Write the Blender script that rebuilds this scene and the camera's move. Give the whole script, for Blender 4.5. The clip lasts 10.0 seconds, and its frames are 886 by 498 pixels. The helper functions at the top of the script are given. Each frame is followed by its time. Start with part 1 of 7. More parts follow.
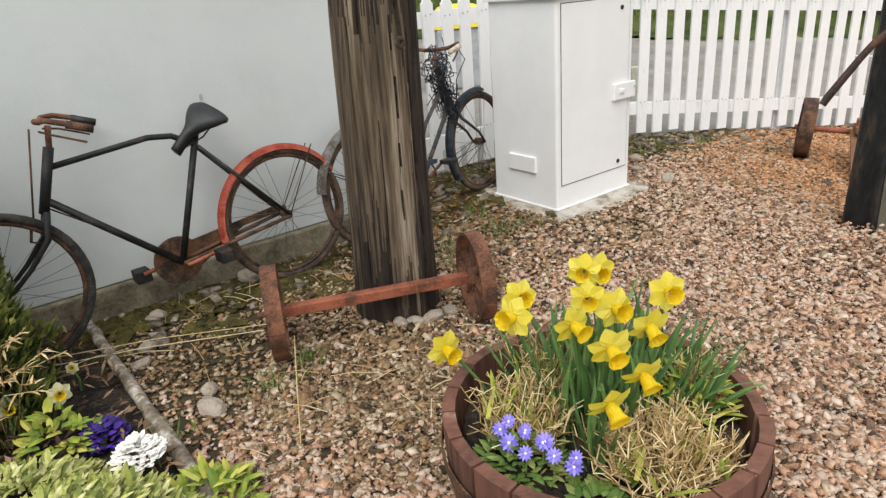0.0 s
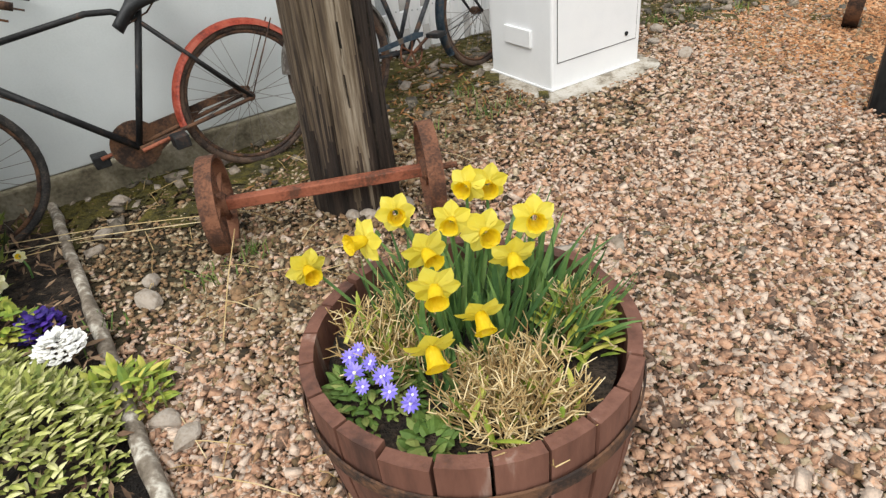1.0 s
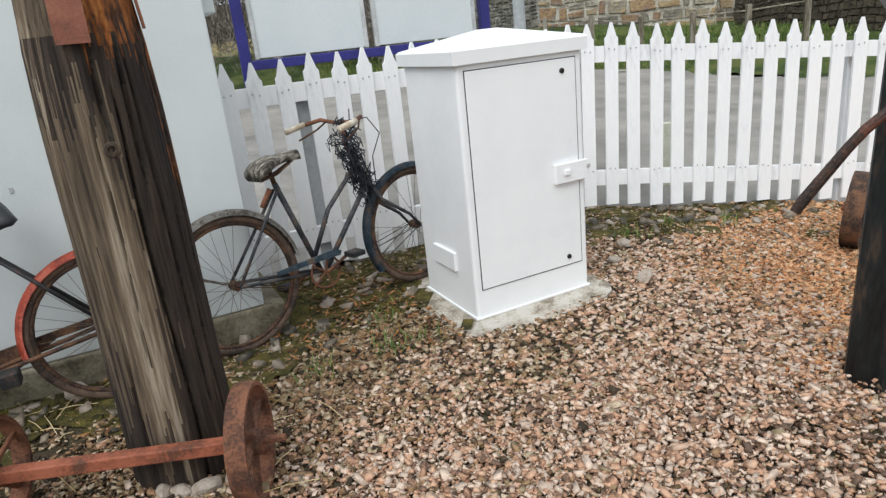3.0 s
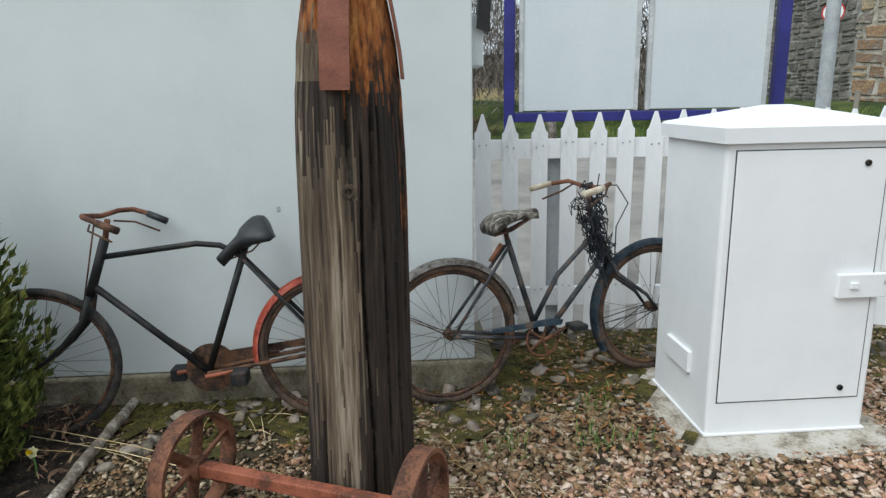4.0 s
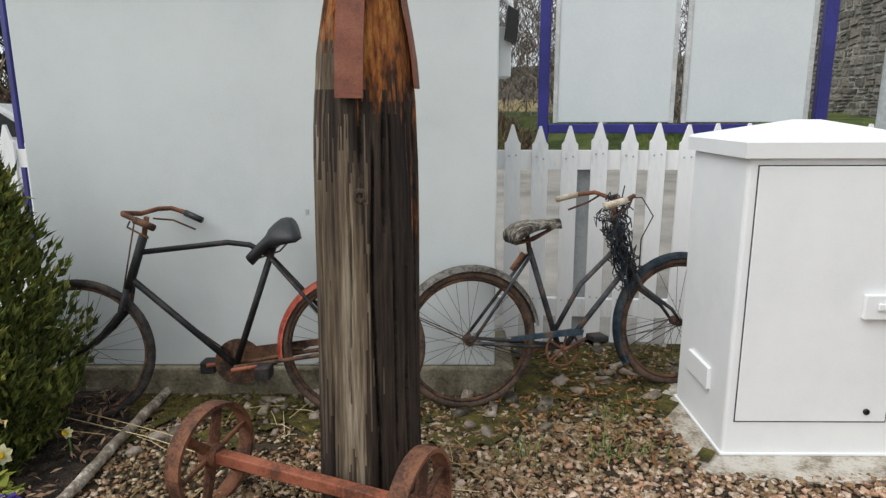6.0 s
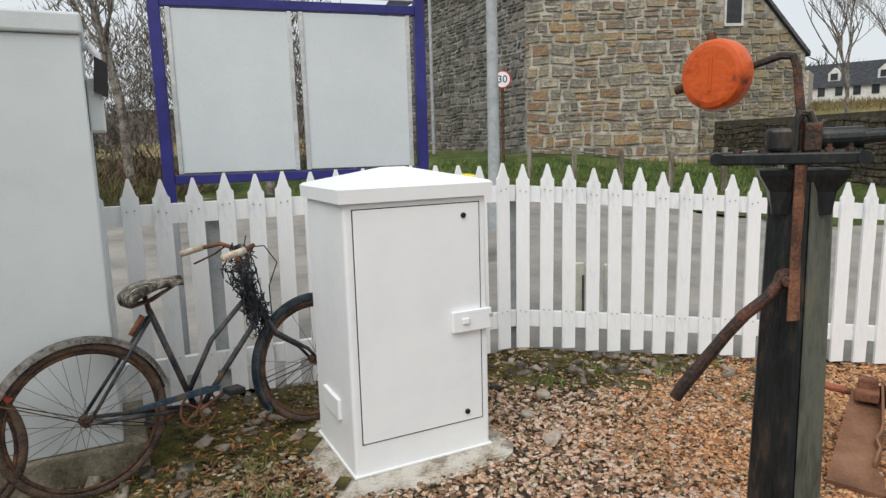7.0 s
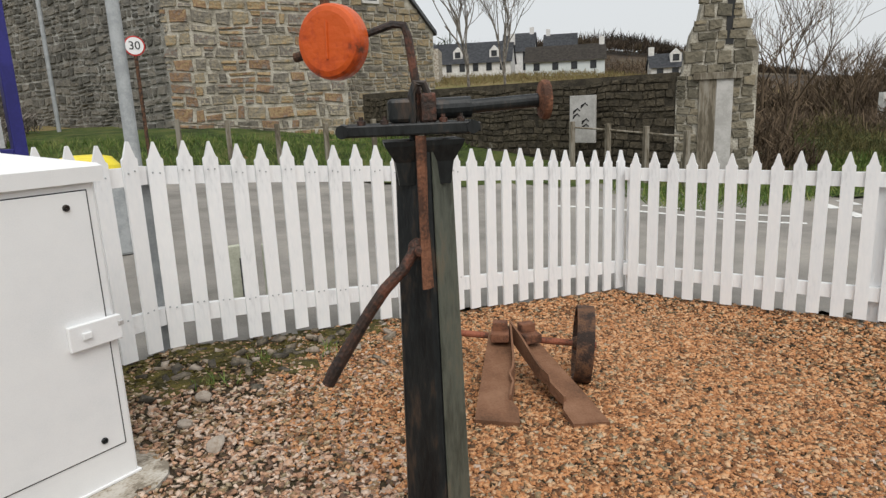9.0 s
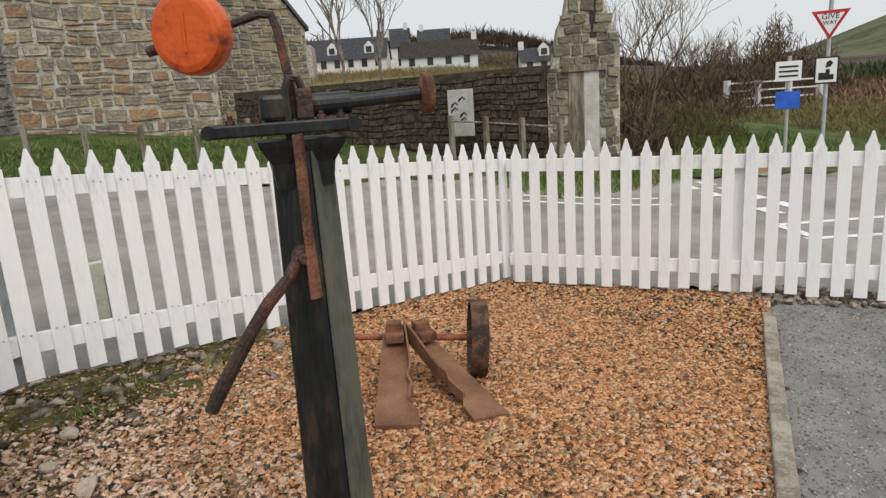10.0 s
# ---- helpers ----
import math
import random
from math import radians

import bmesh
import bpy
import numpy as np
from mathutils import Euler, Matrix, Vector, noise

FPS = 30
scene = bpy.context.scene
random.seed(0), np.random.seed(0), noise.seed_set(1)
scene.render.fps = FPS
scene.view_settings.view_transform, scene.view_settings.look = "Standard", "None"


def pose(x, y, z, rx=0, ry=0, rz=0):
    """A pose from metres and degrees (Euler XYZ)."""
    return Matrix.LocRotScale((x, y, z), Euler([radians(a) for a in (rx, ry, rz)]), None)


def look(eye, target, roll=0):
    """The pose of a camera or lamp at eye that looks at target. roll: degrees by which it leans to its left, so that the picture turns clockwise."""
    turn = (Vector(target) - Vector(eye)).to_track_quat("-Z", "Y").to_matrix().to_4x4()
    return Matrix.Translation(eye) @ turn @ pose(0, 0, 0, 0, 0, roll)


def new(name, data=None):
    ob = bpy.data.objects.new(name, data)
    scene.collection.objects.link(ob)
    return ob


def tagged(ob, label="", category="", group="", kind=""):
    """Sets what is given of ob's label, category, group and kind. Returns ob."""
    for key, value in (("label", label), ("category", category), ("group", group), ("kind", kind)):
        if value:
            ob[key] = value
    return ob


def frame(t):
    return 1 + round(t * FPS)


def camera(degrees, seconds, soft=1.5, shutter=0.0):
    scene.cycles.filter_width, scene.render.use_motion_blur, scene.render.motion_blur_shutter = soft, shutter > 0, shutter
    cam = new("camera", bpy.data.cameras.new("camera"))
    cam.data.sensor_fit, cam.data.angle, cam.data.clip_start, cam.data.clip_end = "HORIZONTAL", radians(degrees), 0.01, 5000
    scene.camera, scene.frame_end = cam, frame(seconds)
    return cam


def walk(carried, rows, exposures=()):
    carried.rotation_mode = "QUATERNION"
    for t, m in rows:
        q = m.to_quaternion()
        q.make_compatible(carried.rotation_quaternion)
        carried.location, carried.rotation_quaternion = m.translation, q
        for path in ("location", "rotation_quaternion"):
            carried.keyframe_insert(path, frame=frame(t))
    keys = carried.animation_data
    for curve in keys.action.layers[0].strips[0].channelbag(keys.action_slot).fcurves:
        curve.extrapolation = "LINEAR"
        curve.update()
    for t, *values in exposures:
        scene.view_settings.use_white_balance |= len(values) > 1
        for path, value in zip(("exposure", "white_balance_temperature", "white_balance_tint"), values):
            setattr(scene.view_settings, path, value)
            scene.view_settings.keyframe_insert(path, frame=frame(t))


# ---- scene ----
cam = camera(69.0, 10.0, soft=1.35)
PATH = [
    (0, (0.076, 0.15, 1.373), (0.055, 2.004, 0.623), -4.6),
    (0.5, (0.284, 0.273, 1.345), (0.275, 2.02, 0.371), -7.8),
    (1, (0.487, 0.333, 1.367), (0.276, 1.993, 0.272), -6.6),
    (1.5, (0.659, 0.532, 1.378), (0.486, 2.238, 0.348), -5.7),
    (2, (0.759, 0.801, 1.376), (0.662, 2.643, 0.605), -4.4),
    (2.2, (0.891, 0.887, 1.386), (0.757, 2.738, 0.641), -5.5),
    (3.5, (1.242, 1.1, 1.428), (0.574, 2.908, 0.892), -3.5),
    (4, (1.207, 1.24, 1.451), (0.137, 2.869, 1.003), -1.1),
    (4.5, (1.259, 1.255, 1.46), (-0.043, 2.705, 1.007), -1.2),
    (5, (1.289, 1.251, 1.454), (-0.036, 2.673, 0.981), -1.0),
    (5.2, (1.297, 1.259, 1.463), (0.001, 2.702, 0.973), -0.8),
    (6.3, (1.423, 1.28, 1.443), (0.353, 2.93, 1.083), -0.3),
    (6.5, (1.53, 1.294, 1.487), (0.633, 3.048, 1.145), -0.3),
    (7, (1.646, 1.352, 1.493), (1.293, 3.296, 1.182), -1.6),
    (7.5, (1.721, 1.459, 1.51), (1.874, 3.439, 1.273), -1.4),
    (8, (1.741, 1.53, 1.497), (2.152, 3.461, 1.176), -1.8),
    (8.5, (1.759, 1.551, 1.493), (2.293, 3.436, 1.09), -1.8),
    (9, (1.775, 1.556, 1.488), (2.399, 3.408, 1.063), -2.4),
    (9.5, (1.779, 1.593, 1.483), (2.515, 3.4, 1.043), -2.7),
    (10, (1.806, 1.648, 1.484), (2.745, 3.354, 1.029), -3.8),
]
walk(cam, [(t, look(eye, target, roll)) for t, eye, target, roll in PATH],
     [(0.0, 0.17, 6700, 10), (0.5, 0.23, 6700, 10), (1.0, 0.33, 6650, 9), (1.5, 0.38, 6550, 9), (2.0, 0.33, 6350, 9), (3.5, 0.06, 6200, 7), (4.0, 0.03, 6050, 5),
      (4.5, 0.01, 6200, 6), (5.2, 0.0, 6300, 7), (6.5, 0.0, 6500, 9), (7.0, -0.08, 6500, 9), (7.5, -0.12, 6450, 9), (8.5, -0.16, 6600, 10), (10.0, -0.14, 6700, 10)])

# ---- world and light ----
world = bpy.data.worlds.new("overcast_sky")
scene.world = world
world.use_nodes = True
wn, wl = world.node_tree.nodes, world.node_tree.links
sky = wn.new("ShaderNodeTexSky")
sky.sky_type = "NISHITA"
sky.sun_disc = False
sky.sun_elevation, sky.sun_rotation = radians(48), radians(160)
sky.dust_density = 6.0
veil = wn.new("ShaderNodeMixRGB")
veil.inputs[0].default_value = 0.86
veil.inputs[2].default_value = (7.6, 8.0, 8.35, 1)
wl.new(sky.outputs[0], veil.inputs[1])
wl.new(veil.outputs[0], wn["Background"].inputs[0])
wn["Background"].inputs[1].default_value = 0.118

sun_data = bpy.data.lights.new("sun", "SUN")
sun_data.energy, sun_data.angle, sun_data.color = 2.25, radians(45), (1.0, 0.99, 0.965)
sun = new("sun", sun_data)
sun.matrix_world = look((0, 0, 30), (6, 22, 0))


# ---- materials ----
def mat(name, cols, scale=8.0, rough=0.7, metal=0.0, bump=0.25, bscale=60.0, stretch=(1, 1, 1), island=0.0,
        objrand=0.0, mid=(0.4, 0.6), spec=0.4, dist=0.01, big=1.2):
    """Two noises (large patches, fine grain) over a colour ramp, with relief from the fine one."""
    m = bpy.data.materials.new(name)
    m.use_nodes = True
    n, l = m.node_tree.nodes, m.node_tree.links
    b = n["Principled BSDF"]
    tc, mp = n.new("ShaderNodeTexCoord"), n.new("ShaderNodeMapping")
    l.new(tc.outputs["Object"], mp.inputs[0])
    mp.inputs["Scale"].default_value = stretch
    a, f = n.new("ShaderNodeTexNoise"), n.new("ShaderNodeTexNoise")
    for t, sc, de in ((a, scale, 6), (f, bscale, 4)):
        t.inputs["Scale"].default_value, t.inputs["Detail"].default_value = sc, de
        l.new(mp.outputs[0], t.inputs["Vector"])
    a.inputs["Roughness"].default_value = 0.65
    mixv = n.new("ShaderNodeMath")
    mixv.operation = "MULTIPLY_ADD"
    l.new(f.outputs["Fac"], mixv.inputs[0])
    mixv.inputs[1].default_value = 0.35
    sub = n.new("ShaderNodeMath")
    sub.operation = "MULTIPLY_ADD"
    l.new(a.outputs["Fac"], sub.inputs[0])
    sub.inputs[1].default_value, sub.inputs[2].default_value = 1.0, -0.175
    l.new(sub.outputs[0], mixv.inputs[2])
    out = mixv.outputs[0]
    if island or objrand:
        src = n.new("ShaderNodeNewGeometry" if island else "ShaderNodeObjectInfo")
        ad = n.new("ShaderNodeMath")
        ad.operation = "MULTIPLY_ADD"
        l.new(src.outputs["Random Per Island" if island else "Random"], ad.inputs[0])
        amount = island or objrand
        ad.inputs[1].default_value = amount
        off = n.new("ShaderNodeMath")
        off.operation = "ADD"
        off.inputs[1].default_value = -amount / 2
        l.new(out, off.inputs[0])
        l.new(off.outputs[0], ad.inputs[2])
        out = ad.outputs[0]
    r = n.new("ShaderNodeValToRGB")
    l.new(out, r.inputs[0])
    e = r.color_ramp.elements
    k = len(cols)
    lo, hi = mid
    while len(e) < k:
        e.new(0.5)
    for i, c in enumerate(cols):
        e[i].position = lo + (hi - lo) * i / (k - 1)
        e[i].color = (*c, 1)
    l.new(r.outputs[0], b.inputs["Base Color"])
    b.inputs["Roughness"].default_value, b.inputs["Metallic"].default_value = rough, metal
    b.inputs["Specular IOR Level"].default_value = spec
    if bump:
        bp = n.new("ShaderNodeBump")
        bp.inputs["Strength"].default_value, bp.inputs["Distance"].default_value = bump, dist
        l.new(f.outputs["Fac"], bp.inputs["Height"])
        l.new(bp.outputs[0], b.inputs["Normal"])
    return m


M = {}
M["gravel_base"] = mat("gravel_base", [(0.016, 0.012, 0.008), (0.065, 0.042, 0.025), (0.05, 0.042, 0.018), (0.14, 0.09, 0.055)], 3.0, 0.95, bump=1.0, bscale=70, dist=0.03, mid=(0.3, 0.68))
M["gravel"] = mat("gravel", [(0.12, 0.076, 0.053), (0.39, 0.218, 0.135), (0.585, 0.365, 0.24), (0.42, 0.335, 0.27), (0.66, 0.51, 0.40)], 30, 0.85, bump=0.3, bscale=150, island=0.85, mid=(0.12, 0.88))
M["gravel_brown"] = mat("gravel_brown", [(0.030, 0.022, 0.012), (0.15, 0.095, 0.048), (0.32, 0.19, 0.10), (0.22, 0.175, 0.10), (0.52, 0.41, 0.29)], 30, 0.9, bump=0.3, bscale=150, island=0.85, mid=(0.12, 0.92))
M["gravel_orange"] = mat("gravel_orange", [(0.11, 0.05, 0.022), (0.41, 0.18, 0.074), (0.57, 0.275, 0.12), (0.61, 0.385, 0.22)], 30, 0.85, bump=0.3, bscale=150, island=0.85, mid=(0.12, 0.88))
M["rubble"] = mat("rubble", [(0.05, 0.044, 0.034), (0.14, 0.12, 0.09), (0.25, 0.20, 0.15), (0.36, 0.31, 0.26)], 20, 0.9, bump=0.5, bscale=90, island=0.6, mid=(0.2, 0.8))
M["moss"] = mat("moss", [(0.020, 0.018, 0.006), (0.075, 0.064, 0.013), (0.15, 0.12, 0.022)], 14, 1.0, bump=0.9, bscale=110, dist=0.02, mid=(0.3, 0.7))
M["white_paint"] = mat("white_paint", [(0.60, 0.61, 0.62), (0.78, 0.79, 0.80), (0.83, 0.83, 0.83)], 5, 0.55, bump=0.2, bscale=45, stretch=(1, 1, 0.25), objrand=0.12, mid=(0.25, 0.55))
M["cabinet_white"] = mat("cabinet_white", [(0.74, 0.76, 0.77), (0.79, 0.80, 0.81), (0.82, 0.83, 0.835)], 2.2, 0.5, bump=0.06, bscale=180, mid=(0.3, 0.6))
M["kiosk_grey"] = mat("kiosk_grey", [(0.53, 0.57, 0.575), (0.58, 0.62, 0.625), (0.61, 0.65, 0.655)], 1.6, 0.55, bump=0.05, bscale=120, mid=(0.3, 0.65))
M["seam"] = mat("seam", [(0.05, 0.05, 0.055), (0.10, 0.10, 0.10)], 20, 0.8)
M["concrete"] = mat("concrete", [(0.20, 0.17, 0.13), (0.38, 0.34, 0.28), (0.50, 0.47, 0.42)], 6, 0.95, bump=0.6, bscale=70)
M["timber"] = mat("timber", [(0.016, 0.012, 0.009), (0.062, 0.044, 0.030), (0.140, 0.104, 0.068), (0.29, 0.24, 0.18)], 16, 0.92, bump=1.0, bscale=95, stretch=(1, 1, 0.06), mid=(0.30, 0.70), dist=0.012)
M["timber_dark"] = mat("timber_dark", [(0.006, 0.005, 0.004), (0.018, 0.012, 0.009), (0.042, 0.028, 0.020), (0.095, 0.068, 0.05)], 16, 0.85, bump=1.0, bscale=95, stretch=(1, 1, 0.06), mid=(0.30, 0.74), dist=0.012)
M["timber_rust"] = mat("timber_rust", [(0.012, 0.009, 0.007), (0.075, 0.032, 0.014), (0.26, 0.085, 0.022), (0.36, 0.15, 0.04)], 11, 0.95, bump=1.0, bscale=70, stretch=(1, 1, 0.3), dist=0.02, mid=(0.36, 0.66))
M["strap_iron"] = mat("strap_iron", [(0.10, 0.040, 0.026), (0.19, 0.066, 0.040), (0.24, 0.10, 0.06)], 9, 0.75, 0.0, bump=0.2, bscale=160, mid=(0.3, 0.7))
M["mudguard_grey"] = mat("mudguard_grey", [(0.12, 0.10, 0.085), (0.26, 0.245, 0.22), (0.34, 0.32, 0.30)], 14, 0.6, 0.1, bump=0.3, bscale=90)
M["crack"] = mat("crack", [(0.012, 0.01, 0.008), (0.04, 0.03, 0.022)], 20, 1.0)
M["rust"] = mat("rust", [(0.07, 0.034, 0.022), (0.15, 0.064, 0.036), (0.22, 0.095, 0.052)], 9, 0.85, 0.1, bump=0.5, bscale=110)
M["rust_dark"] = mat("rust_dark", [(0.03, 0.02, 0.016), (0.085, 0.045, 0.028), (0.15, 0.075, 0.04)], 12, 0.85, 0.1, bump=0.5, bscale=110)
M["rust_brown"] = mat("rust_brown", [(0.11, 0.055, 0.03), (0.19, 0.092, 0.05), (0.25, 0.135, 0.08)], 5, 0.85, 0.1, bump=0.5, bscale=90, mid=(0.3, 0.7))
M["iron_brown"] = mat("iron_brown", [(0.018, 0.015, 0.014), (0.05, 0.03, 0.023), (0.14, 0.055, 0.035)], 9, 0.6, 0.2, bump=0.5, bscale=90, mid=(0.38, 0.66))
M["red_iron"] = mat("red_iron", [(0.11, 0.045, 0.027), (0.25, 0.078, 0.042), (0.32, 0.105, 0.058)], 8, 0.7, 0.1, bump=0.35, bscale=90)
M["orange_enamel"] = mat("orange_enamel", [(0.10, 0.03, 0.012), (0.46, 0.066, 0.012), (0.58, 0.095, 0.014)], 8, 0.42, bump=0.25, bscale=50, mid=(0.30, 0.52))
M["black_iron"] = mat("black_iron", [(0.007, 0.008, 0.009), (0.017, 0.020, 0.021), (0.075, 0.050, 0.036)], 10, 0.42, 0.2, bump=0.4, bscale=60, mid=(0.35, 0.72), stretch=(1, 1, 0.3))
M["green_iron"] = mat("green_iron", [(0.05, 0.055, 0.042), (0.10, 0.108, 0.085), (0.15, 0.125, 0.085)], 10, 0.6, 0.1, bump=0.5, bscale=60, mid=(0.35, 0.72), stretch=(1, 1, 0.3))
M["bike_black"] = mat("bike_black", [(0.010, 0.010, 0.011), (0.020, 0.021, 0.022), (0.09, 0.05, 0.035)], 14, 0.55, 0.0, bump=0.3, bscale=90, mid=(0.42, 0.74), spec=0.3)
M["bike_grey"] = mat("bike_grey", [(0.022, 0.025, 0.030), (0.055, 0.058, 0.064), (0.15, 0.085, 0.052)], 14, 0.6, 0.2, bump=0.4, bscale=90, mid=(0.4, 0.68))
M["bike_blue"] = mat("bike_blue", [(0.02, 0.04, 0.06), (0.05, 0.075, 0.10), (0.13, 0.095, 0.07)], 14, 0.6, 0.2, bump=0.4, bscale=90, mid=(0.4, 0.65))
M["tyre"] = mat("tyre", [(0.018, 0.017, 0.016), (0.035, 0.033, 0.032), (0.075, 0.06, 0.05)], 10, 0.85, bump=0.4, bscale=120)
M["tyre_muddy"] = mat("tyre_muddy", [(0.035, 0.026, 0.022), (0.09, 0.06, 0.045), (0.13, 0.085, 0.06)], 9, 0.95, bump=0.4, bscale=120)
M["red_paint"] = mat("red_paint", [(0.22, 0.05, 0.035), (0.52, 0.09, 0.05), (0.60, 0.16, 0.10)], 14, 0.5, bump=0.2, bscale=80, mid=(0.3, 0.6))
M["leather"] = mat("leather", [(0.014, 0.015, 0.017), (0.026, 0.028, 0.031)], 10, 0.5, bump=0.25, bscale=150)
M["cream"] = mat("cream", [(0.42, 0.34, 0.24), (0.66, 0.60, 0.50)], 20, 0.5)
M["spoke"] = mat("spoke", [(0.10, 0.08, 0.065), (0.22, 0.20, 0.18)], 20, 0.5, 0.6)
M["saddle_torn"] = mat("saddle_torn", [(0.02, 0.018, 0.016), (0.05, 0.04, 0.03), (0.16, 0.145, 0.12), (0.34, 0.32, 0.28)], 26, 0.8, bump=0.5, bscale=70, stretch=(0.5, 2.4, 1), mid=(0.38, 0.64))
# plinth concrete, its colour darkened for the shade at the kiosk's foot
M["concrete_shaded"] = mat("concrete_shaded", [(0.08, 0.068, 0.045), (0.20, 0.175, 0.12), (0.33, 0.30, 0.23)], 7, 0.95, bump=0.7, bscale=60, mid=(0.3, 0.7))
M["net"] = mat("net", [(0.012, 0.015, 0.02), (0.03, 0.035, 0.045)], 30, 0.8)
M["blue_paint"] = mat("blue_paint", [(0.018, 0.018, 0.13), (0.028, 0.027, 0.19)], 4, 0.4, bump=0.05)
M["acrylic"] = mat("acrylic", [(0.52, 0.56, 0.57), (0.60, 0.63, 0.64)], 1.3, 0.4, bump=0.03, mid=(0.3, 0.7))
M["alu"] = mat("alu", [(0.45, 0.46, 0.46), (0.60, 0.60, 0.60)], 8, 0.45, 0.5)
M["galv"] = mat("galv", [(0.30, 0.32, 0.33), (0.40, 0.42, 0.43)], 6, 0.6, 0.0, bump=0.1)
M["asphalt"] = mat("asphalt", [(0.15, 0.14, 0.125), (0.24, 0.225, 0.205), (0.33, 0.305, 0.27)], 0.9, 0.92, bump=0.5, bscale=90, mid=(0.3, 0.7))
M["path_grit"] = mat("path_grit", [(0.10, 0.10, 0.095), (0.22, 0.215, 0.20), (0.36, 0.35, 0.32)], 30, 0.95, bump=0.2, island=0.8, mid=(0.15, 0.85))
M["asphalt_path"] = mat("asphalt_path", [(0.12, 0.12, 0.11), (0.19, 0.185, 0.175), (0.25, 0.24, 0.22)], 3, 0.95, bump=0.7, bscale=120, mid=(0.3, 0.7))
M["road_paint"] = mat("road_paint", [(0.45, 0.45, 0.44), (0.72, 0.72, 0.70)], 6, 0.8, mid=(0.3, 0.5))
M["grass_ground"] = mat("grass_ground", [(0.035, 0.055, 0.012), (0.075, 0.115, 0.022), (0.13, 0.145, 0.04)], 1.1, 1.0, bump=1.0, bscale=40, dist=0.08)
M["field"] = mat("field", [(0.12, 0.085, 0.035), (0.24, 0.175, 0.075), (0.16, 0.15, 0.05)], 0.12, 1.0, bump=0.8, bscale=6, dist=0.2)
M["heath"] = mat("heath", [(0.03, 0.024, 0.017), (0.065, 0.045, 0.03), (0.085, 0.065, 0.035)], 0.05, 1.0, bump=1.0, bscale=0.6, dist=1.5)
M["hill_green"] = mat("hill_green", [(0.03, 0.035, 0.018), (0.065, 0.075, 0.03), (0.10, 0.10, 0.05)], 0.02, 1.0, bump=0.6, bscale=0.3, dist=2)
M["stone"] = mat("stone", [(0.13, 0.12, 0.10), (0.22, 0.20, 0.165), (0.31, 0.265, 0.185), (0.36, 0.26, 0.14), (0.25, 0.155, 0.095), (0.19, 0.178, 0.16), (0.40, 0.35, 0.26)], 3.5, 0.95, bump=0.9, bscale=16, objrand=0.75, mid=(0.10, 0.90), dist=0.06)
M["stone_loose"] = mat("stone_loose", [(0.13, 0.12, 0.10), (0.23, 0.21, 0.175), (0.31, 0.265, 0.185), (0.35, 0.265, 0.155), (0.19, 0.178, 0.16)], 3.5, 0.95, bump=0.9, bscale=16, island=0.7, mid=(0.12, 0.88), dist=0.06)
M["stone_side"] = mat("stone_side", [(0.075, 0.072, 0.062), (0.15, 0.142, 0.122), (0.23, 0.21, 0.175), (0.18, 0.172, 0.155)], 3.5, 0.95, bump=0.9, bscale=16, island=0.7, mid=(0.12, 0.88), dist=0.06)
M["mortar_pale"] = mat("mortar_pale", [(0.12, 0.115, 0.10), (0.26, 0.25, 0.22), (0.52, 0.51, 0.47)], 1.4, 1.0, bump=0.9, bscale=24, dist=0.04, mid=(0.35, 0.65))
M["stone_dark"] = mat("stone_dark", [(0.030, 0.026, 0.018), (0.060, 0.050, 0.034), (0.095, 0.078, 0.052), (0.36, 0.34, 0.30)], 6.0, 0.95, bump=0.9, bscale=14, island=0.22, mid=(0.25, 0.92), dist=0.06)
M["stone_ruin"] = mat("stone_ruin", [(0.085, 0.078, 0.058), (0.15, 0.135, 0.10), (0.21, 0.185, 0.135), (0.26, 0.22, 0.15)], 4, 0.95, bump=0.9, bscale=14, island=0.5, mid=(0.15, 0.85), dist=0.06)
M["mortar"] = mat("mortar", [(0.24, 0.22, 0.18), (0.42, 0.39, 0.32), (0.54, 0.51, 0.44)], 2.5, 1.0, bump=0.9, bscale=30, dist=0.04)
M["mortar_dark"] = mat("mortar_dark", [(0.035, 0.03, 0.022), (0.085, 0.072, 0.05)], 2.5, 1.0, bump=0.7, bscale=30, dist=0.03)
M["slate"] = mat("slate", [(0.06, 0.065, 0.075), (0.11, 0.115, 0.125)], 3, 0.7, bump=0.4, bscale=20)
M["roof_brown"] = mat("roof_brown", [(0.055, 0.048, 0.042), (0.10, 0.088, 0.075)], 3, 0.85, bump=0.4, bscale=20)
M["harl"] = mat("harl", [(0.55, 0.54, 0.52), (0.68, 0.67, 0.65)], 3, 0.9)
M["dark_glass"] = mat("dark_glass", [(0.02, 0.022, 0.025), (0.04, 0.042, 0.045)], 3, 0.15, bump=0)
M["door_grey"] = mat("door_grey", [(0.36, 0.35, 0.33), (0.48, 0.47, 0.45)], 4, 0.8)
M["old_wood"] = mat("old_wood", [(0.10, 0.085, 0.06), (0.19, 0.165, 0.125), (0.26, 0.24, 0.2)], 8, 0.95, bump=0.6, bscale=40, stretch=(1, 1, 0.15))
M["bark"] = mat("bark", [(0.09, 0.075, 0.06), (0.19, 0.165, 0.14), (0.28, 0.26, 0.23)], 6, 0.95, bump=0.5, bscale=40)
M["log_bark"] = mat("log_bark", [(0.12, 0.095, 0.07), (0.25, 0.21, 0.165), (0.62, 0.58, 0.50)], 12, 0.95, bump=0.7, bscale=60, mid=(0.35, 0.68))
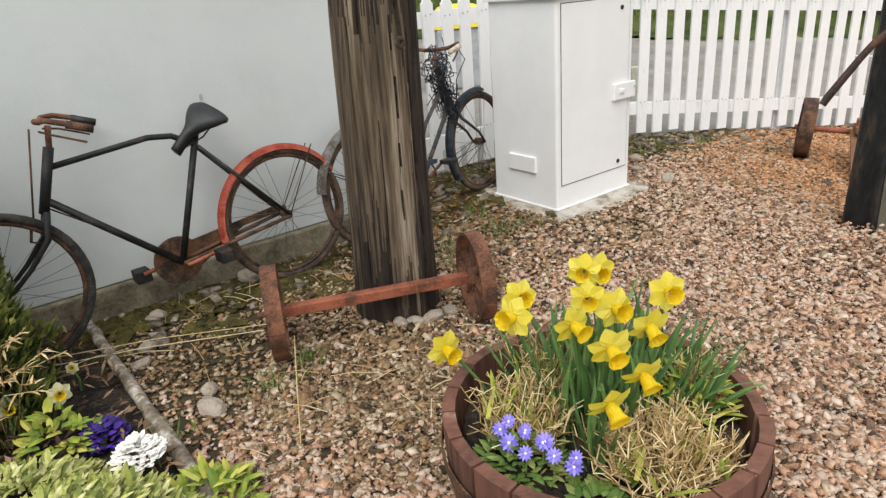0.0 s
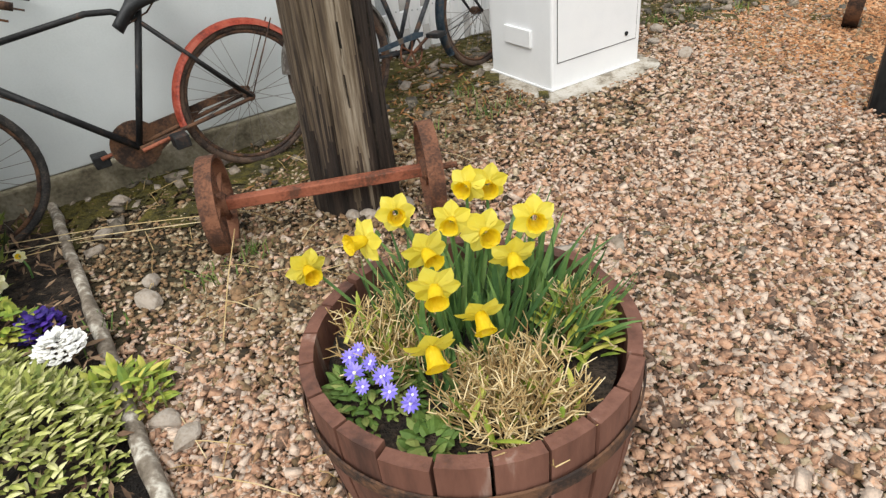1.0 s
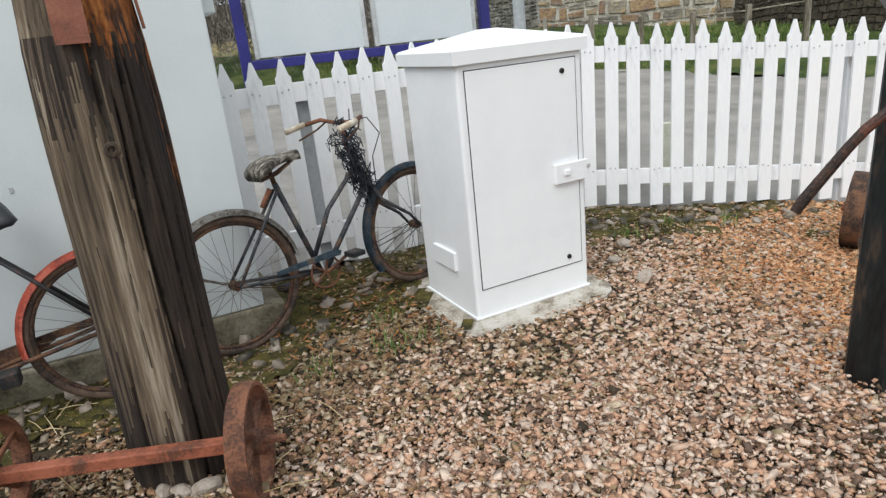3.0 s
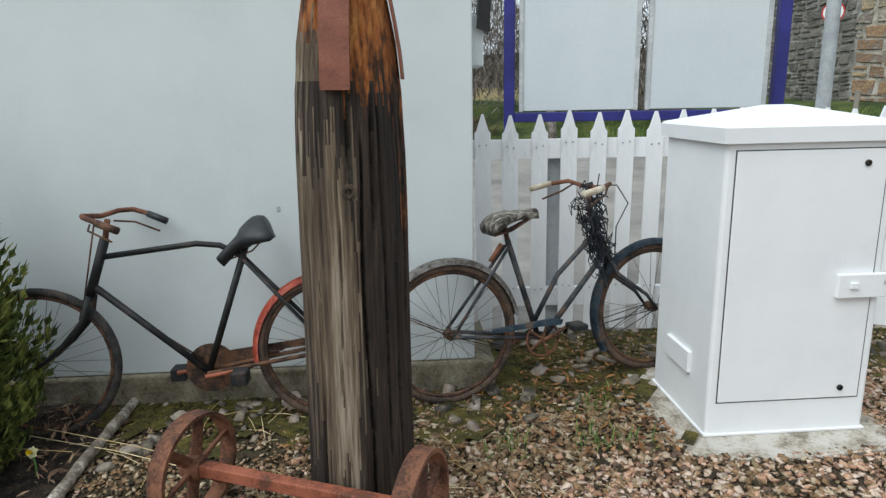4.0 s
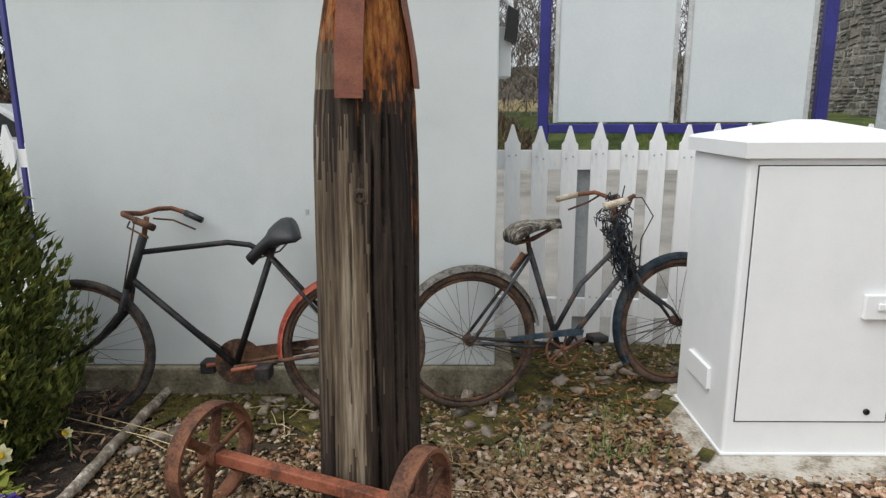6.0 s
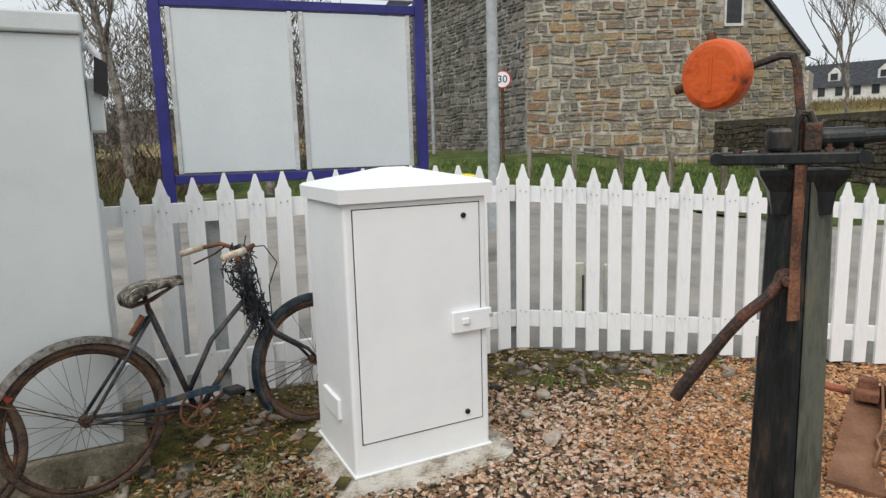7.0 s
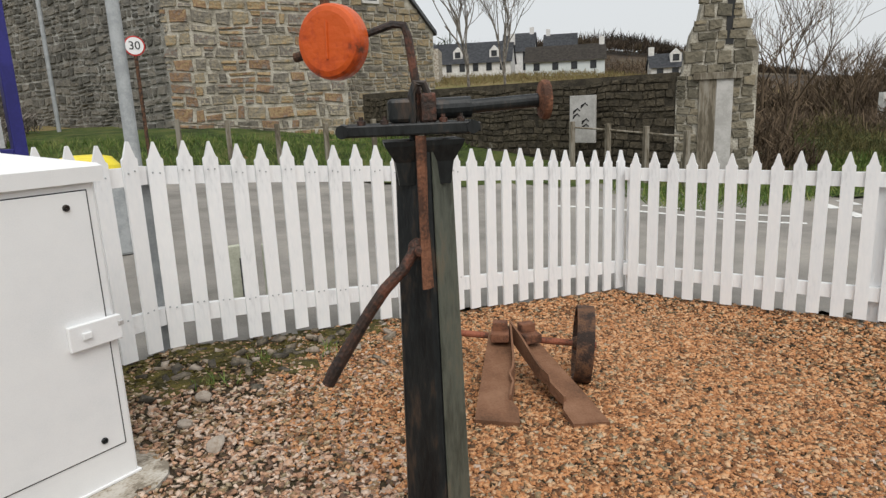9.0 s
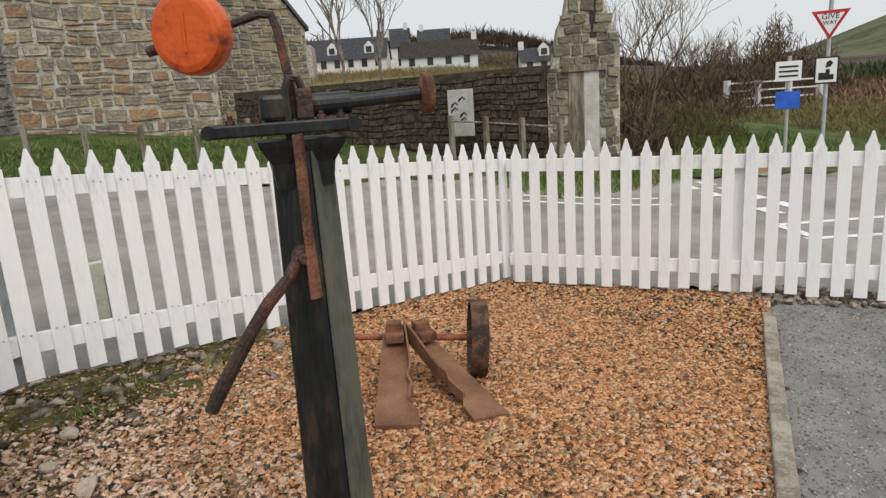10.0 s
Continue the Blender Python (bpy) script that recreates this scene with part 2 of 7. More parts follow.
M["twig_brown"] = mat("twig_brown", [(0.065, 0.046, 0.030), (0.16, 0.115, 0.075)], 1.5, 1.0, island=0.5)
M["conifer"] = mat("conifer", [(0.045, 0.065, 0.016), (0.13, 0.17, 0.034), (0.27, 0.28, 0.065)], 6, 0.8, bump=0, island=0.7, mid=(0.18, 0.82))
M["leaf_dark"] = mat("leaf_dark", [(0.02, 0.032, 0.012), (0.05, 0.07, 0.022)], 1, 0.9, bump=0, island=0.6, mid=(0.2, 0.8))
M["leaf_daff"] = mat("leaf_daff", [(0.045, 0.105, 0.035), (0.09, 0.18, 0.05), (0.16, 0.26, 0.075)], 14, 0.5, bump=0, island=0.5, mid=(0.2, 0.8))
M["leaf_lime"] = mat("leaf_lime", [(0.10, 0.17, 0.02), (0.26, 0.32, 0.04), (0.48, 0.44, 0.09)], 14, 0.6, bump=0, island=0.6, mid=(0.2, 0.8))
M["leaf_varieg"] = mat("leaf_varieg", [(0.13, 0.17, 0.03), (0.36, 0.38, 0.09), (0.62, 0.60, 0.30)], 22, 0.6, bump=0, island=0.5, mid=(0.25, 0.75))
M["grass_blade"] = mat("grass_blade", [(0.05, 0.10, 0.015), (0.10, 0.17, 0.03), (0.22, 0.24, 0.07)], 10, 0.7, bump=0, island=0.6, mid=(0.2, 0.8))
M["straw"] = mat("straw", [(0.28, 0.17, 0.065), (0.54, 0.39, 0.18), (0.72, 0.60, 0.37)], 20, 0.8, bump=0, island=0.6, mid=(0.2, 0.8))
M["straw_dull"] = mat("straw_dull", [(0.10, 0.075, 0.035), (0.22, 0.165, 0.075), (0.17, 0.16, 0.06)], 1.2, 1.0, bump=0, island=0.6, mid=(0.2, 0.8))
M["leaf_olive"] = mat("leaf_olive", [(0.035, 0.042, 0.014), (0.085, 0.085, 0.028), (0.16, 0.13, 0.05)], 1.4, 0.9, bump=0, island=0.7, mid=(0.2, 0.8))
M["soil"] = mat("soil", [(0.012, 0.009, 0.007), (0.035, 0.025, 0.018), (0.07, 0.05, 0.035)], 14, 1.0, bump=1.0, bscale=80, dist=0.03)
M["barrel_wood"] = mat("barrel_wood", [(0.06, 0.028, 0.02), (0.14, 0.06, 0.04), (0.19, 0.085, 0.058), (0.40, 0.31, 0.26)], 8, 0.75, bump=0.6, bscale=40, stretch=(1, 1, 0.2), objrand=0.1, mid=(0.32, 0.80))
M["kerb_stone"] = mat("kerb_stone", [(0.17, 0.145, 0.115), (0.27, 0.235, 0.19), (0.33, 0.30, 0.25)], 8, 0.95, bump=0.6, bscale=80)
M["litter"] = mat("litter", [(0.06, 0.035, 0.02), (0.17, 0.10, 0.06), (0.30, 0.21, 0.13)], 12, 0.95, bump=0, island=0.6, mid=(0.2, 0.8))
M["leaf_rust"] = mat("leaf_rust", [(0.07, 0.03, 0.014), (0.22, 0.09, 0.03), (0.34, 0.17, 0.06)], 12, 0.9, bump=0, island=0.7, mid=(0.2, 0.8))
M["petal"] = mat("petal", [(0.90, 0.77, 0.06), (0.95, 0.87, 0.20)], 20, 0.5, bump=0, island=0.4, mid=(0.2, 0.8))
M["trumpet"] = mat("trumpet", [(0.92, 0.69, 0.02), (0.94, 0.77, 0.04)], 20, 0.5, bump=0)
M["petal_pale"] = mat("petal_pale", [(0.80, 0.78, 0.45), (0.88, 0.86, 0.68)], 20, 0.5, bump=0)
M["petal_white"] = mat("petal_white", [(0.80, 0.79, 0.74), (0.88, 0.87, 0.84)], 20, 0.6, bump=0)
M["petal_violet"] = mat("petal_violet", [(0.13, 0.10, 0.50), (0.28, 0.23, 0.72)], 20, 0.6, bump=0, island=0.5)
M["petal_purple"] = mat("petal_purple", [(0.02, 0.008, 0.13), (0.06, 0.02, 0.25)], 20, 0.6, bump=0, island=0.5)
M["yellow_plastic"] = mat("yellow_plastic", [(0.72, 0.58, 0.03), (0.80, 0.68, 0.06)], 4, 0.4, bump=0)
M["sign_white"] = mat("sign_white", [(0.74, 0.75, 0.75), (0.80, 0.80, 0.80)], 6, 0.4, bump=0)
M["sign_red"] = mat("sign_red", [(0.40, 0.02, 0.02), (0.50, 0.035, 0.03)], 6, 0.4, bump=0)
M["sign_black"] = mat("sign_black", [(0.012, 0.012, 0.013), (0.02, 0.02, 0.02)], 6, 0.5, bump=0)
M["sign_blue"] = mat("sign_blue", [(0.02, 0.10, 0.50), (0.03, 0.13, 0.58)], 6, 0.4, bump=0)
M["sign_orange"] = mat("sign_orange", [(0.72, 0.24, 0.01), (0.80, 0.30, 0.015)], 6, 0.4, bump=0)
M["box_cream"] = mat("box_cream", [(0.42, 0.43, 0.33), (0.55, 0.56, 0.46)], 8, 0.7)
M["car_white"] = mat("car_white", [(0.72, 0.73, 0.74), (0.78, 0.79, 0.80)], 3, 0.25, bump=0)


# ---- building helpers ----
def part(name, bm, material, parent=None, label="", smooth=False):
    me = bpy.data.meshes.new(name)
    bmesh.ops.recalc_face_normals(bm, faces=bm.faces)
    bm.to_mesh(me)
    bm.free()
    me.materials.append(M[material])
    if smooth:
        me.shade_smooth()
    ob = new(name, me)
    if parent:
        ob.parent = parent
    if label:
        ob["label"] = label
    return ob


def thing(name, m, label, category, group="", kind=""):
    ob = new(name)
    ob.matrix_basis = m
    ob.empty_display_size = 0.05
    return tagged(ob, label, category, group, kind)


def box(bm, x0, x1, y0, y1, z0, z1, bev=0.0, m=None):
    """An axis-aligned box added to bm, its edges rounded by bev."""
    r = bmesh.ops.create_cube(bm, size=1.0)
    vs = r["verts"]
    bmesh.ops.scale(bm, vec=(x1 - x0, y1 - y0, z1 - z0), verts=vs)
    bmesh.ops.translate(bm, vec=((x0 + x1) / 2, (y0 + y1) / 2, (z0 + z1) / 2), verts=vs)
    if m is not None:
        bmesh.ops.transform(bm, matrix=m, verts=vs)
    if bev:
        es = list({e for v in vs for e in v.link_edges})
        bmesh.ops.bevel(bm, geom=es, offset=bev, segments=2, affect="EDGES", profile=0.5)
    return bm


def ring_frames(pts):
    """Frames along a polyline: at each point a pair of vectors across it."""
    out, side = [], None
    for i, p in enumerate(pts):
        t = (pts[min(i + 1, len(pts) - 1)] - pts[max(i - 1, 0)]).normalized()
        if side is None:
            side = t.orthogonal().normalized()
        side = (side - t * side.dot(t)).normalized()
        out.append((side, t.cross(side)))
    return out


def tube(bm, pts, r, n=8, closed=False, caps=True, flat=1.0):
    """A round bar along pts; r is a number or one radius a point."""
    pts = [Vector(p) for p in pts]
    rs = r if isinstance(r, (list, tuple)) else [r] * len(pts)
    if closed:
        ctr = sum(pts, Vector()) / len(pts)
        nrm = (pts[0] - ctr).cross(pts[1] - ctr).normalized()
        frames = [((p - ctr).normalized(), nrm) for p in pts]
    else:
        frames = ring_frames(pts)
    rings = []
    for p, (u, v), q in zip(pts, frames, rs):
        rings.append([bm.verts.new(p + q * (math.cos(a) * u + flat * math.sin(a) * v)) for a in (2 * math.pi * k / n for k in range(n))])
    pairs = list(zip(rings, rings[1:])) + ([(rings[-1], rings[0])] if closed else [])
    for a, b in pairs:
        for k in range(n):
            bm.faces.new((a[k], a[(k + 1) % n], b[(k + 1) % n], b[k]))
    if caps and not closed:
        bm.faces.new(rings[0][::-1])
        bm.faces.new(rings[-1])
    return bm


def circle(c, r, n=32, axis="y", a0=0.0, a1=2 * math.pi, full=True):
    out = []
    for k in range(n if full else n + 1):
        a = a0 + (a1 - a0) * k / n
        s, t = r * math.cos(a), r * math.sin(a)
        out.append(Vector(c) + (Vector((s, 0, t)) if axis == "y" else Vector((0, s, t)) if axis == "x" else Vector((s, t, 0))))
    return out


def lathe(bm, prof, n=32, m=None, cap=True):
    """Turns a profile of (radius, height) about z."""
    rings = []
    for r, z in prof:
        rings.append([bm.verts.new((r * math.cos(2 * math.pi * k / n), r * math.sin(2 * math.pi * k / n), z)) for k in range(n)])
    for a, b in zip(rings, rings[1:]):
        for k in range(n):
            bm.faces.new((a[k], a[(k + 1) % n], b[(k + 1) % n], b[k]))
    if cap:
        bm.faces.new(rings[0][::-1])
        bm.faces.new(rings[-1])
    if m is not None:
        bmesh.ops.transform(bm, matrix=m, verts=[v for ring in rings for v in ring])
    return bm


def prism(bm, poly, y0, y1, m=None):
    """A polygon of (x, z) drawn out from y0 to y1."""
    a = [bm.verts.new((x, y0, z)) for x, z in poly]
    b = [bm.verts.new((x, y1, z)) for x, z in poly]
    bm.faces.new(a)
    bm.faces.new(b[::-1])
    for k in range(len(poly)):
        j = (k + 1) % len(poly)
        bm.faces.new((a[k], b[k], b[j], a[j]))
    if m is not None:
        bmesh.ops.transform(bm, matrix=m, verts=a + b)
    return bm


def frame_at(p, u, z=(0, 0, 1)):
    """A pose at p whose x axis runs along u (level), with z up."""
    u = Vector((u[0], u[1], 0)).normalized()
    w = Vector((0, 0, 1))
    v = w.cross(u)
    return Matrix(((u.x, v.x, w.x, p[0]), (u.y, v.y, w.y, p[1]), (u.z, v.z, w.z, p[2]), (0, 0, 0, 1)))


def mesh_of(name, verts, faces, material, parent=None, smooth=False):
    me = bpy.data.meshes.new(name)
    me.from_pydata(verts, [], faces)
    me.materials.append(M[material])
    if smooth:
        me.shade_smooth()
    ob = new(name, me)
    if parent:
        ob.parent = parent
    return ob


def scatter(name, base_v, base_f, mats, material, parent=None):
    """Many copies of one small mesh joined in one: base_v (n, 3), base_f (m, k), mats (c, 4, 4)."""
    base_v, base_f, mats = np.asarray(base_v, float), np.asarray(base_f, int), np.asarray(mats, float)
    c, n, k = len(mats), len(base_v), base_f.shape[1]
    v = np.einsum("cij,nj->cni", mats[:, :3, :3], base_v) + mats[:, None, :3, 3]
    f = (base_f[None] + (np.arange(c) * n)[:, None, None]).reshape(-1, k)
    me = bpy.data.meshes.new(name)
    me.vertices.add(c * n)
    me.vertices.foreach_set("co", v.reshape(-1).astype(np.float32))
    me.loops.add(f.size)
    me.loops.foreach_set("vertex_index", f.reshape(-1).astype(np.int32))
    me.polygons.add(len(f))
    me.polygons.foreach_set("loop_start", (np.arange(len(f)) * k).astype(np.int32))
    me.update(calc_edges=True)
    me.materials.append(M[material])
    ob = new(name, me)
    if parent:
        ob.parent = parent
    return ob


def rand_mats(rng, pos, size, flat=0.7, tilt=1.0):
    """Poses for scatter: turned at random, of the sizes given, squashed a little."""
    c = len(pos)
    a, b, d = rng.uniform(0, 2 * np.pi, c), rng.uniform(-tilt, tilt, c), rng.uniform(-tilt, tilt, c)
    ca, sa, cb, sb, cd, sd = np.cos(a), np.sin(a), np.cos(b), np.sin(b), np.cos(d), np.sin(d)
    zero, one = np.zeros(c), np.ones(c)
    rz = np.stack([np.stack([ca, -sa, zero], 1), np.stack([sa, ca, zero], 1), np.stack([zero, zero, one], 1)], 1)
    rx = np.stack([np.stack([one, zero, zero], 1), np.stack([zero, cb, -sb], 1), np.stack([zero, sb, cb], 1)], 1)
    ry = np.stack([np.stack([cd, zero, sd], 1), np.stack([zero, one, zero], 1), np.stack([-sd, zero, cd], 1)], 1)
    sc = np.stack([size * rng.uniform(0.7, 1.35, c), size * rng.uniform(0.55, 1.1, c), size * rng.uniform(0.7, 1.2, c) * flat], 1)
    r = rz @ rx @ ry * sc[:, None, :]
    out = np.zeros((c, 4, 4))
    out[:, :3, :3], out[:, :3, 3], out[:, 3, 3] = r, pos, 1
    return out


def ico(jit=0.18, seed=1):
    bm = bmesh.new()
    bmesh.ops.create_icosphere(bm, subdivisions=1, radius=1.0)
    rng = np.random.default_rng(seed)
    v = np.array([p.co[:] for p in bm.verts]) * (1 + rng.uniform(-jit, jit, (len(bm.verts), 1)))
    f = np.array([[p.index for p in q.verts] for q in bm.faces])
    bm.free()
    return v, f


def chip(seed, jit=0.30):
    """A roughly broken block, for gravel."""
    r = np.random.default_rng(seed)
    v = np.array([(x, y, z) for x in (-1, 1) for y in (-1, 1) for z in (-1, 1)], float) * 0.72
    v = v + r.uniform(-jit, jit, v.shape)
    f = np.array([(0, 1, 3), (0, 3, 2), (4, 6, 7), (4, 7, 5), (0, 4, 5), (0, 5, 1), (2, 3, 7), (2, 7, 6), (0, 2, 6), (0, 6, 4), (1, 5, 7), (1, 7, 3)])
    return v, f


# ---- plan ----
def yard_z(x):
    """The yard lies level by the grey cabinet and falls away towards the corner of the fence."""
    t = min(max((x - 1.4) / 3.9, 0.0), 1.0)
    return 0.035 - 0.335 * t


def smoothstep(a, b, x):
    t = min(max((x - a) / (b - a), 0.0), 1.0)
    return t * t * (3 - 2 * t)


def road_edge(x):
    return 17.0 - 0.72 * max(x - 3, 0.0) if x < 14 else 9.08


def land_z(x, y):
    """The land round the yard: road level near by, a bank by the stone barn, a slope up to the houses."""
    z = yard_z(x) - 0.06 + 0.027 * max(0.0, math.hypot(x - 1.75, y - 1.55) - 5.0) * smoothstep(1.05, 0.55, (x - 1.75) / max(y - 1.55, 1.0))
    z += 0.8 * smoothstep(0.0, 4.5, y - road_edge(x)) * (1 - 0.35 * smoothstep(2, 9, x))
    far = smoothstep(20, 90, y) * smoothstep(-30, 10, x)
    z += 3.2 * far
    z += (1.5 + 7 * smoothstep(0.75, 1.6, y / max(abs(x), 1.0))) * smoothstep(95, 190, math.hypot(x, y))
    return z


def rise(x, y):
    """How far things beyond the fence stand up with the rising land."""
    return 0.027 * (math.hypot(x - 1.75, y - 1.55) - 3.7) * smoothstep(1.05, 0.55, (x - 1.75) / max(y - 1.55, 1.0))


# ---- ground ----
def sheet(name, xs, ys, zfun, material, inside=None, label="", category="ground"):
    verts, faces, idx = [], [], {}
    for i, x in enumerate(xs):
        for j, y in enumerate(ys):
            idx[i, j] = len(verts)
            verts.append((x, y, zfun(x, y)))
    for i in range(len(xs) - 1):
        for j in range(len(ys) - 1):
            if inside is None or inside((xs[i] + xs[i + 1]) / 2, (ys[j] + ys[j + 1]) / 2):
                faces.append((idx[i, j], idx[i + 1, j], idx[i + 1, j + 1], idx[i, j + 1]))
    ob = mesh_of(name, verts, faces, material, smooth=True)
    return tagged(ob, label, category, "", "structure")


def spread(lo, hi, fine_lo, fine_hi, step, grow=1.35):
    out, x = [], fine_lo
    while x <= fine_hi:
        out.append(x)
        x += step
    d = step
    a = [fine_lo]
    while a[-1] > lo:
        d *= grow
        a.append(a[-1] - d)
    d = step
    b = [out[-1]]
    while b[-1] < hi:
        d *= grow
        b.append(b[-1] + d)
    return a[:0:-1] + out + b[1:]


gx, gy = spread(-700, 900, -14, 26, 1.0), spread(-400, 900, -4, 34, 1.0)
land = sheet("ground", gx, gy, lambda x, y: land_z(x, y) - 0.02 + (0.05 * noise.noise((x * 0.4, y * 0.4, 0)) if abs(x - 2) > 7 or y > 9 else -0.05), "field", None, "rough tan grassland reaching to the hills")

land.data.materials.append(M["heath"])
for poly in land.data.polygons:
    if math.hypot(poly.center.x, poly.center.y) > 92 + 14 * noise.noise((poly.center.x * 0.02, poly.center.y * 0.02, 0)):
        poly.material_index = 1

FA, FB, FC, FD = Vector((-3.75, 2.495)), Vector((1.395, 5.842)), Vector((5.235, 6.645)), Vector((7.6, 3.53))
UA, UB, UC = (Vector((0.8377, 0.5461))), (FC - FB).normalized(), Vector((0.609, -0.793))


def side(p, a, b):
    return (b[0] - a[0]) * (p[1] - a[1]) - (b[1] - a[1]) * (p[0] - a[0])


# the kerb of the path by the yard
K0, K1 = Vector((6.22, 4.55)), Vector((2.6, 1.965))
KU = (K1 - K0).normalized()


def in_yard(x, y):
    p = (x, y)
    return side(p, FA, FB) < 0.15 and side(p, FB, FC) < 0.15 and side(p, FC, FD) < 0.2 and side(p, K0, K1) < 0.02


ys_fine = [-2.4 + 0.12 * k for k in range(78)]
xs_fine = [-5.0 + 0.12 * k for k in range(105)]
sheet("gravel_yard", xs_fine, ys_fine, lambda x, y: yard_z(x) + 0.018 * noise.noise((x * 1.3, y * 1.3, 3)) - 0.004, "gravel_base", in_yard, "gravelly earth bed of the small yard", "ground")
sheet("asphalt_path", xs_fine + [8.0, 9, 10, 11, 12], ys_fine, lambda x, y: yard_z(x) - 0.012, "asphalt_path", lambda x, y: side((x, y), K0, K1) > -0.05 and side((x, y), FC, FD) < 0.3, "grey tarmac path beside the gravel", "path")


def on_road(x, y):
    p = (x, y)
    return (side(p, FA, FB) > -0.1 or side(p, FB, FC) > -0.1 or side(p, FC, FD) > -0.1) and y < road_edge(x) + 0.25 * noise.noise((x, y, 1)) and x < 30 and x > -16


sheet("road", [-16 + 0.5 * k for k in range(92)], [-8 + 0.5 * k for k in range(54)], lambda x, y: land_z(x, y) + 0.03, "asphalt", on_road, "worn grey asphalt road and apron", "road")
sheet("grass_verge", [-16 + 0.8 * k for k in range(62)], [8.5 + 0.6 * k for k in range(28)], lambda x, y: land_z(x, y) + 0.03 + 0.1 * noise.noise((x * 0.7, y * 0.7, 7)) , "grass_ground", lambda x, y: y > road_edge(x) - 0.5, "green grass verge beyond the road", "grass")


def strip(name, pts, w, material, label, category, dz=0.036):
    bm = bmesh.new()
    pts = [Vector((*p, 0)) for p in pts]
    rows = []
    for i, p in enumerate(pts):
        t = (pts[min(i + 1, len(pts) - 1)] - pts[max(i - 1, 0)]).normalized()
        n = Vector((-t.y, t.x, 0)) * w / 2
        rows.append([bm.verts.new((q.x, q.y, land_z(q.x, q.y) + dz)) for q in (p - n, p + n)])
    for a, b in zip(rows, rows[1:]):
        bm.faces.new((a[0], a[1], b[1], b[0]))
    return tagged(part(name, bm, material), label, category, "", "structure")


def lerp_pts(a, b, n):
    return [(a[0] + (b[0] - a[0]) * k / n, a[1] + (b[1] - a[1]) * k / n) for k in range(n + 1)]


strip("road_marking", lerp_pts((6.9, 11.1), (9.6, 8.45), 8), 0.12, "road_paint", "white painted line on the asphalt", "road marking")
strip("road_marking", lerp_pts((8.3, 10.5), (9.9, 9.0), 6), 0.12, "road_paint", "white painted line on the asphalt", "road marking")
for k in range(4):
    a = (11.75 - 0.36 * k, 9.7 - 0.75 * k)
    strip("road_marking", lerp_pts(a, (a[0] - 0.22, a[1] - 0.45), 3), 0.2, "road_paint", "white dashed give-way line on asphalt", "road marking", 0.037)
    b = (11.2 - 0.36 * k, 9.6 - 0.75 * k)
    strip("road_marking", lerp_pts(b, (b[0] - 0.22, b[1] - 0.45), 3), 0.2, "road_paint", "white dashed give-way line on asphalt", "road marking", 0.037)
strip("road_marking", lerp_pts((9.3, 6.5), (10.9, 5.7), 5), 0.12, "road_paint", "white painted line on the asphalt", "road marking")
strip("road_marking", lerp_pts((8.8, 5.85), (10.3, 5.0), 5), 0.12, "road_paint", "white painted line on the asphalt", "road marking")
strip("road_marking", lerp_pts((9.25, 6.5), (8.95, 5.85), 3), 0.12, "road_paint", "white painted line on the asphalt", "road marking", 0.038)

# kerb of the path: concrete edging lengths
for k in range(6):
    p = K0 + KU * (0.92 * k + 0.02)
    kerb = bmesh.new()
    box(kerb, 0, 0.915, -0.045, 0.045, -0.10, 0.035, 0.012)
    ob = part("edging_stone", kerb, "kerb_stone")
    ob.matrix_basis = frame_at((p.x, p.y, yard_z(p.x + 0.3 * KU.x)), KU) @ pose(0, 0, 0, 0, -math.degrees(math.atan2(yard_z(p.x + KU.x) - yard_z(p.x), 1)), 0)
    tagged(ob, "pale concrete edging between gravel and path", "kerb", "edging of the path")


# ---- picket fence ----
def picket_mesh(h=1.30, w=0.092, t=0.021):
    bm = bmesh.new()
    prism(bm, [(-w / 2, 0), (w / 2, 0), (w / 2, h - 0.105), (w / 2 - 0.012, h - 0.092), (0.006, h), (-0.006, h), (-w / 2 + 0.012, h - 0.092), (-w / 2, h - 0.105)], -t, 0)
    me = bpy.data.meshes.new("picket")
    bmesh.ops.recalc_face_normals(bm, faces=bm.faces)
    bm.to_mesh(me)
    bm.free()
    me.materials.append(M["white_paint"])
    return me


picket = picket_mesh()
nail_bm = bmesh.new()
bmesh.ops.create_icosphere(nail_bm, subdivisions=1, radius=0.006)
nail_me = bpy.data.meshes.new("nail")
nail_bm.to_mesh(nail_me)
nail_bm.free()
nail_me.materials.append(M["galv"])
rf = random.Random(5)


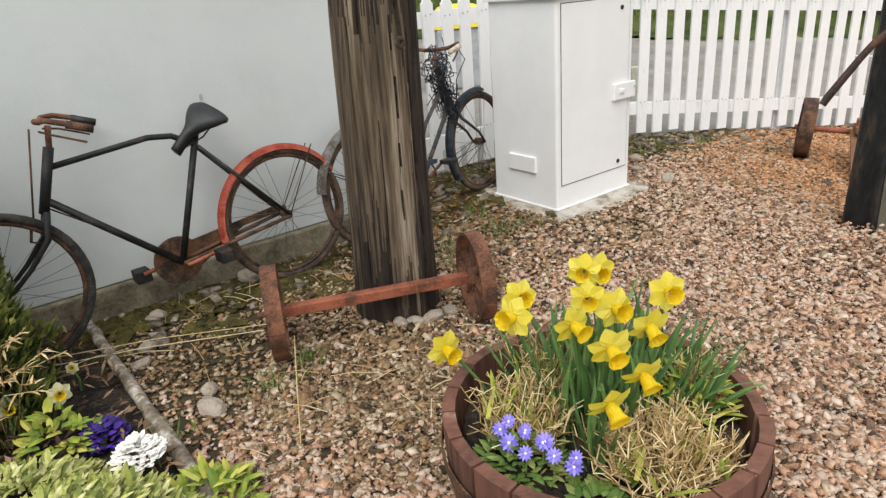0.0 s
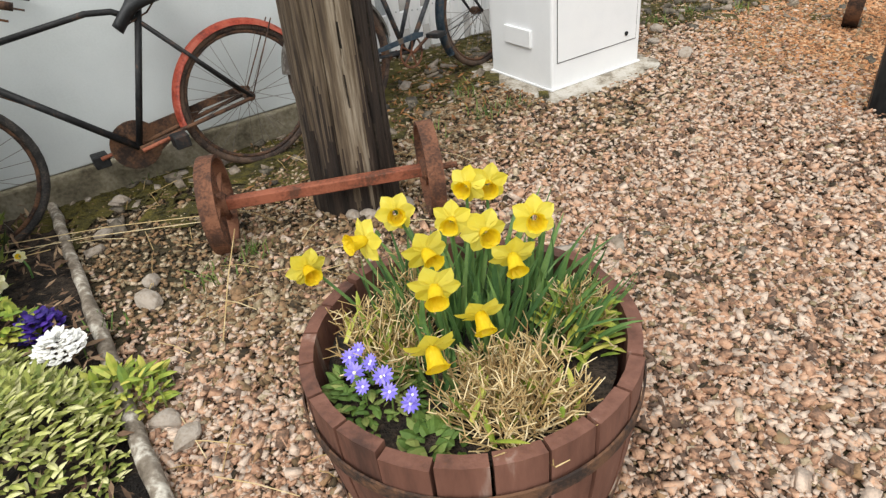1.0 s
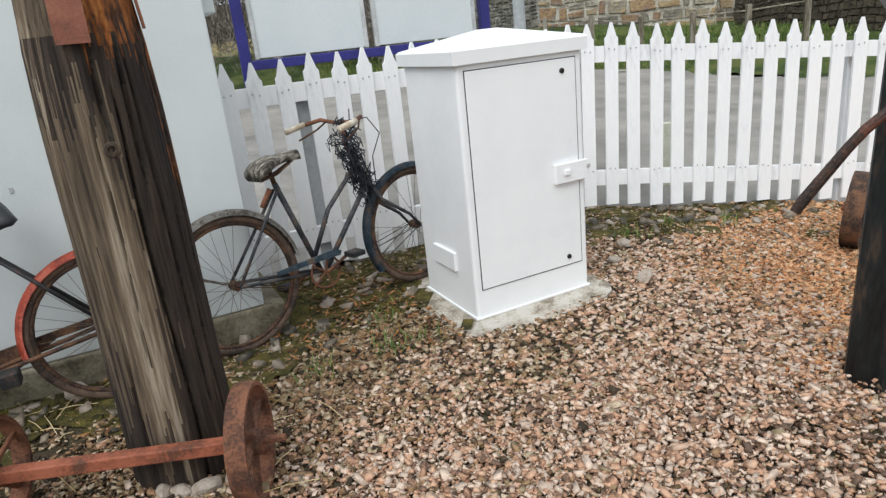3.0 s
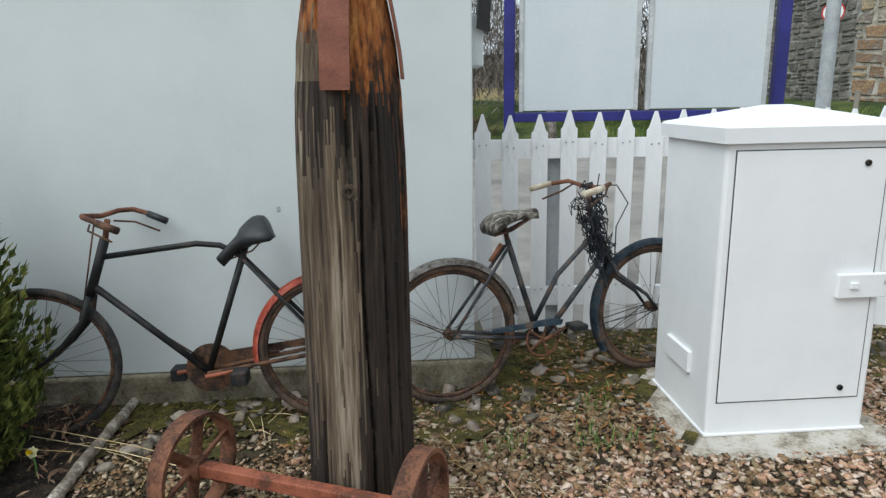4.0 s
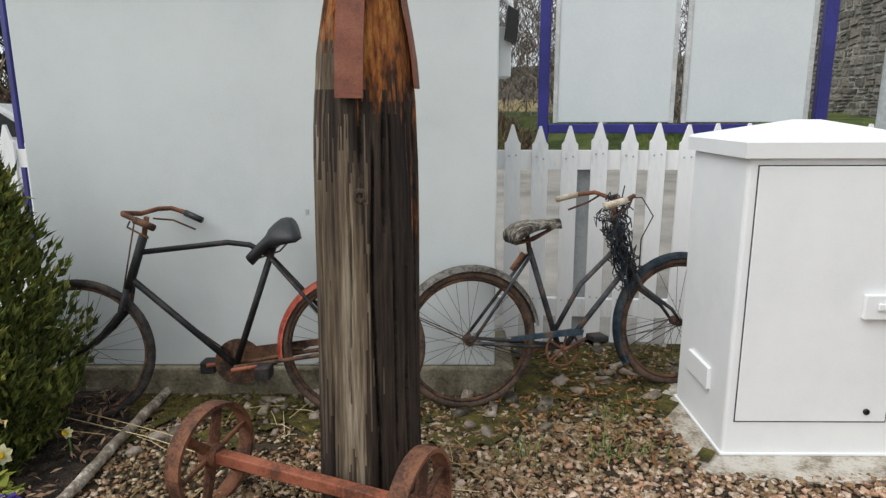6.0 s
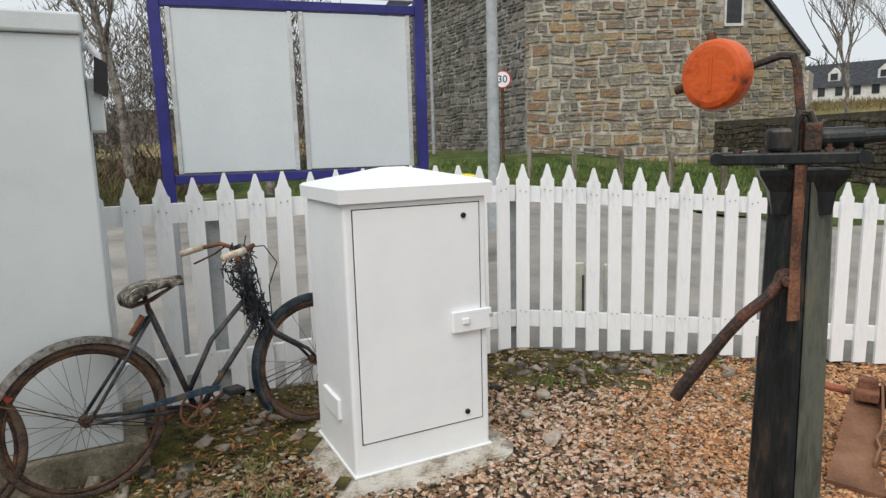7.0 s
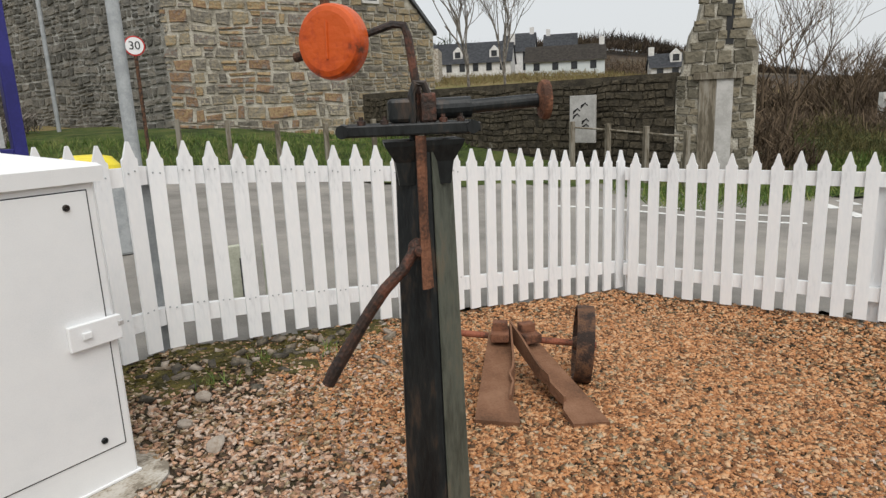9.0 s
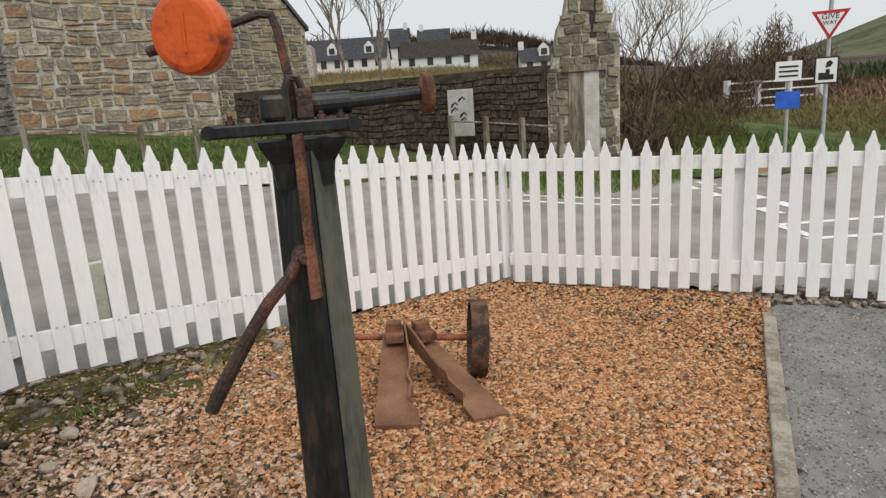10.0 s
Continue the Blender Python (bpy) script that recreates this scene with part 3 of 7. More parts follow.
def fence_run(start, u, count, gap, rails, post_at, label):
    """A straight run of pickets nailed to two rails, camera side; start is the first picket's foot."""
    fence = thing("picket_fence", frame_at((start.x, start.y, 0), u), label, "fence", "white picket fence")
    for k in range(count):
        p = start + u * gap * k
        ob = new("picket", picket)
        ob.parent = fence
        ob.matrix_basis = pose(gap * k + rf.uniform(-0.006, 0.006), rf.uniform(-0.002, 0.002), yard_z(p.x) + 0.04 + rf.uniform(-0.012, 0.012), 0, rf.uniform(-0.6, 0.6), 0)
        if -1.2 < p.x < 3.6:
            for zz in (1.12, 0.27):
                for s in (-0.02, 0.02):
                    na = new("nail", nail_me)
                    na.parent = ob
                    na.matrix_basis = pose(s, -0.022, zz + rf.uniform(-0.008, 0.008))
    end = start + u * gap * (count - 1)
    for z0, z1 in rails:
        bm = bmesh.new()
        x0, x1 = -0.1, gap * (count - 1) + 0.1
        za, zb = yard_z(start.x), yard_z(end.x)
        n = 8
        rows = []
        for k in range(n + 1):
            x = x0 + (x1 - x0) * k / n
            q = start + u * x
            zz = yard_z(q.x)
            rows.append([bm.verts.new((x, y, z + zz)) for y, z in ((0.002, z0), (0.047, z0), (0.047, z1), (0.002, z1))])
        for a, b in zip(rows, rows[1:]):
            for j in range(4):
                bm.faces.new((a[j], a[(j + 1) % 4], b[(j + 1) % 4], b[j]))
        bm.faces.new(rows[0])
        bm.faces.new(rows[-1][::-1])
        part("rail", bm, "white_paint", fence)
    for x, m, w in post_at:
        q = start + u * x
        bm = bmesh.new()
        box(bm, x - w / 2, x + w / 2, 0.05, 0.05 + w, yard_z(q.x) - 0.2, yard_z(q.x) + 1.18, 0.006)
        part("post", bm, m, fence)
    return fence


RAILS = ((0.19, 0.30), (1.08, 1.19))
startA = FB - UA * (0.1635 * 0.95 + 0.1635 * 36)
fence_run(startA, UA, 37, 0.1635, RAILS, ((0.1635 * 24.6, "galv", 0.09), (0.1635 * 5, "white_paint", 0.09)), "white picket fence run behind the bicycles, paint slightly weathered")
fence_run(FB, UB, 25, 0.1635, RAILS, ((-0.07, "galv", 0.08), (0.1635 * 12, "white_paint", 0.09)), "white painted picket fence between yard and road")
fence_run(Vector((5.30, 6.49)), UC, 24, 0.1625, RAILS, ((-0.05, "white_paint", 0.09), (0.1625 * 11.5, "white_paint", 0.09)), "white picket fence run turning away at the corner")


# ---- grey equipment kiosk ----
WU = Vector((0.796, 0.605))
kiosk = thing("equipment_kiosk", frame_at((-2.112, 2.494, 0.035), WU), "large pale grey metal equipment kiosk on a concrete plinth", "kiosk")
L = 2.24
bm = bmesh.new()
box(bm, 0, L, 0, 0.52, 0.155, 1.965, 0.008)
part("body", bm, "kiosk_grey", kiosk)
bm = bmesh.new()
box(bm, -0.02, L + 0.012, -0.02, 0.54, 1.967, 2.055, 0.012)
part("lid", bm, "kiosk_grey", kiosk)
bm = bmesh.new()
box(bm, 0.0, L + 0.10, -0.03, 0.56, -0.12, 0.153, 0.012)
part("plinth", bm, "concrete_shaded", kiosk, "rough concrete plinth with shade put into its colour")
bm = bmesh.new()
box(bm, 1.32, 1.335, -0.004, 0.01, 0.93, 0.955, 0.002)
part("rivet", bm, "galv", kiosk)
bm = bmesh.new()
box(bm, L + 0.002, L + 0.065, 0.10, 0.30, 1.57, 1.80, 0.008)
part("junction_box", bm, "kiosk_grey", kiosk, "grey junction box on the end wall")
arm_bm = bmesh.new()
tube(arm_bm, [(L, 0.14, 1.93), (L + 0.03, 0.12, 1.94), (L + 0.055, 0.10, 1.90), (L + 0.06, 0.10, 1.86)], 0.016, 8)
arm = part("lamp_arm", arm_bm, "car_white", kiosk, "white bracket of a small floodlight")
bm = bmesh.new()
prism(bm, [(L + 0.03, 1.74), (L + 0.085, 1.72), (L + 0.095, 1.86), (L + 0.045, 1.89)], 0.06, 0.16)
part("floodlight", bm, "sign_black", arm, "small black floodlight head")

# ---- white cabinet on its slab ----
CU = Vector((0.798, 0.602))
slab = bmesh.new()
ring = []
for k in range(40):
    a = 2 * math.pi * k / 40
    c, s_ = math.cos(a), math.sin(a)
    e = 1 / max(abs(c) / 0.50, abs(s_) / 0.47, ((abs(c) / 0.50) ** 4 + (abs(s_) / 0.47) ** 4) ** 0.25)
    e *= 1 + 0.06 * noise.noise((c * 2, s_ * 2, 5))
    ring.append((0.335 + c * e, 0.27 + s_ * e))
top = [slab.verts.new((x, y, 0.012 + 0.006 * noise.noise((x * 5, y * 5, 0)))) for x, y in ring]
bot = [slab.verts.new((x * 1.02, y * 1.02, -0.08)) for x, y in ring]
slab.faces.new(top)
for k in range(40):
    slab.faces.new((top[k], bot[k], bot[(k + 1) % 40], top[(k + 1) % 40]))
ob = part("concrete_slab", slab, "concrete")
ob.matrix_basis = frame_at((0.757, 3.92, 0.028), CU)
tagged(ob, "rough-edged concrete slab under the white cabinet", "slab")

cab = thing("utility_cabinet", frame_at((0.757, 3.92, 0.040), CU), "white painted steel utility cabinet with a locked door", "cabinet")
W, D, H = 0.695, 0.56, 1.235
bm = bmesh.new()
box(bm, 0, W, 0, D, 0.0, H, 0.014)
part("body", bm, "cabinet_white", cab)
bm = bmesh.new()
box(bm, -0.008, W + 0.008, -0.008, D + 0.008, 0.0, 0.012, 0.003)
part("base_flange", bm, "cabinet_white", cab)
bm = bmesh.new()
rect = lambda e, z: [bm.verts.new(p) for p in ((-e, -e, z), (W + e, -e, z), (W + e, D + e, z), (-e, D + e, z))]
rows = [rect(0.004, H + 0.002), rect(0.022, H - 0.004), rect(0.024, H + 0.055), rect(0.012, H + 0.066)]
peak = [bm.verts.new((W / 2 - 0.06, D / 2, H + 0.135)), bm.verts.new((W / 2 + 0.06, D / 2, H + 0.135))]
for a, b in zip(rows, rows[1:]):
    for k in range(4):
        bm.faces.new((a[k], a[(k + 1) % 4], b[(k + 1) % 4], b[k]))
r4 = rows[-1]
bm.faces.new((r4[0], r4[1], peak[1], peak[0]))
bm.faces.new((r4[1], r4[2], peak[1]))
bm.faces.new((r4[2], r4[3], peak[0], peak[1]))
bm.faces.new((r4[3], r4[0], peak[0]))
bm.faces.new(rows[0][::-1])
part("lid", bm, "cabinet_white", cab, "shallow pyramid lid")
door_bm = bmesh.new()
box(door_bm, 0.042, W - 0.042, -0.006, 0.02, 0.155, H - 0.035, 0.003)
door = part("door", door_bm, "cabinet_white", cab)
bm = bmesh.new()
box(bm, 0.037, W - 0.037, -0.002, 0.015, 0.150, H - 0.030)
part("door_gap", bm, "seam", cab)
for zz in (0.20, H - 0.09):
    bm = bmesh.new()
    lathe(bm, [(0.013, 0), (0.013, 0.006), (0.009, 0.009), (0.0085, 0.004), (0.001, 0.004)], 14, pose(W - 0.125, -0.006, zz, 90), cap=False)
    part("lock", bm, "black_iron", door, "dark round key lock")
hasp_bm = bmesh.new()
box(hasp_bm, W - 0.20, W + 0.004, -0.030, -0.007, 0.60, 0.70, 0.004)
hasp = part("hasp", hasp_bm, "cabinet_white", door)
bm = bmesh.new()
box(bm, W - 0.155, W - 0.12, -0.042, -0.031, 0.640, 0.668, 0.004)
part("latch", bm, "cabinet_white", hasp)
bm = bmesh.new()
box(bm, W - 0.012, W + 0.012, -0.034, 0.03, 0.655, 0.675, 0.003)
part("hinge_pin", bm, "alu", cab)
vent_bm = bmesh.new()
box(vent_bm, -0.016, 0.003, 0.17, 0.405, 0.215, 0.315, 0.004)
vent = part("vent_cover", vent_bm, "cabinet_white", cab)

# ---- timber buffer post ----
post = thing("timber_post", pose(-0.180, 2.805, 0.0, 0, 0, 12) @ pose(0, 0, 0, 0.9, 1.1, 0), "weathered cracked timber post with rusty iron straps and a tapered top", "post")
bm = bmesh.new()
levels = [(z, 0.975 * r) for z, r in ((-0.1, 0.198), (0.05, 0.197), (0.35, 0.188), (0.7, 0.183), (1.05, 0.180), (1.30, 0.176), (1.48, 0.168), (1.62, 0.155), (1.80, 0.122), (1.98, 0.088), (2.12, 0.062), (2.20, 0.052))]
N = 200
fine = []
for (z0, r0), (z1, r1) in zip(levels, levels[1:]):
    n_ = max(2, int((z1 - z0) / 0.03))
    for k in range(n_):
        fine.append((z0 + (z1 - z0) * k / n_, r0 + (r1 - r0) * k / n_))
fine.append(levels[-1])
# splits along the grain: angle, foot, head, width in degrees, depth, wander
SPLITS = ((-50, -0.1, 1.42, 1.9, 0.045, 5), (-30, 0.3, 1.5, 1.5, 0.03, 6), (-78, 0.5, 1.45, 1.3, 0.022, 6), (-12, 0.0, 1.1, 1.5, 0.028, 6),
          (-100, 0.0, 0.9, 2.2, 0.022, 7), (-64, 1.20, 1.52, 6.0, 0.035, 3), (-118, 0.6, 1.55, 3.0, 0.03, 6), (8, 0.4, 1.5, 2.4, 0.02, 6), (-40, 1.05, 1.5, 3.5, 0.03, 5), (-135, 0.1, 1.3, 3, 0.03, 5))
rings, tone = [], []
for z, r in fine:
    row, trow = [], []
    for k in range(N):
        a = 2 * math.pi * k / N
        deg = math.degrees(a) - (360 if a > math.pi else 0)
        sq = 1 / max(abs(math.cos(a)), abs(math.sin(a)), 0.83 * (abs(math.cos(a)) + abs(math.sin(a))) / 1.12)
        q = r * (0.70 + 0.27 * sq)
        n1 = noise.noise((3.5 * math.cos(a), 3.5 * math.sin(a), z * 0.9))
        n2 = noise.noise((14 * math.cos(a), 14 * math.sin(a), z * 1.1 + 9))
        n3 = noise.noise((38 * math.cos(a), 38 * math.sin(a), z * 2.5 + 3))
        n4 = noise.noise((70 * math.cos(a), 70 * math.sin(a), z * 3 + 1))
        q *= 1 + 0.035 * n1 + 0.016 * n2 + 0.012 * n3 + 0.010 * n4
        rough = smoothstep(1.15, 1.45, z) * (1 - smoothstep(1.9, 2.1, z))
        q -= 0.016 * rough * max(0, noise.noise((9 * math.cos(a), 9 * math.sin(a), z * 4)))
        for i_, (sa, s0, s1, sw, sd, wander) in enumerate(SPLITS):
            if s0 < z < s1:
                c_ = sa + wander * noise.noise((z * 1.6, i_ * 7.3, 0))
                fade = min(1, (z - s0) / 0.15, (s1 - z) / 0.12)
                q -= sd * fade * math.exp(-((deg - c_) / sw * 1.6) ** 2)
        row.append(bm.verts.new((q * math.cos(a), q * math.sin(a), z)))
        edge = 12 * noise.noise((z * 0.9, a * 9, 5)) + 12 * noise.noise((z * 1.8, a * 34, 5)) + 8 * noise.noise((z * 6, a * 50, 2))
        t_ = 1 if -56 + 1.4 * edge < deg < 78 + edge or z < 0.24 + 0.5 * noise.noise((a * 6, z * 0.8, 1)) + 0.35 * noise.noise((a * 26, z, 1)) or 1.32 + 0.45 * noise.noise((a * 18, 0, 4)) + 0.2 * noise.noise((a * 50, 0, 4)) < z < 1.5 else 0
        if z > 1.46 + 0.12 * noise.noise((a * 5, 0, 2)) + 0.14 * noise.noise((a * 22, 0, 2)) + 0.10 * noise.noise((a * 60, 0, 2)) + (0.18 if deg < -70 else 0.0) + (-0.45 if -2 + edge < deg < 60 else 0.0):
            t_ = 2
        if any(s0 < z < s1 and abs(deg - sa - wander * noise.noise((z * 1.6, i_ * 7.3, 0))) < 0.42 * sw for i_, (sa, s0, s1, sw, sd, wander) in enumerate(SPLITS)):
            t_ = 3
        trow.append(t_)
    rings.append(row)
    tone.append(trow)
for i_, (a, b) in enumerate(zip(rings, rings[1:])):
    for k in range(N):
        bm.faces.new((a[k], a[(k + 1) % N], b[(k + 1) % N], b[k])).material_index = tone[i_][k]
bm.faces.new(rings[-1]).material_index = 2
shaft = part("shaft", bm, "timber", post, smooth=True)
shaft.data.materials.append(M["timber_dark"])
shaft.data.materials.append(M["timber_rust"])
shaft.data.materials.append(M["crack"])


def on_post(ang, z, out=0.0):
    for (z0, r0), (z1, r1) in zip(levels, levels[1:]):
        if z0 <= z <= z1:
            r = r0 + (r1 - r0) * (z - z0) / (z1 - z0)
            break
    a = radians(ang)
    return Vector(((r + out) * math.cos(a), (r + out) * math.sin(a), z))


def strap(name, ang, z0, z1, w, out, material, label, t=0.008):
    bm = bmesh.new()
    rows = []
    for k in range(9):
        z = z0 + (z1 - z0) * k / 8
        c = on_post(ang, z, out)
        s = Vector((-math.sin(radians(ang)), math.cos(radians(ang)), 0))
        o = Vector((math.cos(radians(ang)), math.sin(radians(ang)), 0))
        rows.append([bm.verts.new(c + s * w / 2 * i + o * t * j) for i, j in ((-1, 0), (-1, 1), (1, 1), (1, 0))])
    for a, b in zip(rows, rows[1:]):
        for j in range(4):
            bm.faces.new((a[j], a[(j + 1) % 4], b[(j + 1) % 4], b[j]))
    bm.faces.new(rows[0])
    bm.faces.new(rows[-1][::-1])
    return part(name, bm, material, post, label)


strap("iron_strap", -73, 1.49, 2.17, 0.086, 0.004, "strap_iron", "flat rust-red iron strap")
strap("iron_strap", 22, 1.52, 2.17, 0.105, 0.004, "strap_iron", "flat rust-red iron strap")
strap("iron_strap", 112, 1.52, 2.17, 0.105, 0.004, "strap_iron", "flat rust-red iron strap")


bm = bmesh.new()
lathe(bm, [(0.024, -0.004), (0.020, 0.003), (0.012, 0.004), (0.008, -0.003), (0.001, -0.004)], 14, Matrix.Translation(on_post(-64, 1.20, -0.002)) @ pose(0, 0, 0, 0, 0, -64) @ pose(0, 0, 0, 0, 90, 0), cap=False)
part("knot", bm, "timber", post)


# ---- iron wheelsets ----
def iron_wheel(name, parent, x, r, w, spokes, material, thick=0.014):
    """A spoked cast wheel about the x axis."""
    wheel_bm = bmesh.new()
    prof = [(r - thick, -w / 2), (r, -w / 2), (r + 0.001, 0), (r, w / 2), (r - thick, w / 2)]
    n = 40
    rings = [[wheel_bm.verts.new((x + s, q * math.cos(2 * math.pi * k / n), q * math.sin(2 * math.pi * k / n))) for k in range(n)] for q, s in prof]
    rings.append(rings[0])
    for a, b in zip(rings, rings[1:]):
        for k in range(n):
            wheel_bm.faces.new((a[k], a[(k + 1) % n], b[(k + 1) % n], b[k]))
    wheel = part(name, wheel_bm, material, parent, smooth=False)
    bm = bmesh.new()
    lathe(bm, [(0.035, -w * 0.6), (0.045, -w * 0.4), (0.045, w * 0.4), (0.035, w * 0.6)], 20, Matrix.Translation((x, 0, 0)) @ pose(0, 0, 0, 0, 90, 0))
    part("hub", bm, material, wheel)
    for k in range(spokes):
        a = 2 * math.pi * (k + 0.25) / spokes
        bm = bmesh.new()
        c, s = math.cos(a), math.sin(a)
        tube(bm, [(x, 0.03 * c, 0.03 * s), (x, (r - thick / 2) * c, (r - thick / 2) * s)], [0.022, 0.016], 8, flat=0.5)
        part("spoke", bm, material, wheel)
    return wheel


AX0, AX1 = Vector((-0.634, 2.445)), Vector((0.177, 2.651))
axle = thing("iron_wheelset", frame_at((AX0.x, AX0.y, 0.035 + 0.192), AX1 - AX0), "rusty red iron wheelset, two spoked wheels on a bar", "wheelset")
la = (AX1 - AX0).length
iron_wheel("wheel", axle, 0, 0.192, 0.062, 6, "rust")
iron_wheel("wheel", axle, la, 0.192, 0.062, 6, "rust")
bm = bmesh.new()
box(bm, 0.02, la - 0.02, -0.022, 0.022, -0.022, 0.022, 0.005)
part("axle_bar", bm, "red_iron", axle)
bm = bmesh.new()
tube(bm, [(-0.07, 0, 0), (la + 0.11, 0, 0)], 0.013, 10)
part("axle_end", bm, "rust", axle)

BX0, BX1 = Vector((2.96, 5.19)), Vector((3.73, 4.78))
rz = 0.232
b_ang = math.degrees(math.atan2(yard_z(3.75) - yard_z(2.96), (BX1 - BX0).length))
axle2 = thing("iron_wheelset", frame_at((BX0.x, BX0.y, yard_z(BX0.x) + rz), BX1 - BX0) @ pose(0, 0, 0, 0, -b_ang, 0), "dark rusty iron wheelset standing on orange gravel", "wheelset")
lb = (BX1 - BX0).length
iron_wheel("wheel", axle2, 0, rz, 0.10, 6, "rust_dark", 0.022)
iron_wheel("wheel", axle2, lb, rz, 0.10, 6, "rust_dark", 0.022)
bm = bmesh.new()
tube(bm, [(-0.08, 0, 0), (lb + 0.08, 0, 0)], 0.020, 12)
part("axle_bar", bm, "red_iron", axle2)


def iron_plate(p0, p1, q, label, mirror):
    """A tapered iron switch plate: wide worn foot p0-p1 on the gravel, narrow head q at the axle."""
    head = thing("iron_plate", pose(0, 0, 0), label, "iron plate", "pair of iron plates")
    bm = bmesh.new()
    p0, p1, q = Vector(p0), Vector(p1), Vector(q)
    s = (p1 - p0)
    w = s.normalized()
    outer, inner = [], []
    n = 14
    for k in range(n + 1):
        t = k / n
        a = p0.lerp(q - w * 0.072, t)
        b = p1.lerp(q + w * 0.066, t)
        notch = 0.045 * max(0, 1 - abs(t - 0.24) / 0.10) + 0.03 * max(0, 1 - abs(t - 0.42) / 0.10)
        if mirror:
            a = a + w * notch
        else:
            b = b - w * notch
        outer.append(a)
        inner.append(b)
    up = Vector((0, 0, 0.028))
    vs = [[bm.verts.new(x) for x in (a, b, b + up, a + up)] for a, b in zip(outer, inner)]
    for a, b in zip(vs, vs[1:]):
        for j in range(4):
            bm.faces.new((a[j], a[(j + 1) % 4], b[(j + 1) % 4], b[j]))
    bm.faces.new(vs[0])
    bm.faces.new(vs[-1][::-1])
    part("plate", bm, "rust_brown", head)
    edge = outer if mirror else inner
    bm = bmesh.new()
    rows = []
    for k, c in enumerate(edge[3:]):
        h = 0.03 + 0.055 * smoothstep(0, 10, k)
        o = w * (0.012 if mirror else -0.012)
        rows.append([bm.verts.new(x) for x in (c + up * 0.9, c + o + up * 0.9, c + o + up + Vector((0, 0, h)), c + up + Vector((0, 0, h)))])
    for a, b in zip(rows, rows[1:]):
        for j in range(4):
            bm.faces.new((a[j], a[(j + 1) % 4], b[(j + 1) % 4], b[j]))
    bm.faces.new(rows[0])
    bm.faces.new(rows[-1][::-1])
    part("flange", bm, "rust_brown", head)
    bm = bmesh.new()
    f = (q - (p0 + p1) / 2)
    m = frame_at((q.x, q.y, q.z), (f.x, f.y))
    box(bm, -0.16, 0.0, -0.055, 0.055, 0.02, 0.075, 0.008, m)
    part("bearing_block", bm, "rust", head)
    bm = bmesh.new()
    box(bm, -0.10, -0.03, -0.045, 0.045, 0.07, 0.125, 0.008, m)
    part("lug", bm, "rust", head)
    return head


def mid(k, dz):
    p = BX0.lerp(BX1, k)
    return (p.x, p.y, yard_z(p.x) + dz)


iron_plate((2.855, 4.375, yard_z(2.9) + 0.004), (3.065, 4.28, yard_z(3.1) + 0.004), mid(0.43, 0.228), "tapered rusty iron plate resting on the axle and gravel", False)
iron_plate((3.325, 4.20, yard_z(3.35) + 0.004), (3.52, 4.17, yard_z(3.5) + 0.004), mid(0.575, 0.228), "tapered rusty iron plate resting on the axle and gravel", True)


# ---- moss creeping over the yard by the kiosk and the fence ----
def mossy(x, y):
    d = min(abs(side((x, y), FA, FB)) / (FB - FA).length, abs(side((x, y), FB, FC)) / (FC - FB).length if x > 1.2 else 9)
    w = (x + 2.04) * -WU.y + (y - 2.549) * WU.x
    m = 0.9 * (1 - smoothstep(0.1, 1.3, d)) * (1 - smoothstep(2.2, 3.6, x)) + 0.75 * (1 - smoothstep(-0.1, 1.25, -w)) * (1 if x < 0.9 else 0)
    return m + 0.45 * noise.noise((x * 1.5, y * 1.5, 8))


sheet("moss_carpet", [-2.4 + 0.055 * k for k in range(118)], [2.0 + 0.055 * k for k in range(80)],
      lambda x, y: yard_z(x) + 0.018 * noise.noise((x * 1.3, y * 1.3, 3)) + 0.004 + 0.012 * max(0.0, 0.4 + noise.noise((x * 6, y * 6, 3))),
      "moss", lambda x, y: in_yard(x, y) and mossy(x, y) - 0.45 * noise.noise((x * 1.5, y * 1.5, 8)) > 0.22 and mossy(x, y) + 0.75 * noise.noise((x * 2.6, y * 2.6, 2)) + 0.35 * noise.noise((x * 9, y * 9, 2)) > 0.60, "olive green moss spreading over the gravel", "moss")

# ---- ground signal ----
SU = Vector((0.978, -0.209))
sig = thing("ground_signal", frame_at((2.362, 3.458, yard_z(2.36) - 0.03), SU) @ Matrix.Diagonal((0.942, 0.942, 0.974, 1)), "old black iron railway signal post with an orange lamp disc", "signal")
Z0 = yard_z(2.41) - 0.03
zz = lambda z: z - Z0


def column(bm, r0, r1, z0, z1, turn, n=4):
    rows = []
    for k in range(7):
        t = k / 6
        r = r0 + (r1 - r0) * t
        row = []
        for j in range(n):
            a0 = turn + 2 * math.pi * j / n
            for d in (-0.10, 0.10):
                row.append(bm.verts.new((r * math.cos(a0 + d), r * math.sin(a0 + d), z0 + (z1 - z0) * t)))
        rows.append(row)
    for a, b in zip(rows, rows[1:]):
        m = len(a)
        for k in range(m):
            bm.faces.new((a[k], a[(k + 1) % m], b[(k + 1) % m], b[k]))
    bm.faces.new(rows[0][::-1])
    bm.faces.new(rows[-1])
    return bm


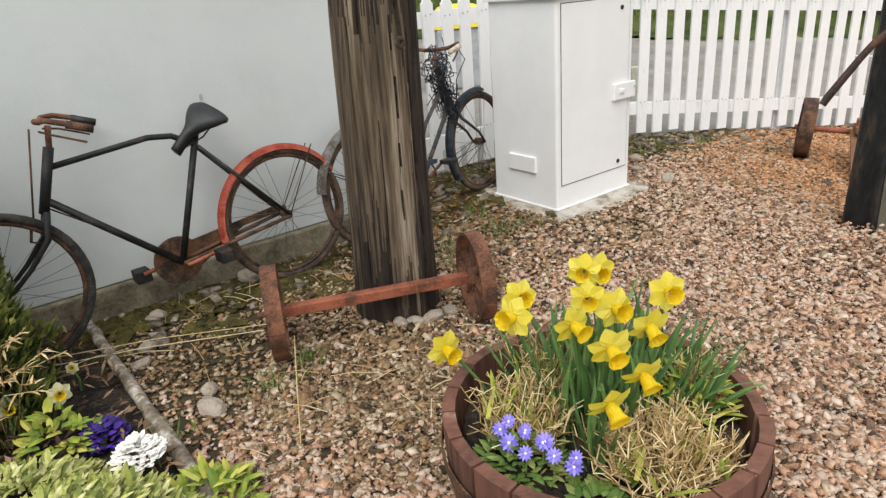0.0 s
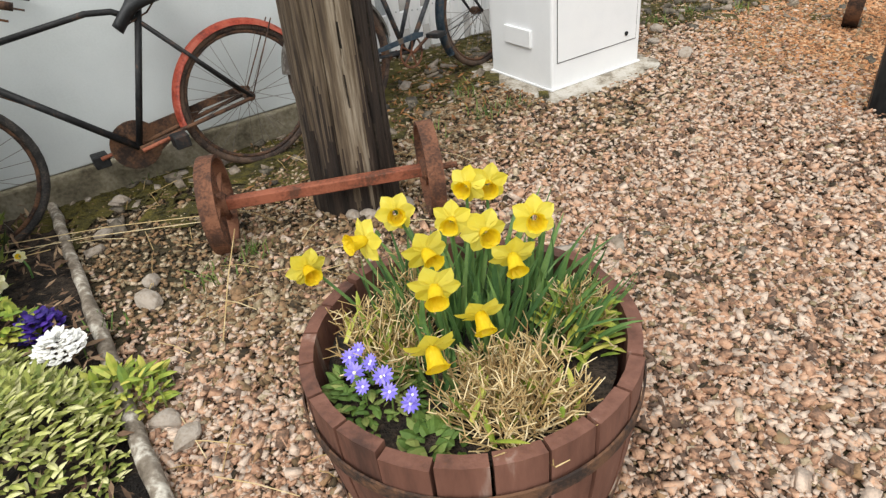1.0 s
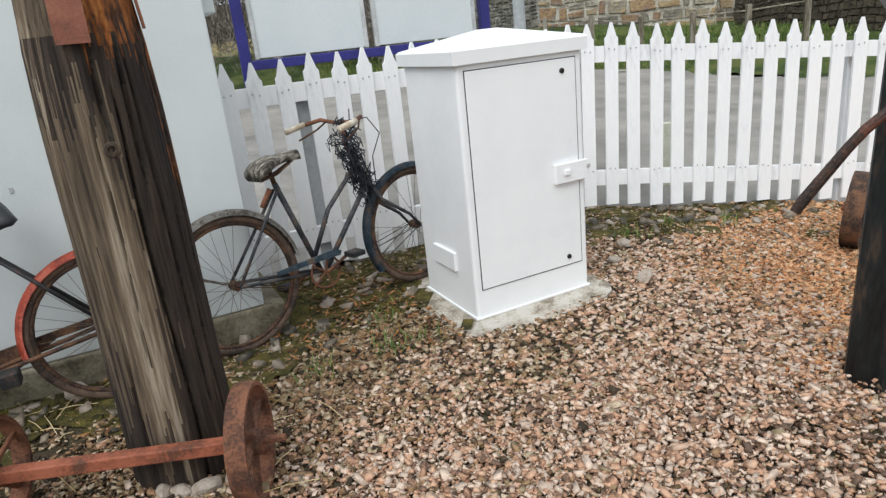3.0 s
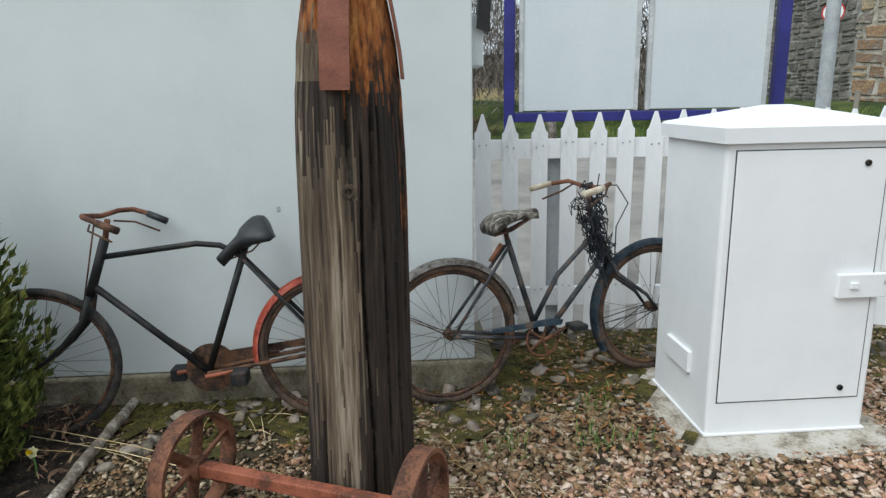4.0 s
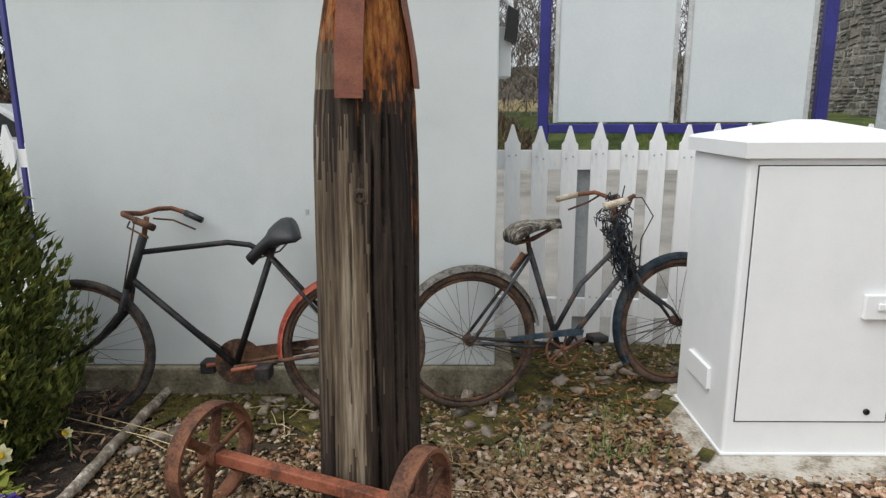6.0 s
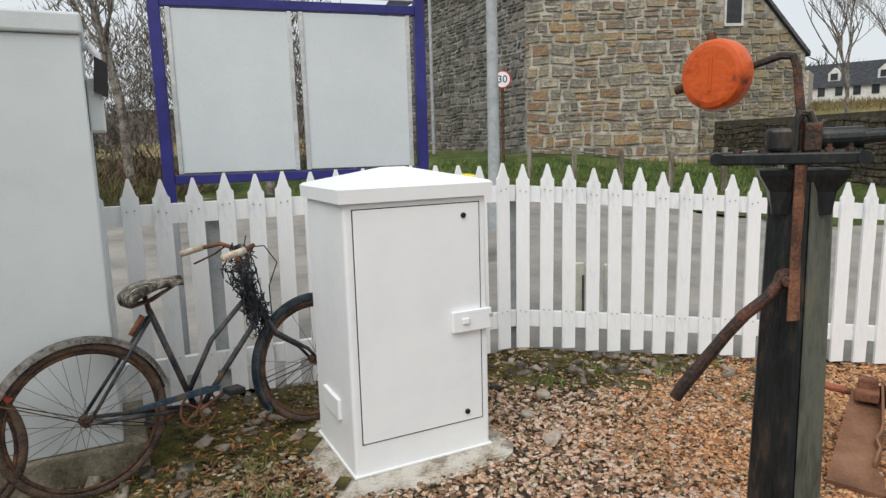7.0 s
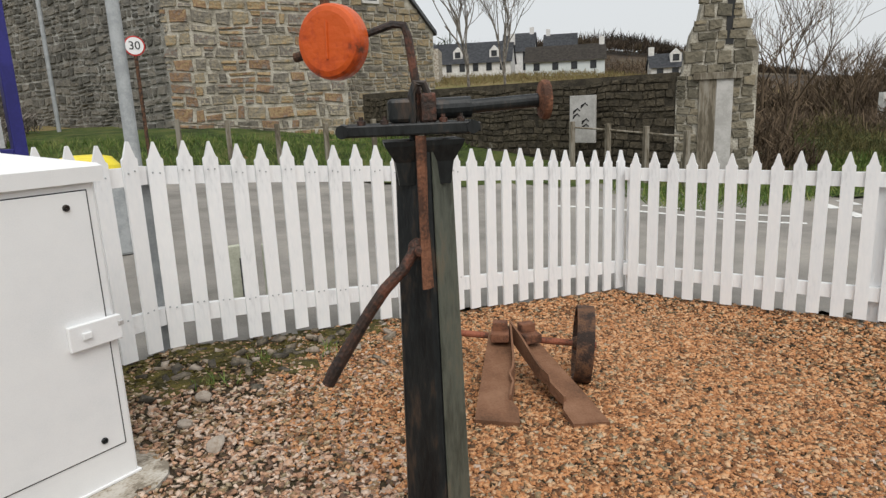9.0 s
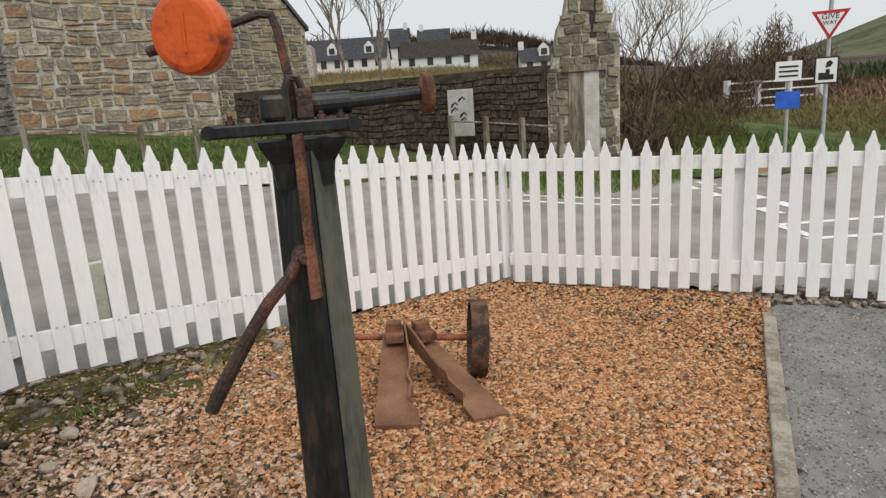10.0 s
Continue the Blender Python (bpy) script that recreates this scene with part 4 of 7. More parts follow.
bm = bmesh.new()
column(bm, 0.118, 0.089, -0.05, zz(1.40), radians(-86))
part("column", bm, "black_iron", sig)
# thin plate that colours the column's right face a paler grey-green
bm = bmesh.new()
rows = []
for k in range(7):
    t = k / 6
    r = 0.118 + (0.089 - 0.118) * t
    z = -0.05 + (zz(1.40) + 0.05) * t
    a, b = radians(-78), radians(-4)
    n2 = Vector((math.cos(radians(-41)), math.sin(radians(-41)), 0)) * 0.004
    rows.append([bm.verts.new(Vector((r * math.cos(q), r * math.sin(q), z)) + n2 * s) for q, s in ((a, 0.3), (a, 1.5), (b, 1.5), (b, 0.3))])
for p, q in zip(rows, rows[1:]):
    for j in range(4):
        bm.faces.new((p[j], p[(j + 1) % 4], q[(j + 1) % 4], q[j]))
part("side_plate", bm, "green_iron", sig, "grey-green plate over the column's right face")
bm = bmesh.new()
rows = []
for z, s in ((1.30, 0.082), (1.37, 0.092), (1.42, 0.122), (1.435, 0.126)):
    rows.append([bm.verts.new((x * s, y * s * 0.8, zz(z))) for x, y in ((-1, -1), (1, -1), (1, 1), (-1, 1))])
for p, q in zip(rows, rows[1:]):
    for j in range(4):
        bm.faces.new((p[j], p[(j + 1) % 4], q[(j + 1) % 4], q[j]))
bm.faces.new(rows[-1])
part("capital", bm, "black_iron", sig)
bm = bmesh.new()
box(bm, -0.25, 0.16, -0.12, -0.09, zz(1.452), zz(1.488), 0.006)
box(bm, -0.25, 0.16, 0.09, 0.12, zz(1.452), zz(1.488), 0.006)
for x in (-0.25, -0.05, 0.06, 0.15):
    box(bm, x, x + 0.03, -0.095, 0.095, zz(1.454), zz(1.484), 0.005)
part("head_frame", bm, "black_iron", sig)
for x in (-0.25, 0.15):
    bm = bmesh.new()
    tube(bm, [(x, -0.125, zz(1.47)), (x, 0.125, zz(1.47))], 0.020, 12)
    part("frame_bar", bm, "black_iron", sig)
bm = bmesh.new()
box(bm, -0.105, -0.015, -0.07, 0.05, zz(1.488), zz(1.56), 0.012)
part("bearing_box", bm, "black_iron", sig)
bm = bmesh.new()
box(bm, -0.004, 0.045, -0.075, 0.02, zz(1.486), zz(1.575), 0.008)
part("saddle_bracket", bm, "iron_brown", sig, "rust-streaked bracket holding the lamp tube")
for x, y in ((-0.19, -0.105), (-0.12, -0.105), (0.06, -0.105), (0.115, -0.105)):
    bm = bmesh.new()
    lathe(bm, [(0.013, 0), (0.013, 0.012), (0.007, 0.014), (0.007, 0.024)], 6, pose(x, y, zz(1.487)))
    part("bolt", bm, "iron_brown", sig)
bm = bmesh.new()
tube(bm, [(0.01, -0.02, zz(1.525)), (0.16, -0.02, zz(1.528))], 0.033, 16)
tube(bm, [(0.15, -0.02, zz(1.528)), (0.395, -0.02, zz(1.540))], 0.0215, 16)
part("lamp_tube", bm, "black_iron", sig)
bm = bmesh.new()
lathe(bm, [(0.024, -0.02), (0.058, -0.010), (0.062, 0.0), (0.060, 0.014), (0.048, 0.018), (0.02, 0.022)], 24, pose(0.40, -0.02, zz(1.540), 0, 90, 0))
part("tube_flange", bm, "rust", sig, "rusty round end flange")
bm = bmesh.new()
tube(bm, [(-0.006, -0.03, zz(1.49)), (-0.012, -0.03, zz(1.60)), (-0.03, -0.03, zz(1.74)), (-0.042, -0.028, zz(1.772)), (-0.075, -0.02, zz(1.776)), (-0.17, 0.0, zz(1.748))], [0.017, 0.016, 0.015, 0.016, 0.016, 0.014], 8, flat=0.75)
part("bracket_arm", bm, "iron_brown", sig)
bm = bmesh.new()
tube(bm, [(-0.030, -0.06, zz(1.42)), (-0.030, -0.06, zz(1.57)), (-0.018, -0.06, zz(1.602)), (0.008, -0.06, zz(1.602)), (0.02, -0.06, zz(1.57)), (0.02, -0.06, zz(1.50))], 0.013, 8)
part("clevis", bm, "black_iron", sig)
dm = pose(-0.262, -0.01, zz(1.732), 0, 0, -28) @ pose(0, 0, 0, 90, 0, 0)
disc_bm = bmesh.new()
lathe(disc_bm, [(0.004, 0.034), (0.085, 0.034), (0.100, 0.030), (0.107, 0.020), (0.110, 0.0), (0.110, -0.030), (0.102, -0.036), (0.004, -0.036)], 48, dm)
disc = part("lamp_disc", disc_bm, "orange_enamel", sig, "orange painted round lamp disc", smooth=False)
bm = bmesh.new()
tube(bm, [dm @ Vector((0.0, -0.05, 0.036)), dm @ Vector((0.004, 0.055, 0.036))], 0.004, 6)
part("scratch_rib", bm, "orange_enamel", disc)
for p, q in (((-0.104, -0.03, -0.005), (-0.140, -0.036, -0.005)), ((-0.02, 0.105, -0.01), (-0.024, 0.130, -0.01))):
    bm = bmesh.new()
    tube(bm, [dm @ Vector(p), dm @ Vector(q)], 0.015, 10)
    part("lug", bm, "rust_dark", disc)
bm = bmesh.new()
pts = [(-0.04, -0.10, zz(1.115)), (-0.085, -0.112, zz(1.05)), (-0.15, -0.118, zz(0.99)), (-0.20, -0.118, zz(0.925)), (-0.33, -0.12, zz(0.735)), (-0.352, -0.12, zz(0.695))]
tube(bm, pts, [0.020, 0.020, 0.021, 0.021, 0.024, 0.022], 10, flat=0.85)
part("lever", bm, "iron_brown", sig, "long drooping rusty iron lever")
bm = bmesh.new()
lathe(bm, [(0.034, 0), (0.034, 0.02), (0.018, 0.024), (0.016, 0.045), (0.008, 0.047)], 16, pose(-0.035, -0.085, zz(1.105), 90))
part("pivot_boss", bm, "iron_brown", sig)
bm = bmesh.new()
tube(bm, [(-0.012, -0.105, zz(1.45)), (-0.015, -0.112, zz(1.2)), (-0.012, -0.120, zz(0.985))], [0.024, 0.020, 0.026], 8, flat=0.5)
part("pull_rod", bm, "rust", sig)


# ---- bicycles ----
def bike_wheel(name, bikeob, x, r, tyre, rim, seed, missing=0.0):
    wheel_bm = bmesh.new()
    tube(wheel_bm, circle((x, 0, r), r - 0.018, 48), 0.019, 10, closed=True)
    wheel = part(name, wheel_bm, tyre, bikeob, smooth=True)
    bm = bmesh.new()
    tube(bm, circle((x, 0, r), r - 0.041, 48), 0.010, 6, closed=True, flat=1.3)
    part("rim", bm, rim, wheel, smooth=True)
    rng = random.Random(seed)
    bm = bmesh.new()
    for k in range(32):
        if rng.random() < missing:
            continue
        a = 2 * math.pi * k / 32
        b = a + (0.9 if k % 2 else -0.9)
        s = 0.028 if k % 4 < 2 else -0.028
        tube(bm, [(x + 0.022 * math.cos(b), s, r + 0.022 * math.sin(b)), (x + (r - 0.045) * math.cos(a), 0, r + (r - 0.045) * math.sin(a))], 0.0014, 4, caps=False)
    part("spokes", bm, "spoke", wheel)
    bm = bmesh.new()
    tube(bm, [(x, -0.05, r), (x, -0.03, r), (x, -0.028, r), (x, 0.028, r), (x, 0.03, r), (x, 0.05, r)], [0.012, 0.012, 0.024, 0.024, 0.012, 0.012], 12)
    part("hub", bm, "rust_dark", wheel)
    return wheel


def mudguard(bikeob, x, r, a0, a1, material, label, w=0.028, out=0.012):
    bm = bmesh.new()
    rows = []
    n = 28
    for k in range(n + 1):
        a = radians(a0 + (a1 - a0) * k / n)
        row = []
        for s, d in ((-1, -0.020), (-0.85, -0.004), (0, 0.008), (0.85, -0.004), (1, -0.020)):
            q = r + out + d
            row.append(bm.verts.new((x + q * math.cos(a), s * w, r + q * math.sin(a))))
        rows.append(row)
    for a, b in zip(rows, rows[1:]):
        for j in range(4):
            bm.faces.new((a[j], a[j + 1], b[j + 1], b[j]))
    bmesh.ops.solidify(bm, geom=bm.faces[:], thickness=0.0015)
    return part("mudguard", bm, material, bikeob, label, smooth=True)


def bar(bikeob, name, pts, r, material, n=10, label="", flat=1.0):
    bm = bmesh.new()
    tube(bm, pts, r, n, flat=flat)
    return part(name, bm, material, bikeob, label, smooth=True)


def saddle(bikeob, m, material, label, torn=False):
    bm = bmesh.new()
    rows = []
    for k in range(13):
        t = k / 12
        x = 0.14 - 0.27 * t
        w = 0.022 + 0.085 * smoothstep(0.30, 0.9, t) - 0.02 * smoothstep(0.92, 1.0, t)
        h = 0.02 * math.sin(t * 3.0) - 0.015 * smoothstep(0.8, 1, t)
        row = []
        for j in range(9):
            a = math.pi * j / 8
            row.append((x, w * math.cos(a), h + (0.045 if w > 0.06 else 0.035) * math.sin(a) ** 0.6 - 0.02))
        for j in range(7):
            a = math.pi * (j + 1) / 8
            row.append((x, -w * math.cos(a) * 0.8, h - 0.035))
        rows.append([bm.verts.new(m @ Vector(p)) for p in row])
    c = len(rows[0])
    for a, b in zip(rows, rows[1:]):
        for k in range(c):
            bm.faces.new((a[k], a[(k + 1) % c], b[(k + 1) % c], b[k]))
    bm.faces.new(rows[0][::-1])
    bm.faces.new(rows[-1])
    sad = part("saddle", bm, material, bikeob, label, smooth=True)
    bm = bmesh.new()
    if torn:
        for s in (-0.06, -0.035, 0, 0.035, 0.06):
            tube(bm, [m @ Vector((-0.125, s, 0.0)), m @ Vector((-0.12, s * 0.9, -0.05)), m @ Vector((-0.02, s * 0.5, -0.055)), m @ Vector((0.10, s * 0.2, -0.025))], 0.004, 6)
    else:
        for s in (-0.022, 0.022):
            tube(bm, [m @ Vector((0.11, s * 0.5, -0.02)), m @ Vector((0.0, s, -0.055)), m @ Vector((-0.10, s * 1.6, -0.03))], 0.004, 6)
    part("springs", bm, "rust_dark", sad)
    return sad


def lean_frame(rear, front, lean):
    u = Vector((front[0] - rear[0], front[1] - rear[1], 0))
    return frame_at((rear[0], rear[1], 0.033), u) @ pose(0, 0, 0, lean, 0, 0)


# the gentleman's bicycle against the kiosk
B1R, B1F = (-0.725, 3.254), (-1.695, 2.448)
b1 = thing("bicycle", lean_frame(B1R, B1F, 4) @ Matrix.Scale(0.975, 4), "rusty black roadster bicycle, red rear mudguard, leaning on the kiosk", "bicycle")
WB, R1 = 1.285, 0.345
bike_wheel("wheel", b1, 0, R1, "tyre_muddy", "rust_dark", 1, 0.1)
bike_wheel("wheel", b1, WB, R1, "tyre", "rust_dark", 2, 0.35)
BB = Vector((0.565, 0, 0.262))
ST = Vector((0.372, 0, 0.80))
HT, HB = Vector((0.968, 0, 0.845)), Vector((1.040, 0, 0.665))
bar(b1, "seat_tube", [BB, ST + Vector((-0.012, 0, 0.04))], 0.0155, "bike_black")
bar(b1, "top_tube", [ST + Vector((0.006, 0, -0.01)), ST + Vector((0.10, 0, 0.045)), ST.lerp(HT, 0.34) + Vector((0, 0, 0.042)), HT + Vector((0.005, 0, -0.03))], 0.0135, "bike_black")
bar(b1, "down_tube", [BB, HB + Vector((-0.005, 0, 0.03))], 0.016, "bike_black")
bar(b1, "head_tube", [HT + Vector((-0.01, 0, 0.05)), HB + Vector((0.008, 0, -0.03))], 0.021, "bike_black")
for s in (-1, 1):
    bar(b1, "seat_stay", [ST + Vector((0, 0.02 * s, -0.02)), (0.0, 0.058 * s, R1)], 0.010 if s < 0 else 0.009, "bike_black")
    bar(b1, "chain_stay", [BB + Vector((0, 0.03 * s, 0)), (0.0, 0.058 * s, R1)], 0.010, "rust_dark")
    bar(b1, "fork_blade", [HB + Vector((0.0, 0.03 * s, -0.02)), HB + Vector((0.03, 0.048 * s, -0.13)), (WB - 0.125, 0.052 * s, R1 + 0.09), (WB - 0.045, 0.052 * s, R1 + 0.02), (WB, 0.052 * s, R1)], [0.015, 0.015, 0.012, 0.010, 0.010], "bike_black", flat=0.8)
    bar(b1, "mudguard_stay", [(0, 0.05 * s, R1), (-0.20, 0.03 * s, R1 + 0.33)], 0.003, "rust_dark", 6)
bar(b1, "stem", [HT + Vector((-0.01, 0, 0.04)), HT + Vector((-0.03, 0, 0.135))], 0.0125, "rust")
HBAR = HT + Vector((-0.032, 0, 0.14))
ht = radians(-14)


def turn_bar(p):
    q = Vector((p[0], 0.82 * p[1], p[2]))
    return HBAR + Vector((q.x * math.cos(ht) - q.y * math.sin(ht), q.x * math.sin(ht) + q.y * math.cos(ht), q.z))


bar(b1, "handlebar", [turn_bar(p) for p in ((-0.15, -0.22, -0.03), (-0.08, -0.225, 0.0), (-0.01, -0.21, 0.022), (0.03, -0.15, 0.022), (0.03, 0, 0.01), (0.03, 0.15, 0.022), (-0.01, 0.21, 0.022), (-0.08, 0.225, 0.0), (-0.15, 0.22, -0.03))], 0.0115, "rust")
for s in (-1, 1):
    bar(b1, "grip", [turn_bar((-0.165, 0.22 * s, -0.035)), turn_bar((-0.075, 0.225 * s, -0.001))], 0.016, "rust_dark" if s > 0 else "leather", label="worn handlebar grip")
    bar(b1, "brake_lever", [turn_bar((0.03, 0.10 * s, -0.02)), turn_bar((-0.02, 0.20 * s, -0.035)), turn_bar((-0.13, 0.215 * s, -0.08))], 0.0045, "rust_dark", 6)
bar(b1, "brake_rod", [HT + Vector((0.035, -0.025, 0.13)), HB + Vector((0.05, -0.035, -0.06))], 0.004, "rust_dark", 6)
bar(b1, "brake_rod", [HB + Vector((-0.02, -0.028, -0.02)), BB + Vector((0.03, -0.028, 0.05))], 0.0035, "rust_dark", 6)
bar(b1, "brake_stirrup", [HB + Vector((0.055, -0.045, -0.05)), HB + Vector((0.08, -0.045, -0.14)), HB + Vector((0.05, -0.03, -0.15))], 0.006, "rust_dark", 6)
saddle(b1, Matrix.Translation(ST + Vector((-0.005, 0.015, 0.062))) @ pose(0, 0, 0, -30, 36, 0), "leather", "worn black padded saddle, tilted nose down")
bar(b1, "seat_post", [ST, ST + Vector((-0.022, 0, 0.07))], 0.012, "rust_dark")
mudguard(b1, 0, R1, -8, 150, "red_paint", "chipped red rear mudguard")
bm = bmesh.new()
prism(bm, [(BB.x + 0.115 * math.cos(a), BB.z + 0.115 * math.sin(a)) for a in [radians(-150 + 12 * k) for k in range(25)]] + [(0.02, R1 + 0.045), (-0.03, R1 + 0.03), (-0.03, R1 + 0.012), (0.22, R1 - 0.01)], -0.062, -0.05)
part("chain_case", bm, "rust_dark", b1, "open rusty chain case")
bm = bmesh.new()
for k in range(8):
    a = 2 * math.pi * k / 8
    tube(bm, [BB + Vector((0, -0.066, 0)), BB + Vector((0.085 * math.cos(a), -0.066, 0.085 * math.sin(a)))], 0.006, 6)
tube(bm, circle(BB + Vector((0, -0.066, 0)), 0.088, 24), 0.006, 6, closed=True)
part("chainring", bm, "rust_dark", b1)
for s, a in ((-1, radians(-8)), (1, radians(172))):
    e = BB + Vector((0.165 * math.cos(a), s * 0.075, 0.165 * math.sin(a)))
    cr = bar(b1, "crank", [BB + Vector((0, s * 0.075, 0)), e], 0.010, "red_iron", 8)
    bm = bmesh.new()
    box(bm, e.x - 0.035, e.x + 0.035, min(e.y, e.y + s * 0.09), max(e.y, e.y + s * 0.09), e.z - 0.045, e.z + 0.015, 0.006)
    part("pedal", bm, "bike_black", cr)

# the lady's bicycle against the fence
B2R, B2F = (-0.339, 3.648), (0.351, 4.538)
b2 = thing("bicycle", lean_frame(B2R, B2F, -4), "rusty grey step-through bicycle with torn saddle, leaning by the cabinet", "bicycle")
W2, R2 = 1.130, 0.340
bike_wheel("wheel", b2, 0, R2, "tyre_muddy", "rust_dark", 3, 0.15)
bike_wheel("wheel", b2, W2, R2, "tyre_muddy", "rust_dark", 4, 0.5)
BB2, ST2 = Vector((0.465, 0, 0.268)), Vector((0.312, 0, 0.768))
HT2, HB2 = Vector((0.785, 0, 0.80)), Vector((0.870, 0, 0.635))
bar(b2, "seat_tube", [BB2, ST2], 0.0145, "bike_grey")
bar(b2, "upper_tube", [BB2.lerp(ST2, 0.16) + Vector((0.005, 0, 0)), BB2.lerp(HT2, 0.5) + Vector((-0.045, 0, 0.035)), HT2 + Vector((0.005, 0, -0.045))], 0.0125, "bike_grey")
bar(b2, "lower_tube", [BB2 + Vector((0.04, 0, 0.0)), HB2 + Vector((-0.01, 0, 0.03))], 0.014, "bike_grey")
bar(b2, "head_tube", [HT2 + Vector((-0.012, 0, 0.035)), HB2 + Vector((0.01, 0, -0.03))], 0.020, "bike_grey")
for s in (-1, 1):
    bar(b2, "seat_stay", [ST2 + Vector((0, 0.02 * s, -0.03)), (0.0, 0.055 * s, R2)], 0.008, "bike_grey")
    bar(b2, "chain_stay", [BB2 + Vector((0, 0.03 * s, 0)), (0.0, 0.055 * s, R2)], 0.009, "bike_grey")
    bar(b2, "fork_blade", [HB2 + Vector((0.0, 0.03 * s, -0.02)), HB2 + Vector((0.03, 0.045 * s, -0.09)), (W2 - 0.06, 0.05 * s, R2 + 0.08), (W2, 0.05 * s, R2)], [0.014, 0.014, 0.011, 0.009], "bike_grey", flat=0.8)
    bar(b2, "mudguard_stay", [(0, 0.05 * s, R2), (-0.30, 0.03 * s, R2 + 0.16)], 0.0028, "rust_dark", 6)
    bar(b2, "mudguard_stay", [(0, 0.05 * s, R2), (0.27, 0.03 * s, R2 - 0.10)], 0.0028, "rust_dark", 6)
    bar(b2, "mudguard_stay", [(W2, 0.05 * s, R2), (W2 - 0.31, 0.03 * s, R2 - 0.15)], 0.0028, "bike_grey", 6)
    bar(b2, "mudguard_stay", [(W2, 0.05 * s, R2), (W2 - 0.335, 0.03 * s, R2 - 0.05)], 0.0028, "bike_grey", 6)
mudguard(b2, 0, R2, 8, 172, "mudguard_grey", "dented grey rear mudguard", 0.031, 0.020)
mudguard(b2, W2, R2, 76, 214, "bike_blue", "faded blue front mudguard", 0.030, 0.018)
bar(b2, "stem", [HT2 + Vector((-0.012, 0, 0.03)), HT2 + Vector((-0.03, 0, 0.165))], 0.012, "rust")
H2 = HT2 + Vector((-0.03, 0, 0.17))
bar(b2, "handlebar", [H2 + Vector(p) for p in ((-0.17, -0.26, 0.015), (-0.08, -0.25, 0.03), (0.0, -0.19, 0.045), (0.03, -0.08, 0.02), (0.03, 0.08, 0.02), (0.0, 0.19, 0.045), (-0.08, 0.25, 0.03), (-0.17, 0.26, 0.015))], 0.011, "rust")
for s in (-1, 1):
    bar(b2, "grip", [H2 + Vector((-0.185, 0.262 * s, 0.01)), H2 + Vector((-0.07, 0.248 * s, 0.033))], 0.0155, "cream", label="cream plastic handlebar grip")
    bar(b2, "brake_lever", [H2 + Vector((0.01, 0.16 * s, 0.03)), H2 + Vector((-0.03, 0.20 * s, -0.005)), H2 + Vector((-0.13, 0.235 * s, -0.045))], 0.005, "rust_dark", 6)
for k, dy in enumerate((-0.05, 0.06)):
    bar(b2, "brake_cable", [H2 + Vector((0.02, dy, 0.03)), H2 + Vector((0.10, dy * 2, 0.03)), H2 + Vector((0.15, dy * 2.4, -0.06)), H2 + Vector((0.13, dy, -0.18)), HB2 + Vector((0.03, dy * 0.3, 0.0))], 0.0032, "net", 6)
saddle(b2, Matrix.Translation(ST2 + Vector((0.02, 0, 0.10))) @ pose(0, 0, 0, 0, -10, 0), "saddle_torn", "torn grey saddle with bare rusty springs", True)
bar(b2, "seat_post", [ST2, ST2 + Vector((-0.012, 0, 0.07))], 0.012, "rust_dark")
bar(b2, "seat_clamp", [ST2 + Vector((-0.03, -0.0, -0.02)), ST2 + Vector((-0.09, 0, -0.10))], 0.013, "rust", 8)
bm = bmesh.new()
prism(bm, [(0.20, R2 + 0.012), (0.32, R2 + 0.018), (BB2.x + 0.05, BB2.z + 0.098), (BB2.x + 0.11, BB2.z + 0.085), (BB2.x + 0.10, BB2.z + 0.062), (BB2.x - 0.04, BB2.z + 0.066), (0.30, R2 - 0.008), (0.20, R2 - 0.006)], -0.062, -0.048)
part("chain_guard", bm, "bike_blue", b2, "faded blue chain guard")
bm = bmesh.new()
tube(bm, circle(BB2 + Vector((0, -0.052, 0)), 0.085, 28), 0.006, 6, closed=True)
for k in range(5):
    a = 2 * math.pi * k / 5
    tube(bm, [BB2 + Vector((0, -0.052, 0)), BB2 + Vector((0.085 * math.cos(a), -0.052, 0.085 * math.sin(a)))], 0.006, 6)
part("chainring", bm, "rust", b2)
for s, a in ((-1, radians(22)), (1, radians(202))):
    e = BB2 + Vector((0.165 * math.cos(a), s * 0.07, 0.165 * math.sin(a)))
    cr = bar(b2, "crank", [BB2 + Vector((0, s * 0.07, 0)), e], 0.009, "rust", 8)
    bm = bmesh.new()
    box(bm, e.x - 0.04, e.x + 0.04, min(e.y, e.y + s * 0.09), max(e.y, e.y + s * 0.09), e.z - 0.014, e.z + 0.014, 0.006)
    part("pedal", bm, "bike_black", cr)
rn = random.Random(8)
bm = bmesh.new()
for k in range(130):
    t = rn.random()
    c = H2.lerp(HB2 + Vector((-0.03, 0, -0.02)), t)
    pts = []
    d = Vector((rn.gauss(0, 0.028), rn.gauss(0, 0.04), rn.gauss(0, 0.03)))
    for j in range(6):
        d = d * 0.7 + Vector((rn.gauss(0, 0.022), rn.gauss(0, 0.03), rn.gauss(-0.012, 0.035)))
        pts.append(c + d)
    tube(bm, pts, 0.003, 4)
part("tangled_net", bm, "net", b2, "tangled black netting of a lost basket")


# ---- half-barrel planter ----
BC = Vector((0.388, 1.375))
barrel = thing("barrel_planter", pose(BC.x, BC.y, 0.035), "half-barrel planter of brown wooden staves with peeling paint", "planter")
RT, RB, HB_ = 0.345, 0.29, 0.442
ns = 22


